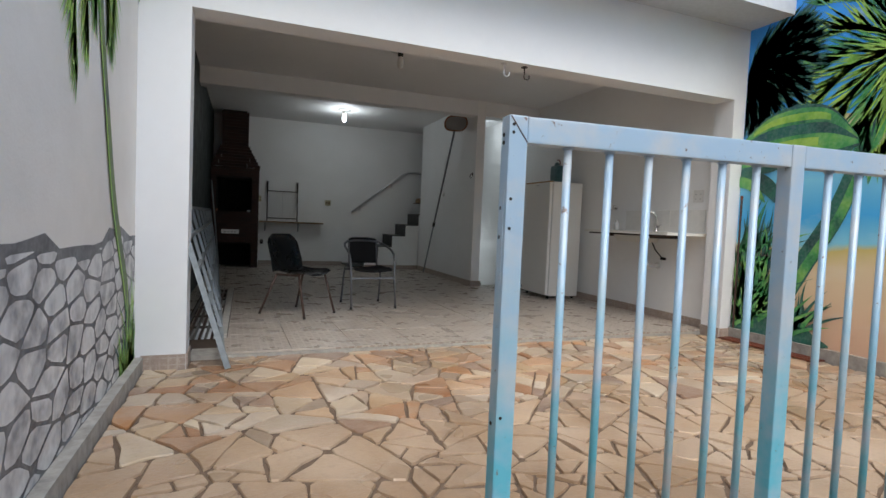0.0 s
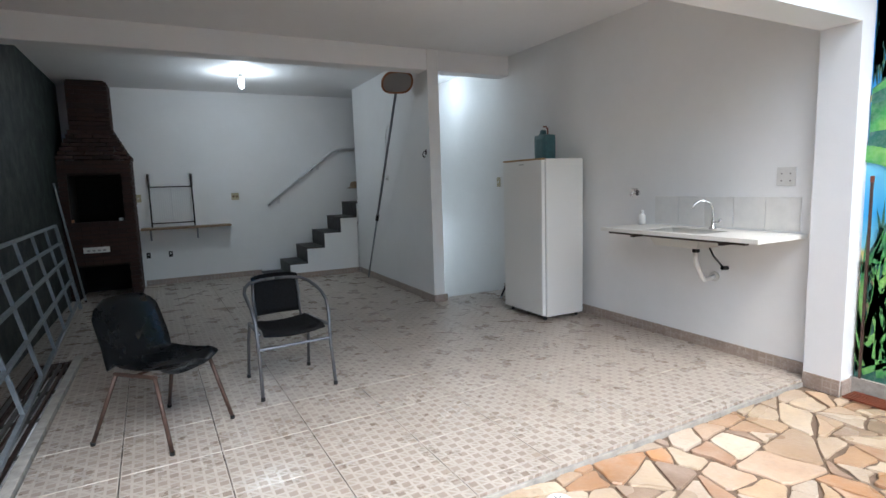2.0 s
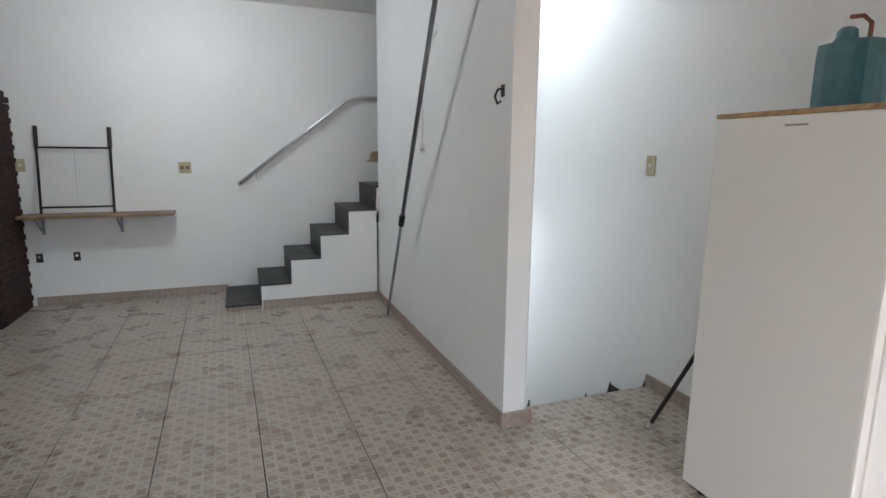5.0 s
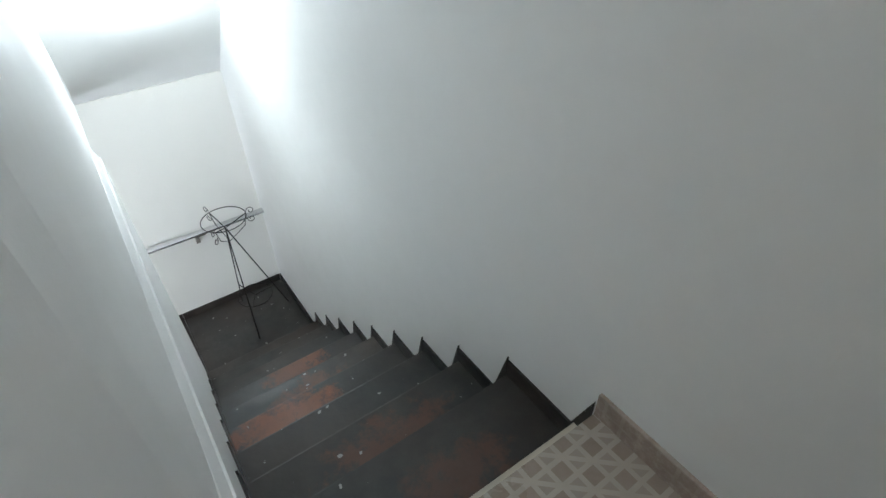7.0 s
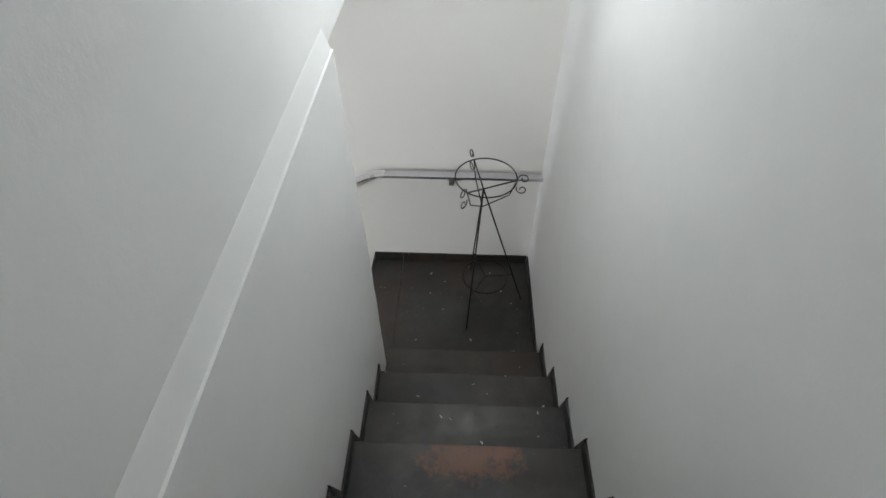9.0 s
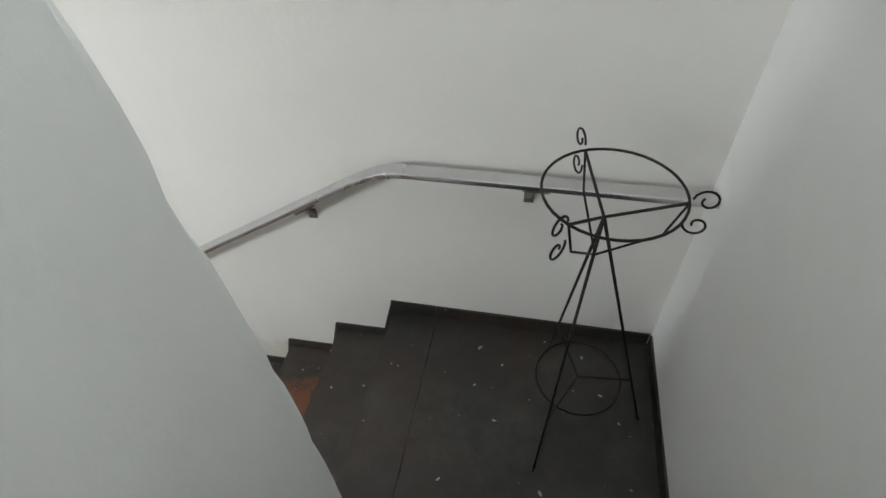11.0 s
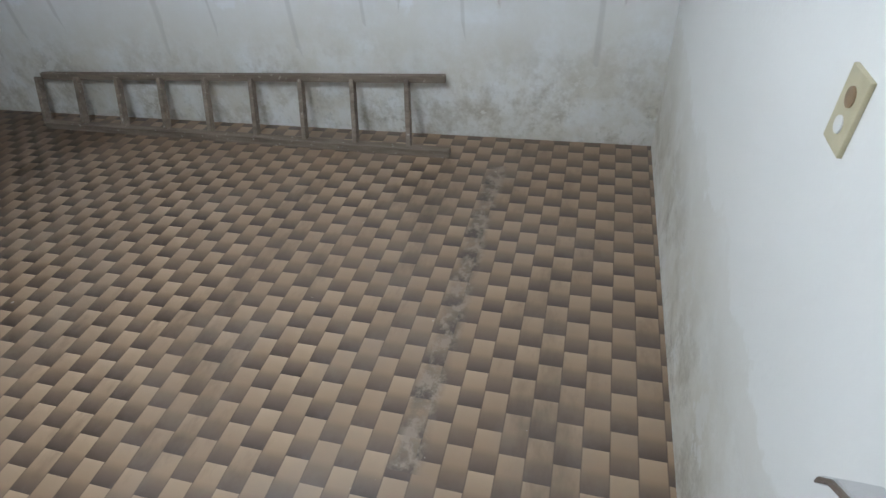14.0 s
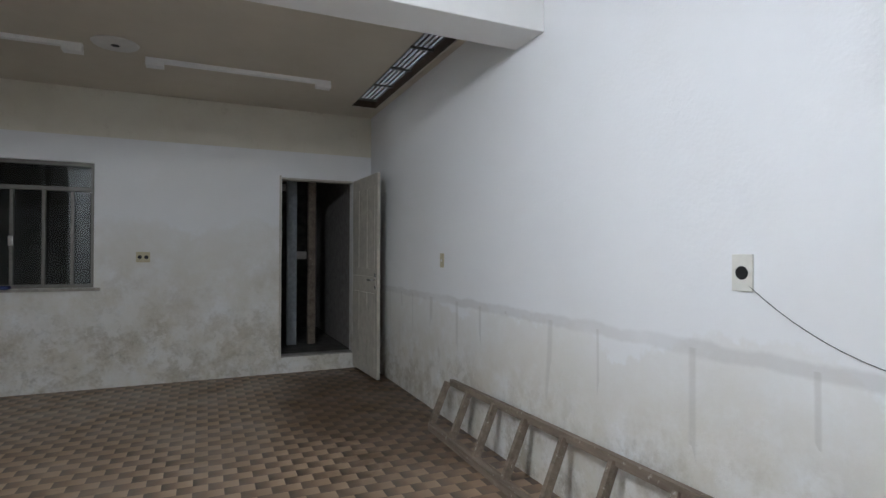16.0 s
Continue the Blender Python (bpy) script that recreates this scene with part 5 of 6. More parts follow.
stick("broom", (5.484, 3.296, 0.0), (5.822, 2.985, 1.04), 0.012, DARK_STICK, "dark stick leaning between wall and fridge", "stick", "rubber_tip", WHITE_PLATE)
_m = stick("mop", (5.374, 2.926, 0.0), (5.823, 2.86, 0.72), 0.011, ALU, "aluminium mop handle with yellow socket", "mop", "socket", YELLOW, 0.17)
stick("broom", (5.40, 2.872, 0.0), (5.823, 2.83, 0.66), 0.011, RED_STICK, "red-brown broom stick behind the fridge", "stick", "rubber_tip", WHITE_PLATE)
stick("broom", (5.46, 2.94, 0.0), (5.823, 2.89, 0.78), 0.011, ALU, "bare aluminium tube behind the fridge", "stick", "end_cap", BLACK_SHELL)
leaning_panel()
stick("pole", (0.92, 6.22, 0.0), (0.79, 5.75, 1.55), 0.012, GREY_PAINT, "grey pole leaning in the corner", "pole", "end_cap", BLACK_SHELL)
shaft_grate()
shaft_curb()
ceiling_lamp((2.96, 5.44, TOP), True, "white ceiling lamp with a lit bulb")
# Unseen fixture that goes with the added stairwell light.
ceiling_lamp((5.36, 4.95, TOP), True, "added unseen ceiling lamp that brightens the stairwell")
ceiling_lamp((2.95, 1.75, TOP), False, "ceiling lamp with a dark socket and unlit bulb")
ceiling_hook((3.27, -0.27, 2.29), STEEL)
ceiling_hook((3.46, -0.26, 2.29), BLACK_IRON)
_b = thing("basket", (4.80, 6.62, 1.37), "round straw hat lying on the stairs", "hat")
part("brim", lathe([(0.0, 0.0), (0.13, 0.0), (0.14, 0.008), (0.09, 0.02), (0.08, 0.09), (0.05, 0.11), (0.0, 0.115)], sides=24), WOOD_SHELF, _b, smooth=True)
_p = thing("plant_stand", (5.49, 6.68, -2.04), "black wrought-iron plant stand with scrolls", "plant stand")
_ring = [(0.155 * math.cos(a), 0.155 * math.sin(a), 1.06) for a in (2 * math.pi * k / 40 for k in range(40))]
part("ring", tube(_ring, 0.0034, 8, closed=True), BLACK_IRON, _p, smooth=True)
_hub = Vector((-0.01, -0.02, 1.0))
_feet = [Vector((-0.065, -0.19, 0.0)), Vector((0.29, 0.06, 0.0)), Vector((-0.04, 0.30, 0.0))]
for _i, _f in enumerate(_feet):
    _d = Vector((_f.x, _f.y, 0)).normalized()
    part("leg", tube([_hub, _hub.lerp(_f, 0.97), _f + Vector((0, 0, 0.006))], 0.0042, 8), BLACK_IRON, _p, smooth=True)
    _o = Vector((math.cos(radians(113 + 120 * _i)), math.sin(radians(113 + 120 * _i)), 0))
    _top = Vector((_o.x * 0.155, _o.y * 0.155, 1.06))
    part("spoke", tube([_hub, _top], 0.0038, 7), BLACK_IRON, _p)
    part("stay", tube([_top, _top + _o * 0.0 + Vector((0, 0, -0.10)) - _o * 0.03, _hub + Vector((0, 0, -0.12))], 0.003, 7), BLACK_IRON, _p, smooth=True)
    part("scroll", tube([_top + _o * (0.033 + 0.029 * math.cos(a) * (1 - k / 26)) + Vector((0, 0, 0.012 + 0.030 * math.sin(a) * (1 - k / 26))) for k, a in enumerate(radians(180 - 22 * q) for q in range(19))], 0.0028, 7), BLACK_IRON, _p, smooth=True)
    part("scroll", tube([_top + _o * (0.028 + 0.029 * math.cos(a) * (1 - k / 26)) + Vector((0, 0, -0.055 + 0.030 * math.sin(a) * (1 - k / 26))) for k, a in enumerate(radians(160 + 22 * q) for q in range(19))], 0.0028, 7), BLACK_IRON, _p, smooth=True)
_low = [_hub.lerp(f, 0.72) for f in _feet]
_lc0 = sum(_low, Vector()) / 3
part("lower_ring", tube([_lc0 + Vector((0.135 * math.cos(a), 0.135 * math.sin(a), -0.02)) for a in (2 * math.pi * k / 32 for k in range(32))], 0.0045, 7, closed=True), BLACK_IRON, _p, smooth=True)
for _q in _low:
    part("lower_spoke", tube([_lc0 + Vector((0, 0, -0.02)), _q], 0.004, 7), BLACK_IRON, _p)
handrail([(5.835, 7.004, -1.260), (4.93, 7.004, -1.260), (4.885, 7.004, -1.264), (4.84, 7.004, -1.274), (4.79, 7.004, -1.294), (4.74, 7.004, -1.322), (3.68, 7.004, -1.984), (3.64, 7.004, -2.014), (3.62, 7.004, -2.046)], [(5.33, 7.004, -1.26), (4.56, 7.004, -1.435), (3.78, 7.004, -1.923)], "dull steel handrail down the lower flight", 0.019)
_sb = thing("ceiling_lamp", (5.41, 6.37, 0.632), "lit bulb in a plain holder under the stair soffit", "lamp")
part("holder", lathe([(0.045, 0.045), (0.045, -0.004), (0.022, -0.012), (0.020, -0.030)], sides=18), WHITE_PLATE, _sb)
part("bulb", lathe([(0.014, -0.030), (0.026, -0.045), (0.028, -0.075), (0.018, -0.095), (0.0, -0.10)], sides=16), GLOW, _sb, "glowing bulb", smooth=True)


# ---- lower room: things ----
def ladder():
    l = thing("ladder", (0.0, 2.45, LF), "weathered wooden ladder lying on its edge by the wall", "ladder")
    L = 3.36
    part("side_rail", bar((1.02, 0.0, 0.027), (1.075, L, 0.027), 0.06, 0.052), LADDER_WOOD, l)
    part("side_rail", bar((0.845, 0.0, 0.355), (0.86, L - 0.05, 0.44), 0.035, 0.048), LADDER_WOOD, l)
    for i in range(9):
        y = L - 0.29 - 0.385 * i
        part("rung", bar((1.062 - 0.006 * i, y + 0.01, 0.05), (0.865, y - 0.02, 0.425 - 0.009 * i), 0.05, 0.03, (0, 1, 0)), LADDER_WOOD, l)
    return l


ladder()
plate("socket", (LX, 4.97, -1.87), (1, 0, 0), (0.085, 0.14), PALE_PLATE, "pale wall plate with a round black hole", "socket", [(0, 0, 0.026, BLACK)])
plate("socket", (LX, 5.65, -1.87), (1, 0, 0), (0.085, 0.135), PALE_PLATE, "pale round-pin power socket", "socket", [(0, 0, 0.026, WHITE_PLATE), (0, 0, 0.010, BLACK)])
plate("socket", (LX, 6.30, -1.86), (1, 0, 0), (0.088, 0.125), PALE_PLATE, "pale double socket plate", "socket", [(-0.02, 0, 0.016, BLACK), (0.025, 0, 0.016, WHITE_PLATE)])
plate("switch", (LX, 2.15, -1.86), (1, 0, 0), (0.07, 0.12), CREAM_PLATE, "narrow pale switch plate near the door", "switch", [(0, 0, 0.014, WHITE_PLATE)])
plate("socket", (3.26, -0.05, -1.85), (0, 1, 0), (0.13, 0.11), CREAM_PLATE, "brownish double socket on the door wall", "socket", [(-0.03, 0, 0.02, BLACK), (0.03, 0, 0.02, BLACK)])
plate("switch", (3.068, YB - 0.012, -1.79), (0, -1, 0), (0.085, 0.135), CREAM_PLATE, "pale switch plate with two openings", "switch", [(0, 0.025, 0.018, WOOD_SHELF), (0, -0.025, 0.016, WHITE_PLATE)])
_w = thing("cable", (LX, 5.0, -1.9), "thin dark wire sagging between two sockets", "cable")
part("wire", tube([(0.008, 1.28 * t, -0.27 * 4 * t * (1 - t) - 0.02 + 0.05 * t) for t in (k / 24 for k in range(25))], 0.0015, 6), BLACK, _w)


def shelf_bracket(y):
    b = thing("shelf_bracket", (LX, y, -2.16), "bare white metal shelf bracket on the wall", "bracket")
    part("arm", bar((0.0, 0, 0.02), (0.20, 0, 0.02), 0.02, 0.005), WHITE_PLATE, b)
    part("strut", bar((0.004, 0, -0.16), (0.19, 0, 0.015), 0.008, 0.004), WHITE_PLATE, b)
    part("back_plate", box((0.0, -0.01, -0.18), (0.005, 0.01, 0.03)), WHITE_PLATE, b)
    return b


shelf_bracket(6.10)
shelf_bracket(6.80)


def panel_door():
    d = thing("door_1", (1.02, -0.045, LF), "open pale panelled wooden door with brass lock", "door")
    tagged(d, kind="structure")
    d.rotation_euler = (0, 0, radians(3))
    w, t, z0, z1 = 0.86, 0.035, 0.03, 2.26
    leaf = part("leaf", box((-t, 0.0, z0), (0.0, w, z1), 0.003), DOOR_PAINT, d)
    for y0, y1 in ((0.07, 0.25), (0.32, 0.54), (0.61, 0.79)):
        for za, zb in ((0.14, 0.95), (1.22, 2.12)):
            part("panel", box((0.0, y0, za), (0.008, y1, zb), 0.006), DOOR_PAINT, leaf)
    part("mid_rail", box((0.0, 0.05, 1.04), (0.010, w - 0.05, 1.13), 0.003), DOOR_PAINT, leaf)
    knob = part("handle", tube([(-0.05, w - 0.06, 1.1), (0.05, w - 0.06, 1.1)], 0.011, 10), CHROME, d, "dull metal door handle")
    part("lever", tube([(0.05, w - 0.06, 1.1), (0.055, w - 0.16, 1.1)], 0.010, 10), CHROME, knob)
    part("lock_plate", box((0.0, w - 0.085, 1.0), (0.004, w - 0.035, 1.17), 0.002), CHROME, d)
    return d


panel_door()
_df = thing("door_frame", (0, 0, 0), "plain grey door frame", "door frame")
tagged(_df, kind="structure")
part("jamb", box((1.865, -0.20, LF + 0.18), (1.885, -0.046, -0.905)), DOOR_PAINT, _df)
part("head", box((1.02, -0.20, -0.945), (1.86, -0.060, -0.926)), DOOR_PAINT, _df)
part("threshold", box((1.02, -0.215, LF + 0.005), (1.86, -0.056, LF + 0.195), 0.006), CONCRETE, _df, "raised cement door sill")


def steel_window():
    w = thing("window_1", (3.70, -0.15, -2.16), "dull metal sliding window with dusty panes", "window")
    tagged(w, kind="structure")
    W, Hh = 1.40, 1.27
    fr = bmesh.new()
    for lo, hi in (((0, -0.04, 0), (W, 0.04, 0.035)), ((0, -0.04, Hh - 0.035), (W, 0.04, Hh)), ((0, -0.04, 0.035), (0.035, 0.04, Hh - 0.035)), ((W - 0.035, -0.04, 0.035), (W, 0.04, Hh - 0.035)), ((0.035, -0.03, 0.98), (W - 0.035, 0.03, 1.02))):
        add_box(fr, lo, hi)
    part("window_frame", fr, WINDOW_STEEL, w)
    for x in (0.20, 0.44, 0.70, 1.05):
        part("mullion", box((x - 0.014, -0.025, 0.036), (x + 0.014, 0.025, 0.979)), WINDOW_STEEL, w)
    xs = [0.035, 0.20, 0.44, 0.70, 1.05, W - 0.035]
    for a, b in zip(xs, xs[1:]):
        p = part("pane", box((a + 0.015, -0.003, 0.037), (b - 0.015, 0.003, 0.978)), GLASS, w)
        p.visible_shadow = False
    p = part("pane", box((0.037, -0.003, 1.022), (W - 0.037, 0.003, Hh - 0.037)), GLASS, w)
    p.visible_shadow = False
    part("window_sill", box((-0.06, 0.04, -0.03), (W + 0.02, 0.13, -0.001), 0.004), CURB, w)
    part("latch", box((0.68, 0.026, 0.42), (0.72, 0.045, 0.52), 0.004), CHROME, w)
    return w


steel_window()


LAMP_WHITE = plain("white_lamp_enamel", (0.86, 0.86, 0.85), 0.4, spread=0.03)


def tube_fitting(x0, x1, y):
    f = thing("tube_fitting", (x0, y, LC - 0.012), "bare white fluorescent fitting without its tube", "lamp")
    part("channel", box((0.0, -0.028, -0.035), (x1 - x0, 0.028, 0.0), 0.004), LAMP_WHITE, f)
    for x in (0.0, x1 - x0 - 0.14):
        part("end_block", box((x, -0.05, -0.075), (x + 0.14, 0.05, -0.0355), 0.008), LAMP_WHITE, f)
    return f


tube_fitting(1.56, 3.14, 1.16)
tube_fitting(3.57, 5.15, 1.28)
_r = thing("ceiling_rose", (3.33, 1.40, LC - 0.012), "round white ceiling rose with open hole", "ceiling rose")
part("disc", lathe([(0.0, 0.0), (0.17, 0.0), (0.16, -0.012), (0.03, -0.016), (0.0, -0.016)], sides=30), WHITE_PLATE, _r, smooth=True)
part("opening", lathe([(0.03, -0.015), (0.03, -0.0185), (0.0, -0.019)], sides=14), BLACK, _r)
_t = thing("tube_lamp", (3.4, 5.1, LC - 0.012), "lit fluorescent tube lamp hung from the ceiling", "lamp")
part("channel", box((-0.64, -0.04, -0.17), (0.64, 0.04, -0.135), 0.005), WHITE_PLATE, _t)
part("tube", tube([(-0.6, 0, -0.186), (0.6, 0, -0.186)], 0.013, 10), GLOW, _t, "glowing tube")
for _x in (-0.5, 0.5):
    part("hanger", tube([(_x, 0, -0.14), (_x, 0, 0.0)], 0.004, 6), STEEL, _t)
# clutter in the dark store seen through the door
_s = thing("timber_rack", (1.1, -0.95, LF + 0.18), "old grey timber frame in the dark store", "frame")
for _x, _w in ((0.26, 0.09), (0.52, 0.12)):
    part("post", bar((_x, 0, 0.0), (_x, 0, 2.8), _w, 0.10, (0, 1, 0)), LADDER_WOOD if _x < 0.4 else GREY_PAINT, _s)
part("board", bar((0.60, 0.02, 2.07), (1.7, 0.02, 2.07), 0.03, 0.09), CONCRETE, _s)
part("board", bar((0.33, 0.03, 1.18), (0.47, 0.03, 1.18), 0.03, 0.10), CONCRETE, _s)
part("rafter", bar((-0.05, 0.15, 2.30), (0.9, -0.3, 2.16), 0.03, 0.07), LADDER_WOOD, _s)
part("rafter", bar((-0.05, 0.25, 2.22), (0.7, 0.1, 2.36), 0.025, 0.05), LADDER_WOOD, _s)
_k = thing("rag", (4.42, -0.01, -2.16), "crumpled blue cloth on the window ledge", "cloth")
part("cloth", box((-0.05, -0.03, 0.0), (0.30, 0.06, 0.035), 0.015), plain("blue_cloth", (0.03, 0.05, 0.16), 0.85, spread=0.3), _k)


# ---- yard: gate, murals, drains ----
def gate():
    g = thing("metal_gate", (1.880, -3.177, -0.06), "worn pale blue metal gate with upright bars", "gate", turn=-3.7)
    top, h = 1.283, 0.022

    def post(x):
        part("post", box((x - h, -h, 0.03), (x + h, h, top), 0.005), BLUE_GATE, g)
        part("foot", box((x - 0.034, -0.034, -0.03), (x + 0.034, 0.034, 0.03)), GREY_PAINT, g)

    for x in (0.0, 0.788, 1.576):
        post(x)
    for a, b in ((h + 0.0005, 0.788 - h - 0.0005), (0.788 + h + 0.0005, 1.576 - h - 0.0005)):
        part("top_rail", box((a, -0.021, top - 0.058), (b, 0.021, top - 0.001), 0.004), BLUE_GATE, g)
        part("bottom_rail", box((a, -0.021, 0.10), (b, 0.021, 0.158), 0.004), BLUE_GATE, g)
        for i in range(6):
            x = a + (b - a) * (i + 1.02) / 6.85
            part("bar", tube([(x, 0, 0.159), (x, 0, top - 0.0585)], 0.0095, 12), BLUE_GATE, g, smooth=True)
            part("weld", tube([(x, 0, top - 0.063), (x, 0, top - 0.0585)], 0.0125, 10), BLUE_GATE, g, smooth=True)
    # mitre seam, screw holes and rusty lock bores in the free post
    part("mitre_seam", bar((-h + 0.003, -h - 0.0006, top - 0.003), (h - 0.001, -h - 0.0006, top - 0.057), 0.0022, 0.001, (0, 1, 0)), RUST_TUBE, g)
    for z in (1.262, 1.245, 1.102, 1.038, 0.62, 0.40):
        part("bolt_hole", tube([(-0.012, -h - 0.0004, z), (-0.012, -h - 0.0014, z)], 0.0036, 12), BLACK, g)
        part("bolt_hole", tube([(-h - 0.0004, 0.004, z - 0.02), (-h - 0.0024, 0.004, z - 0.02)], 0.0045, 12), BLACK, g)
    part("lock_plate", box((-h - 0.002, -0.013, 0.90), (-h - 0.0005, 0.013, 1.12), 0.0006), BLUE_GATE, g, "thin lock plate")
    for z in (0.3, 0.9):
        part("hinge", tube([(1.576, 0.045, z), (1.576, 0.045, z + 0.1)], 0.015, 10), BLUE_GATE, g)
    return g


gate()


def clip(poly, p, nrm):
    out = []
    for i in range(len(poly)):
        a, b = poly[i], poly[(i + 1) % len(poly)]
        da = (a[0] - p[0]) * nrm[0] + (a[1] - p[1]) * nrm[1]
        db = (b[0] - p[0]) * nrm[0] + (b[1] - p[1]) * nrm[1]
        if da <= 0:
            out.append(a)
        if (da < 0 < db) or (db < 0 < da):
            t = da / (da - db)
            out.append((a[0] + (b[0] - a[0]) * t, a[1] + (b[1] - a[1]) * t))
    return out


class Mural:
    """Paint on a garden wall: flat shapes a few millimetres deep, facing into the yard."""

    def __init__(self, name, x, facing, label):
        self.x, self.f = x, facing
        self.ob = thing(name, (x, 0, 0), label, "mural")
        self.layer = 0

    def shape(self, name, outlines, material, label=""):
        self.layer += 1
        d = 0.0012 * self.layer + 0.001
        bm = bmesh.new()
        for pts in outlines:
            a = [bm.verts.new((self.f * d, y, z)) for y, z in pts]
            bm.faces.new(a)
        bmesh.ops.recalc_face_normals(bm, faces=bm.faces)
        for fc in bm.faces:
            if fc.normal.x * self.f < 0:
                fc.normal_flip()
        return part(name, bm, material, self.ob, label)


def frond(y, z, ang, length, droop, width, n=26):
    """Leaflets along a curved stem, in the wall's plane."""
    out = []
    stem = []
    for i in range(n + 1):
        t = i / n
        a = ang - droop * t * t
        py = y + length * sum(math.cos(radians(ang - droop * (k / n) ** 2)) for k in range(i)) / n
        pz = z + length * sum(math.sin(radians(ang - droop * (k / n) ** 2)) for k in range(i)) / n
        stem.append((py, pz, a))
    for i in range(1, n + 1):
        py, pz, a = stem[i]
        t = i / n
        reach = width * (0.45 + 0.9 * math.sin(math.pi * min(1, t * 0.85 + 0.12))) * random.uniform(0.85, 1.12)
        for s in (-1, 1):
            b = radians(a + s * random.uniform(38, 62))
            ty, tz = py + reach * math.cos(b), pz + reach * math.sin(b) - reach * 0.22
            w = 0.016
            ny, nz = -math.sin(b) * w, math.cos(b) * w
            out.append([(py - ny, pz - nz), (ty, tz), (py + ny, pz + nz)])
    return out


def blade(y, z, ang, length, w, bend=12):
    pts_l, pts_r = [], []
    for i in range(7):
        t = i / 6
        a = radians(ang + bend * t)
        cy, cz = y + length * t * math.cos(a), z + length * t * math.sin(a)
        h = w * (1 - t) ** 0.8
        pts_l.append((cy - math.sin(a) * h, cz + math.cos(a) * h))
        pts_r.append((cy + math.sin(a) * h, cz - math.cos(a) * h))
    return pts_l + pts_r[-2::-1]


def painted_stones(y_end):
    """Outlines of fitted rubble stones, lying in courses of uneven size."""
    rng = random.Random(5)
    seeds = []
    for k in range(6000):
        p = (rng.uniform(-4.6, y_end + 0.1), rng.uniform(0.0, 0.86))
        gap = rng.uniform(0.07, 0.135)
        if all(((p[0] - q[0]) * 0.42) ** 2 + (p[1] - q[1]) ** 2 > gap ** 2 for q in seeds):
            seeds.append(p)
    out = []
    for i, s in enumerate(seeds):
        poly = [(s[0] - 0.7, s[1] - 0.4), (s[0] + 0.7, s[1] - 0.4), (s[0] + 0.7, s[1] + 0.4), (s[0] - 0.7, s[1] + 0.4)]
        for q in sorted(seeds, key=lambda q: (q[0] - s[0]) ** 2 + (q[1] - s[1]) ** 2)[1:16]:
            n = ((q[0] - s[0]) * 0.27, q[1] - s[1])
            ln = math.hypot(*n)
            n = (n[0] / ln, n[1] / ln)
            poly = clip(poly, ((s[0] + q[0]) / 2 - n[0] * 0.0075, (s[1] + q[1]) / 2 - n[1] * 0.0075), n)
            if len(poly) < 3:
                break
        for p, n in (((y_end - 0.004, 0), (1, 0)), ((0, 0.055), (0, -1)), ((0, 0.80 + 0.04 * math.sin(s[0] * 5)), (0, 1))):
            if len(poly) >= 3:
                poly = clip(poly, p, n)
        if len(poly) < 3:
            continue
        soft = []
        for k in range(len(poly)):
            p, q = poly[k], poly[(k + 1) % len(poly)]
            soft += [(p[0] + (q[0] - p[0]) * t, p[1] + (q[1] - p[1]) * t) for t in (0.2, 0.5, 0.8)]
        out.append(soft)
    return out


def plume(y, z, ang, length, width, bend=0.0, n=34):
    """A hanging frond: long narrow leaflets swept towards the tip."""
    out = []
    for i in range(n):
        t = i / (n - 1)
        a = ang + bend * t
        py, pz = y + length * t * math.cos(radians(a)), z + length * t * math.sin(radians(a))
        for s in (-1, 1):
            reach = width * (0.55 + 0.6 * math.sin(math.pi * min(1, 0.15 + t * 0.8))) * random.uniform(0.75, 1.2)
            b = radians(a + s * random.uniform(6, 26) * (1 - 0.5 * t))
            w = 0.012
            ny, nz = -math.sin(b) * w, math.cos(b) * w
            ty, tz = py + reach * math.cos(b), pz + reach * math.sin(b)
            my, mz = py + reach * 0.4 * math.cos(b), pz + reach * 0.4 * math.sin(b)
            out.append([(py, pz), (my - ny, mz - nz), (ty, tz), (my + ny, mz + nz)])
    return out


def strip(points, widths):
    """A band of paint along a line in the wall's plane."""
    left, right = [], []
    for i, (y, z) in enumerate(points):
        a, b = points[max(0, i - 1)], points[min(len(points) - 1, i + 1)]
        d = math.hypot(b[0] - a[0], b[1] - a[1])
        ny, nz = -(b[1] - a[1]) / d, (b[0] - a[0]) / d
        w = widths[0] + (widths[1] - widths[0]) * i / (len(points) - 1)
        left.append((y + ny * w, z + nz * w))
        right.append((y - ny * w, z - nz * w))
    return left + right[::-1]


def curve(points, n=6):
    """A smooth line through the points."""
    out = []
    for i in range(len(points) - 1):
        p0, p1, p2, p3 = points[max(0, i - 1)], points[i], points[i + 1], points[min(len(points) - 1, i + 2)]
        for k in range(n):
            t = k / n
            out.append(tuple(0.5 * (2 * p1[c] + (p2[c] - p0[c]) * t + (2 * p0[c] - 5 * p1[c] + 4 * p2[c] - p3[c]) * t * t + (3 * p1[c] - p0[c] - 3 * p2[c] + p3[c]) * t ** 3) for c in (0, 1)))
    return out + [points[-1]]


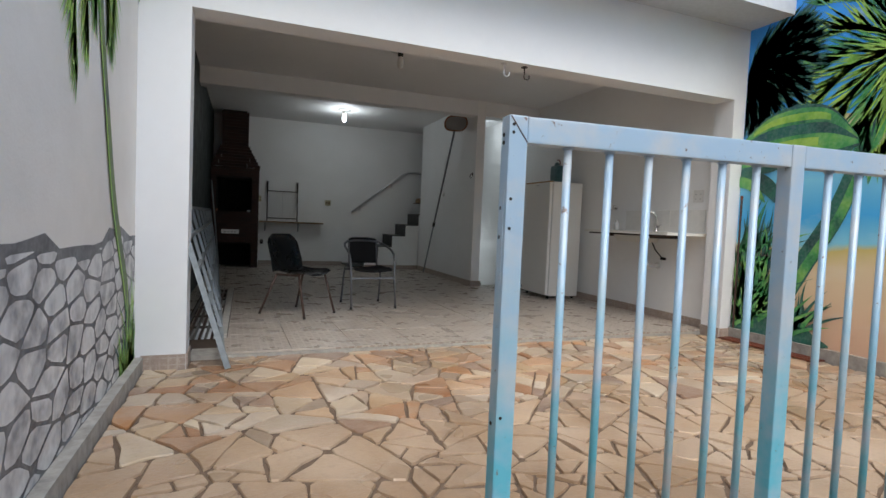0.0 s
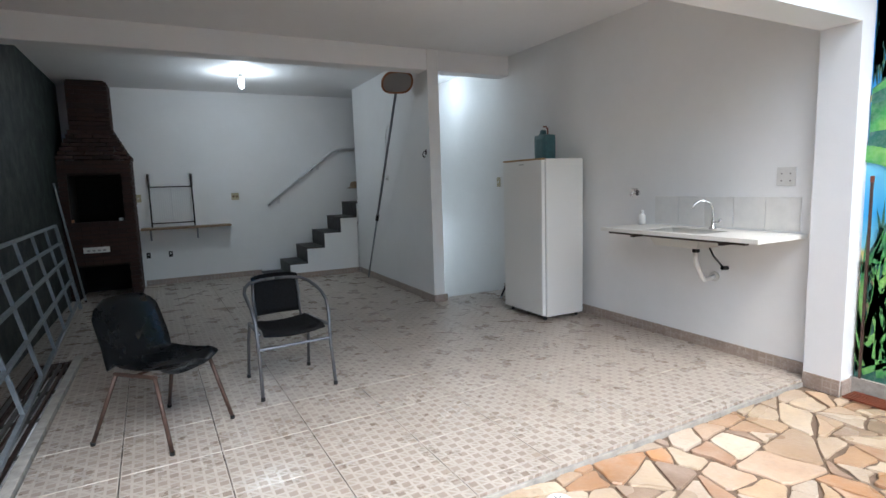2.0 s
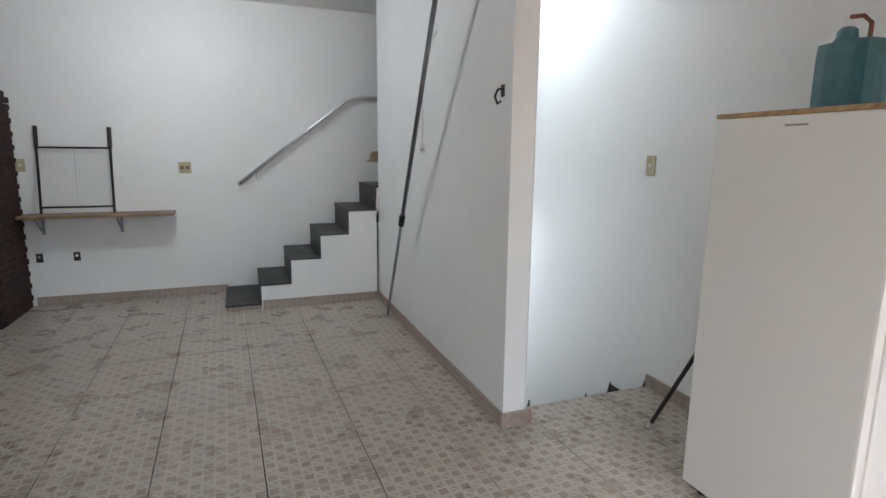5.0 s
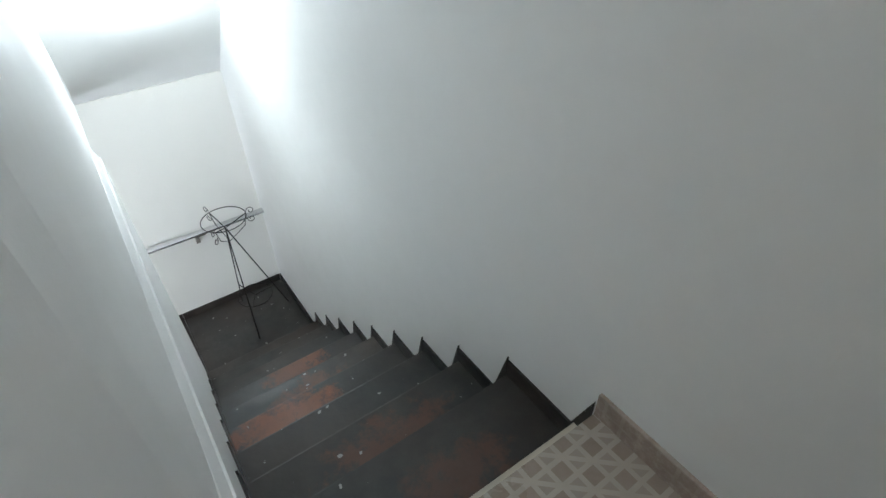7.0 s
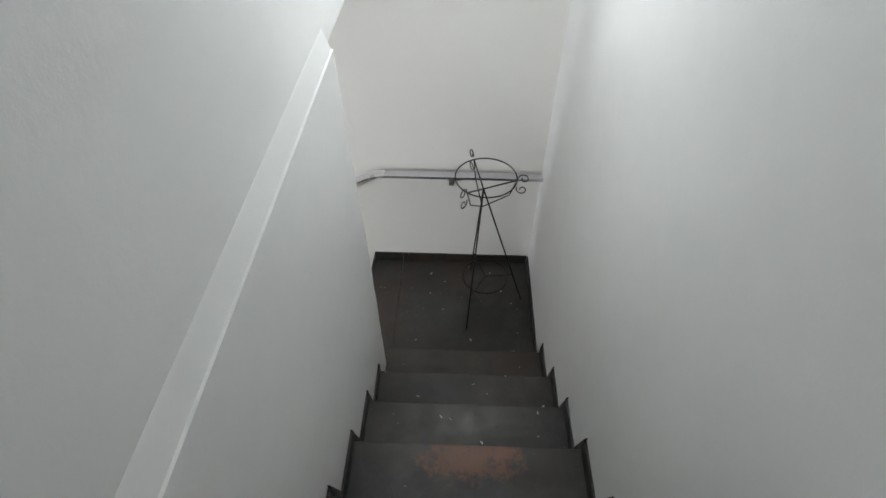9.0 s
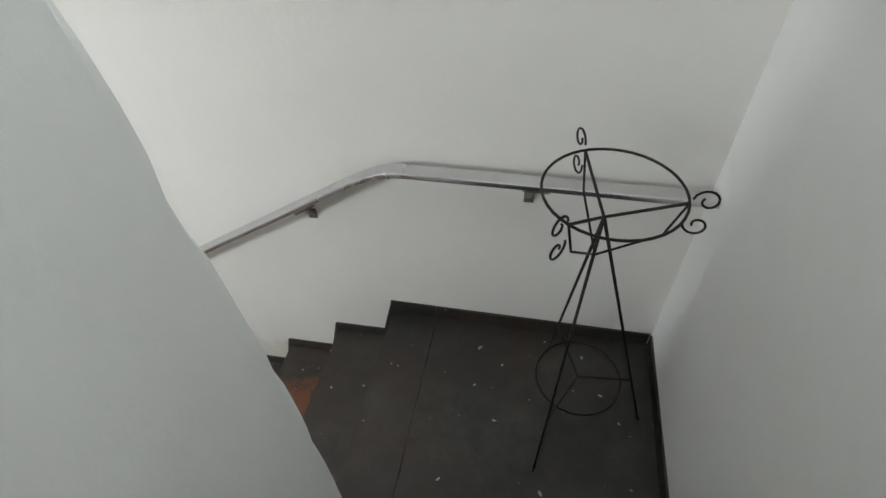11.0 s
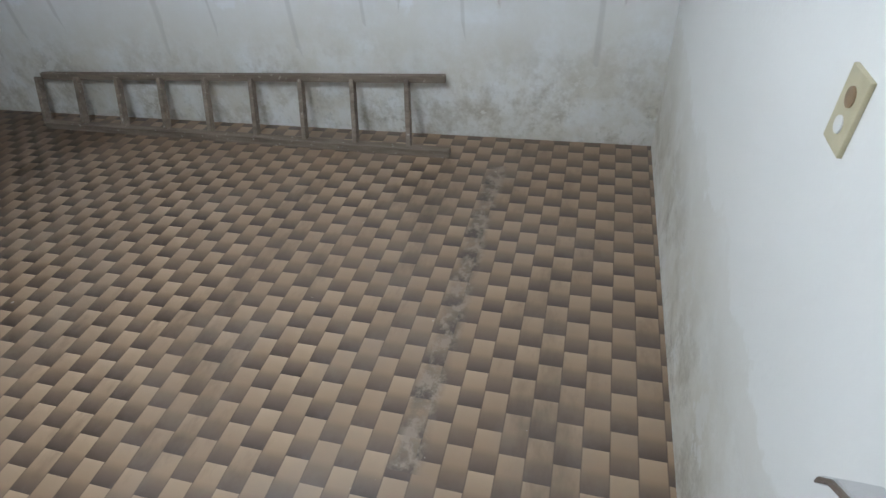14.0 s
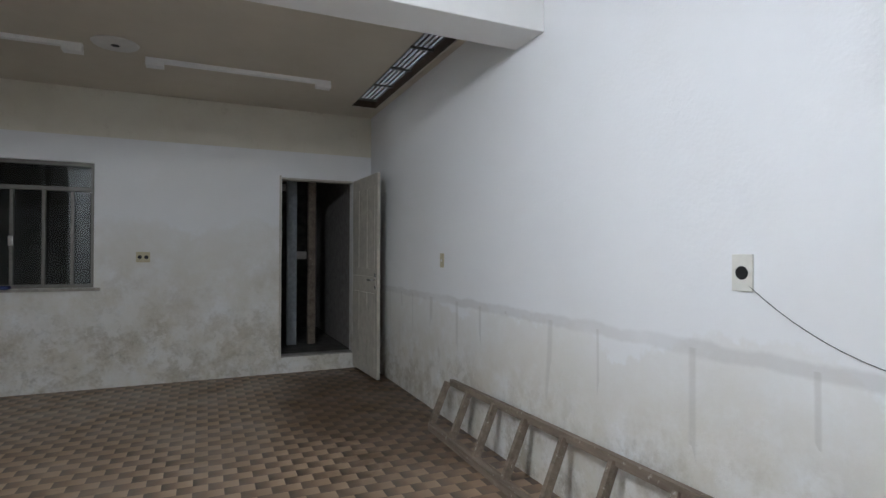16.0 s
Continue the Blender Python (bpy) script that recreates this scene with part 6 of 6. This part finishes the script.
def left_mural():
    m = Mural("mural_painting", 0.69, 1, "painted palm tree and grey stone wall on the plaster")
    y_end = front(0.62) - 0.01
    # stone wall: dark ground and pale stones over it
    top = []
    y = y_end
    while y > -7.0:
        top.append((y, 0.84 + random.uniform(-0.03, 0.03) + 0.04 * math.sin(y * 5)))
        y -= random.uniform(0.10, 0.18)
    m.shape("stone_ground", [[(y_end, 0.05)] + top + [(top[-1][0], 0.05)]], M_DARK)
    stones = painted_stones(y_end)
    level = m.layer
    for outline in stones:
        m.layer = level
        m.shape("stone", [outline], M_STONE)
    # palm: slender leaning trunk, its crown hanging down
    line = curve([(-0.58, 0.10), (-0.60, 0.25), (-0.72, 0.54), (-1.02, 1.0), (-1.19, 1.45), (-1.33, 1.9), (-1.42, 2.5)])
    m.shape("trunk", [strip(line, (0.074, 0.040))], M_TRUNK)
    m.shape("trunk_light", [strip([(y - 0.045 + 0.018 * k / len(line), z) for k, (y, z) in enumerate(line)], (0.012, 0.008))], M_LIME)
    fr = []
    for a, ln, wd, bd in ((248, 0.82, 0.30, 14), (268, 0.66, 0.26, 2), (305, 0.72, 0.24, -18), (225, 1.0, 0.3, 30), (330, 0.8, 0.25, -40), (150, 0.9, 0.3, 50), (35, 0.9, 0.3, -50), (90, 0.6, 0.3, 10)):
        fr += plume(-1.44, 2.55, a, ln, wd, bd)
    m.shape("fronds", fr, M_LIME, "hanging green palm fronds")
    gr, shade = [], []
    for base in (-0.50, -0.58, -0.68, -0.80):
        for k in range(14):
            (gr if k % 3 else shade).append([(min(y, y_end), z) for y, z in blade(base + random.uniform(-0.06, 0.06), 0.055, random.uniform(62, 128), random.uniform(0.14, 0.62 if base > -0.6 else 0.34), 0.016, random.uniform(-18, 18))])
    m.shape("grass_shade", shade, M_DEEP, "dark grass at the foot of the trunk")
    m.shape("grass", gr, M_LIME, "painted grass tufts")


def right_mural():
    m = Mural("mural_painting", 5.90, -1, "painted beach with palms and broad green leaves")
    y0 = front(5.9) - 0.01
    cut = lambda shapes: [[(min(y, y0), z) for y, z in p] for p in shapes]
    m.shape("island", [curve([(-0.75, 2.98), (-1.0, 3.10), (-1.25, 3.22), (-1.5, 3.12), (-1.85, 2.98), (-0.75, 2.98)], 3)[:-1]], spray("mural_island_paint", (0.3, (0.03, 0.16, 0.55)), (0.7, (0.06, 0.24, 0.62)), scale=3))
    m.shape("far_bank", [curve([(-0.35, 1.95), (-0.6, 2.06), (-1.0, 2.04), (-1.5, 1.98), (-2.2, 1.92), (-3.2, 1.86), (-3.2, 1.72), (-1.5, 1.74), (-0.35, 1.78), (-0.35, 1.95)], 3)[:-1]], spray("mural_bank_paint", (0.3, (0.62, 0.55, 0.22)), (0.7, (0.72, 0.70, 0.46)), scale=3))
    # palm further along the wall, with its trunk leaning over the beach
    line = curve([(-0.72, 0.30), (-0.96, 0.75), (-1.21, 1.19), (-1.39, 1.68), (-1.52, 1.97), (-1.62, 2.42)])
    m.shape("trunk", [strip(line, (0.10, 0.055))], M_DEEP)
    m.shape("trunk_light", [strip([(y - 0.03, z - 0.02) for y, z in line], (0.045, 0.028))], M_LEAF)
    crown, light = [], []
    for k in range(15):
        a = 5 + 24 * k
        side = 1 if math.cos(radians(a)) < 0 else -1
        (crown if k % 2 else light).extend(plume(-1.62, 2.45, a, random.uniform(0.65, 0.85), 0.34, side * 38, 30))
    m.shape("palm_crown", cut(crown), M_LEAF, "bright green palm crown")
    m.shape("palm_crown_light", cut(light), M_LIME, "lighter palm fronds")
    dark = []
    for k in range(17):
        dark += plume(y0 - 0.02, 2.62, 130 + 9.5 * k, random.uniform(0.45, 0.62), 0.30, 22, 28)
    m.shape("dark_palm", cut(dark), M_DEEP, "dark blue-green palm crown")
    # one broad torn leaf with a dark underside, and a smaller one below it
    upper = curve([(y0, 1.90), (-0.55, 2.10), (-0.85, 2.15), (-1.12, 2.08), (-1.34, 1.82)])
    rib = curve([(y0, 1.86), (-0.55, 1.93), (-0.85, 1.94), (-1.12, 1.92), (-1.34, 1.80)])
    lower = curve([(y0, 1.55), (-0.6, 1.58), (-0.85, 1.66), (-1.10, 1.64), (-1.36, 1.74)])
    m.shape("leaf_shade", [upper + lower[::-1]], M_DEEP)
    inner = lambda a, b, k0, k1: [(p[0] + (q[0] - p[0]) * k0, p[1] + (q[1] - p[1]) * k0) for p, q in zip(a, b)] + [(p[0] + (q[0] - p[0]) * k1, p[1] + (q[1] - p[1]) * k1) for p, q in zip(a, b)][::-1]
    m.shape("leaf_body", [inner(upper, rib, 0.14, 0.80), inner(rib, lower, 0.18, 0.72)], M_LEAF)
    m.shape("leaf_light", [inner(upper[3:-6], rib[3:-6], 0.34, 0.66), inner(rib[4:-8], lower[4:-8], 0.30, 0.55)], M_LIME, "lime green sheen of the broad leaf")
    drop = curve([(y0, 1.62), (-0.55, 1.56), (-0.72, 1.40), (-0.82, 1.18), (-0.66, 1.30), (-0.52, 1.40), (y0, 1.46)])
    m.shape("leaf_small", [drop], M_DEEP)
    m.shape("leaf_small_light", [[((y - 0.58) * 0.7 + 0.58 - 0.17, (z - 1.44) * 0.62 + 1.46) for y, z in drop[3:-3]]], M_LEAF)
    bush = curve([(y0, 0.50), (-0.55, 0.46), (-0.72, 0.52), (-0.92, 0.36), (-1.08, 0.18), (-1.2, 0.07), (y0, 0.07)])
    m.shape("bush", [bush], M_DEEP, "dark bush at the foot of the wall")
    gr, lime = [], []
    for k in range(84):
        b = y0 - random.uniform(0.01, 0.80) ** 1.2
        near = max(0.0, 1 - (y0 - b) / 0.45)
        (gr if k % 4 else lime).append([(y, z) for y, z in blade(b, 0.10 + 0.2 * random.random(), random.uniform(62, 150), random.uniform(0.22, 0.40 + 0.55 * near), 0.02, random.uniform(-18, 18))])
    for k in range(90):
        b = y0 - random.uniform(0.0, 0.34)
        (gr if k % 3 else lime).append(blade(b, 0.10 + 0.75 * random.random(), random.uniform(66, 132), random.uniform(0.30, 0.62), 0.022, random.uniform(-22, 22)))
    m.shape("reeds", cut(gr), M_DEEP, "dark reeds at the foot")
    m.shape("reeds_light", cut(lime), M_LEAF, "green reeds")
    sig = []
    for k in range(7):
        y = y0 - 0.20 - 0.035 * k
        sig.append([(y, 0.80), (y - 0.028, 0.80), (y - 0.028, 0.810), (y, 0.810)])
        sig.append([(y, 0.80), (y - 0.008, 0.80), (y - 0.010, 0.83 + 0.02 * (k % 3)), (y - 0.002, 0.83)])
    m.shape("signature", sig, M_DARK, "small dark painted scrawl")


left_mural()
right_mural()
_d = thing("floor_drain", (3.44, -0.30, -0.035), "round white plastic floor drain in the paving", "drain")
part("rim", lathe([(0.055, 0.0), (0.062, 0.005), (0.052, 0.009), (0.045, 0.006)], sides=28), WHITE_PLATE, _d, smooth=True)
part("cover", lathe([(0.0, 0.003), (0.043, 0.005), (0.043, 0.007), (0.0, 0.008)], sides=28), PVC, _d)
for _k in range(8):
    _a = 2 * math.pi * _k / 8
    part("slot", box((0.015, -0.002, 0.0072), (0.038, 0.002, 0.0085), 0, pose(0, 0, 0, 0, 0, math.degrees(_a))), BLACK, _d)
_g = thing("channel_grate", (5.68, -1.25, -0.03), "rusty red drain grate along the garden wall", "grate")
for _k in range(6):
    part("slat", box((0.02 + 0.026 * _k, 0.0, 0.004), (0.034 + 0.026 * _k, 0.93, 0.016)), RED_STICK, _g)
for _k in range(8):
    part("cross_bar", box((0.01, 0.03 + 0.12 * _k, 0.0), (0.17, 0.045 + 0.12 * _k, 0.004)), RUST_TUBE, _g)
_s = thing("pole", (5.87, front(5.87) - 0.05, 0.07), "thin rusty post with a red cap beside the column", "pole")
part("shaft", box((-0.007, -0.007, -0.10), (0.007, 0.007, 1.26), 0.002), RUST_TUBE, _s)
part("cap", box((-0.009, -0.009, 1.26), (0.009, 0.009, 1.30), 0.003), RED_STICK, _s, "red cap")


# ---- crazy paving ----
def crazy_paving():
    rng = random.Random(11)
    x0, x1, ya = 0.752, 5.85, -7.4
    edge = lambda x: sill(x) - 0.02
    seeds = []
    for k in range(4000):
        p = (rng.uniform(x0 - 0.2, x1 + 0.2), rng.uniform(ya - 0.2, 0.2))
        if all((p[0] - q[0]) ** 2 + (p[1] - q[1]) ** 2 > 0.27 for q in seeds):
            seeds.append(p)

    def broken(poly, want):
        """A slab knocked into angular pieces."""
        area = abs(sum(poly[k][0] * poly[k - 1][1] - poly[k - 1][0] * poly[k][1] for k in range(len(poly)))) / 2
        if area < want or len(poly) < 3:
            return [poly]
        cx, cy = sum(p[0] for p in poly) / len(poly), sum(p[1] for p in poly) / len(poly)
        far = max(poly, key=lambda p: (p[0] - cx) ** 2 + (p[1] - cy) ** 2)
        a = math.atan2(far[1] - cy, far[0] - cx) + radians(rng.uniform(-24, 24))
        k = rng.uniform(-0.15, 0.15) * math.sqrt(area)
        c, n = (cx + math.cos(a) * k, cy + math.sin(a) * k), (math.cos(a), math.sin(a))
        m = rng.choice((0.3, 0.6, 1.0, 1.6)) * 0.062
        return broken(clip(poly, c, n), m) + broken(clip(poly, c, (-n[0], -n[1])), rng.choice((0.3, 0.7, 1.3)) * 0.062)

    shards = []
    for i, s in enumerate(seeds):
        poly = [(s[0] - 0.9, s[1] - 0.9), (s[0] + 0.9, s[1] - 0.9), (s[0] + 0.9, s[1] + 0.9), (s[0] - 0.9, s[1] + 0.9)]
        for q in seeds:
            ln = math.hypot(q[0] - s[0], q[1] - s[1])
            if q != s and ln < 1.8 and len(poly) >= 3:
                poly = clip(poly, ((s[0] + q[0]) / 2, (s[1] + q[1]) / 2), ((q[0] - s[0]) / ln, (q[1] - s[1]) / ln))
        shards += broken(poly, rng.choice((0.07, 0.05, 0.11)))
    cells = []
    for full in shards:
        if len(full) < 3:
            continue
        turn = 1 if sum(full[k - 1][0] * full[k][1] - full[k][0] * full[k - 1][1] for k in range(len(full))) > 0 else -1
        poly = full
        for k in range(len(full)):
            a, b = full[k - 1], full[k]
            ln = math.hypot(b[0] - a[0], b[1] - a[1])
            if ln < 1e-5 or len(poly) < 3:
                continue
            n = ((b[1] - a[1]) / ln * turn, -(b[0] - a[0]) / ln * turn)
            w = rng.uniform(0.004, 0.008)
            poly = clip(poly, (a[0] - n[0] * w, a[1] - n[1] * w), n)
        if len(poly) < 3:
            continue
        s = (sum(p[0] for p in poly) / len(poly), sum(p[1] for p in poly) / len(poly))
        for p, n in (((x0, 0), (-1, 0)), ((x1, 0), (1, 0)), ((0, ya), (0, -1)), ((1.26, edge(1.26)), (-0.026, 1))):
            poly = clip(poly, p, n)
            if len(poly) < 3:
                break
        # keep clear of the columns
        if len(poly) >= 3 and s[0] < 1.02 and s[1] > -0.75:
            poly = clip(poly, (0, front(0.99) - 0.013), (0, 1))
        if len(poly) >= 3 and s[0] > 5.70 and s[1] > -0.60:
            poly = clip(poly, (0, front(5.745) - 0.013), (0, 1))
        if len(poly) < 3:
            continue
        clean = [poly[0]]
        for p in poly[1:]:
            if math.hypot(p[0] - clean[-1][0], p[1] - clean[-1][1]) > 0.014:
                clean.append(p)
        if len(clean) > 3 and math.hypot(clean[0][0] - clean[-1][0], clean[0][1] - clean[-1][1]) < 0.014:
            clean.pop()
        if len(clean) < 3:
            continue
        # uneven, slightly knocked-off corners and wavy edges
        rough = []
        for a in range(len(clean)):
            p, q = clean[a], clean[(a + 1) % len(clean)]
            ln = math.hypot(q[0] - p[0], q[1] - p[1])
            rough.append((p[0] + (q[0] - p[0]) * 0.10, p[1] + (q[1] - p[1]) * 0.10))
            if ln > 0.14:
                k = rng.uniform(-0.016, 0.010)
                rough.append(((p[0] + q[0]) / 2 + (q[1] - p[1]) / ln * k, (p[1] + q[1]) / 2 - (q[0] - p[0]) / ln * k))
            rough.append((p[0] + (q[0] - p[0]) * 0.90, p[1] + (q[1] - p[1]) * 0.90))
        area = sum(rough[k][0] * rough[(k + 1) % len(rough)][1] - rough[(k + 1) % len(rough)][0] * rough[k][1] for k in range(len(rough))) / 2
        if abs(area) > 0.0008:
            cells.append((s, rough if area > 0 else rough[::-1]))
    floor = thing("pavement", (0, 0, 0), "crazy paving of ochre and grey sandstone slabs, partly wet", "paving")
    tagged(floor, kind="structure")
    cells.sort(key=lambda c: -c[0][1])
    rest = bmesh.new()
    for n, (s, poly) in enumerate(cells):
        top = -0.034 + rng.uniform(-0.003, 0.003)
        cx, cy = sum(p[0] for p in poly) / len(poly), sum(p[1] for p in poly) / len(poly)
        bm = bmesh.new() if n < 300 else rest
        ox, oy = (cx, cy) if n < 300 else (0, 0)
        low = [bm.verts.new((x - ox, y - oy, -0.09)) for x, y in poly]
        mid = [bm.verts.new((x - ox, y - oy, top - 0.006)) for x, y in poly]
        hi = [bm.verts.new((x - ox + (cx - x) * 0.035, y - oy + (cy - y) * 0.035, top)) for x, y in poly]
        k = len(poly)
        for i in range(k):
            j = (i + 1) % k
            bm.faces.new((low[i], low[j], mid[j], mid[i]))
            bm.faces.new((mid[i], mid[j], hi[j], hi[i]))
        bm.faces.new(hi)
        if n < 300:
            o = part("stone", bm, PAVING, floor)
            o.location = (cx, cy, 0)
    if rest.verts:
        tagged(part("stones_far", rest, PAVING, floor), "more sandstone slabs towards the street", kind="stuff")
    else:
        rest.free()


crazy_paving()


# ---- floor tiles of the upper room ----
def tiled_floor():
    pitch, gap = 0.479, 0.0050
    turn = radians(1.6)
    f = thing("floor_tiles", (0, 0, 0), "beige ceramic floor tiles with a printed lattice", "floor")
    tagged(f, kind="structure")
    ux, uy = (math.cos(turn), math.sin(turn)), (-math.sin(turn), math.cos(turn))
    o = (4.075, 0.022)
    regions = ((1.225, XR, None, 3.726), (1.225, 4.715, 3.726, YB), (XG + 0.005, 1.225, 3.36, YB), (0.74, 0.855, None, 3.36), (1.165, 1.225, None, 0.30))
    shared = {}
    for i in range(-9, 6):
        for j in range(-2, 17):
            c = (o[0] + ux[0] * pitch * (i + 0.5) + uy[0] * pitch * (j + 0.5), o[1] + ux[1] * pitch * (i + 0.5) + uy[1] * pitch * (j + 0.5))
            h = pitch / 2 - gap / 2
            square = [(c[0] + ux[0] * a * h + uy[0] * b * h, c[1] + ux[1] * a * h + uy[1] * b * h) for a, b in ((-1, -1), (1, -1), (1, 1), (-1, 1))]
            for xa, xb, ylo, yhi in regions:
                poly = clip(clip(square, (xa, 0), (-1, 0)), (xb, 0), (1, 0))
                if len(poly) >= 3:
                    poly = clip(poly, (0, yhi), (0, 1))
                if len(poly) >= 3:
                    poly = clip(poly, (1.26, sill(1.26)), (0.026, -1)) if ylo is None else clip(poly, (0, ylo), (0, -1))
                if len(poly) < 3:
                    continue
                area = sum(poly[k][0] * poly[(k + 1) % len(poly)][1] - poly[(k + 1) % len(poly)][0] * poly[k][1] for k in range(len(poly))) / 2
                if abs(area) < 0.0008:
                    continue
                whole = len(poly) == 4 and abs(area - (2 * h) ** 2) < 1e-4
                if whole and "tile" in shared:
                    ob = new("tile", shared["tile"])
                    ob.parent = f
                else:
                    bm = bmesh.new()
                    loc = [((x - c[0]) * ux[0] + (y - c[1]) * ux[1], (x - c[0]) * uy[0] + (y - c[1]) * uy[1]) for x, y in poly]
                    low = [bm.verts.new((x, y, -0.015)) for x, y in loc]
                    mid = [bm.verts.new((x, y, -0.0015)) for x, y in loc]
                    mx, my = sum(p[0] for p in loc) / len(loc), sum(p[1] for p in loc) / len(loc)
                    hi = [bm.verts.new((x + (mx - x) * 0.004, y + (my - y) * 0.004, 0.0)) for x, y in loc]
                    for k in range(len(loc)):
                        q = (k + 1) % len(loc)
                        bm.faces.new((low[k], low[q], mid[q], mid[k]))
                        bm.faces.new((mid[k], mid[q], hi[q], hi[k]))
                    bm.faces.new(hi)
                    ob = part("tile", bm, TILE, f)
                    if whole:
                        shared["tile"] = ob.data
                ob.location = (c[0], c[1], 0)
                ob.rotation_euler = (0, 0, turn)


tiled_floor()
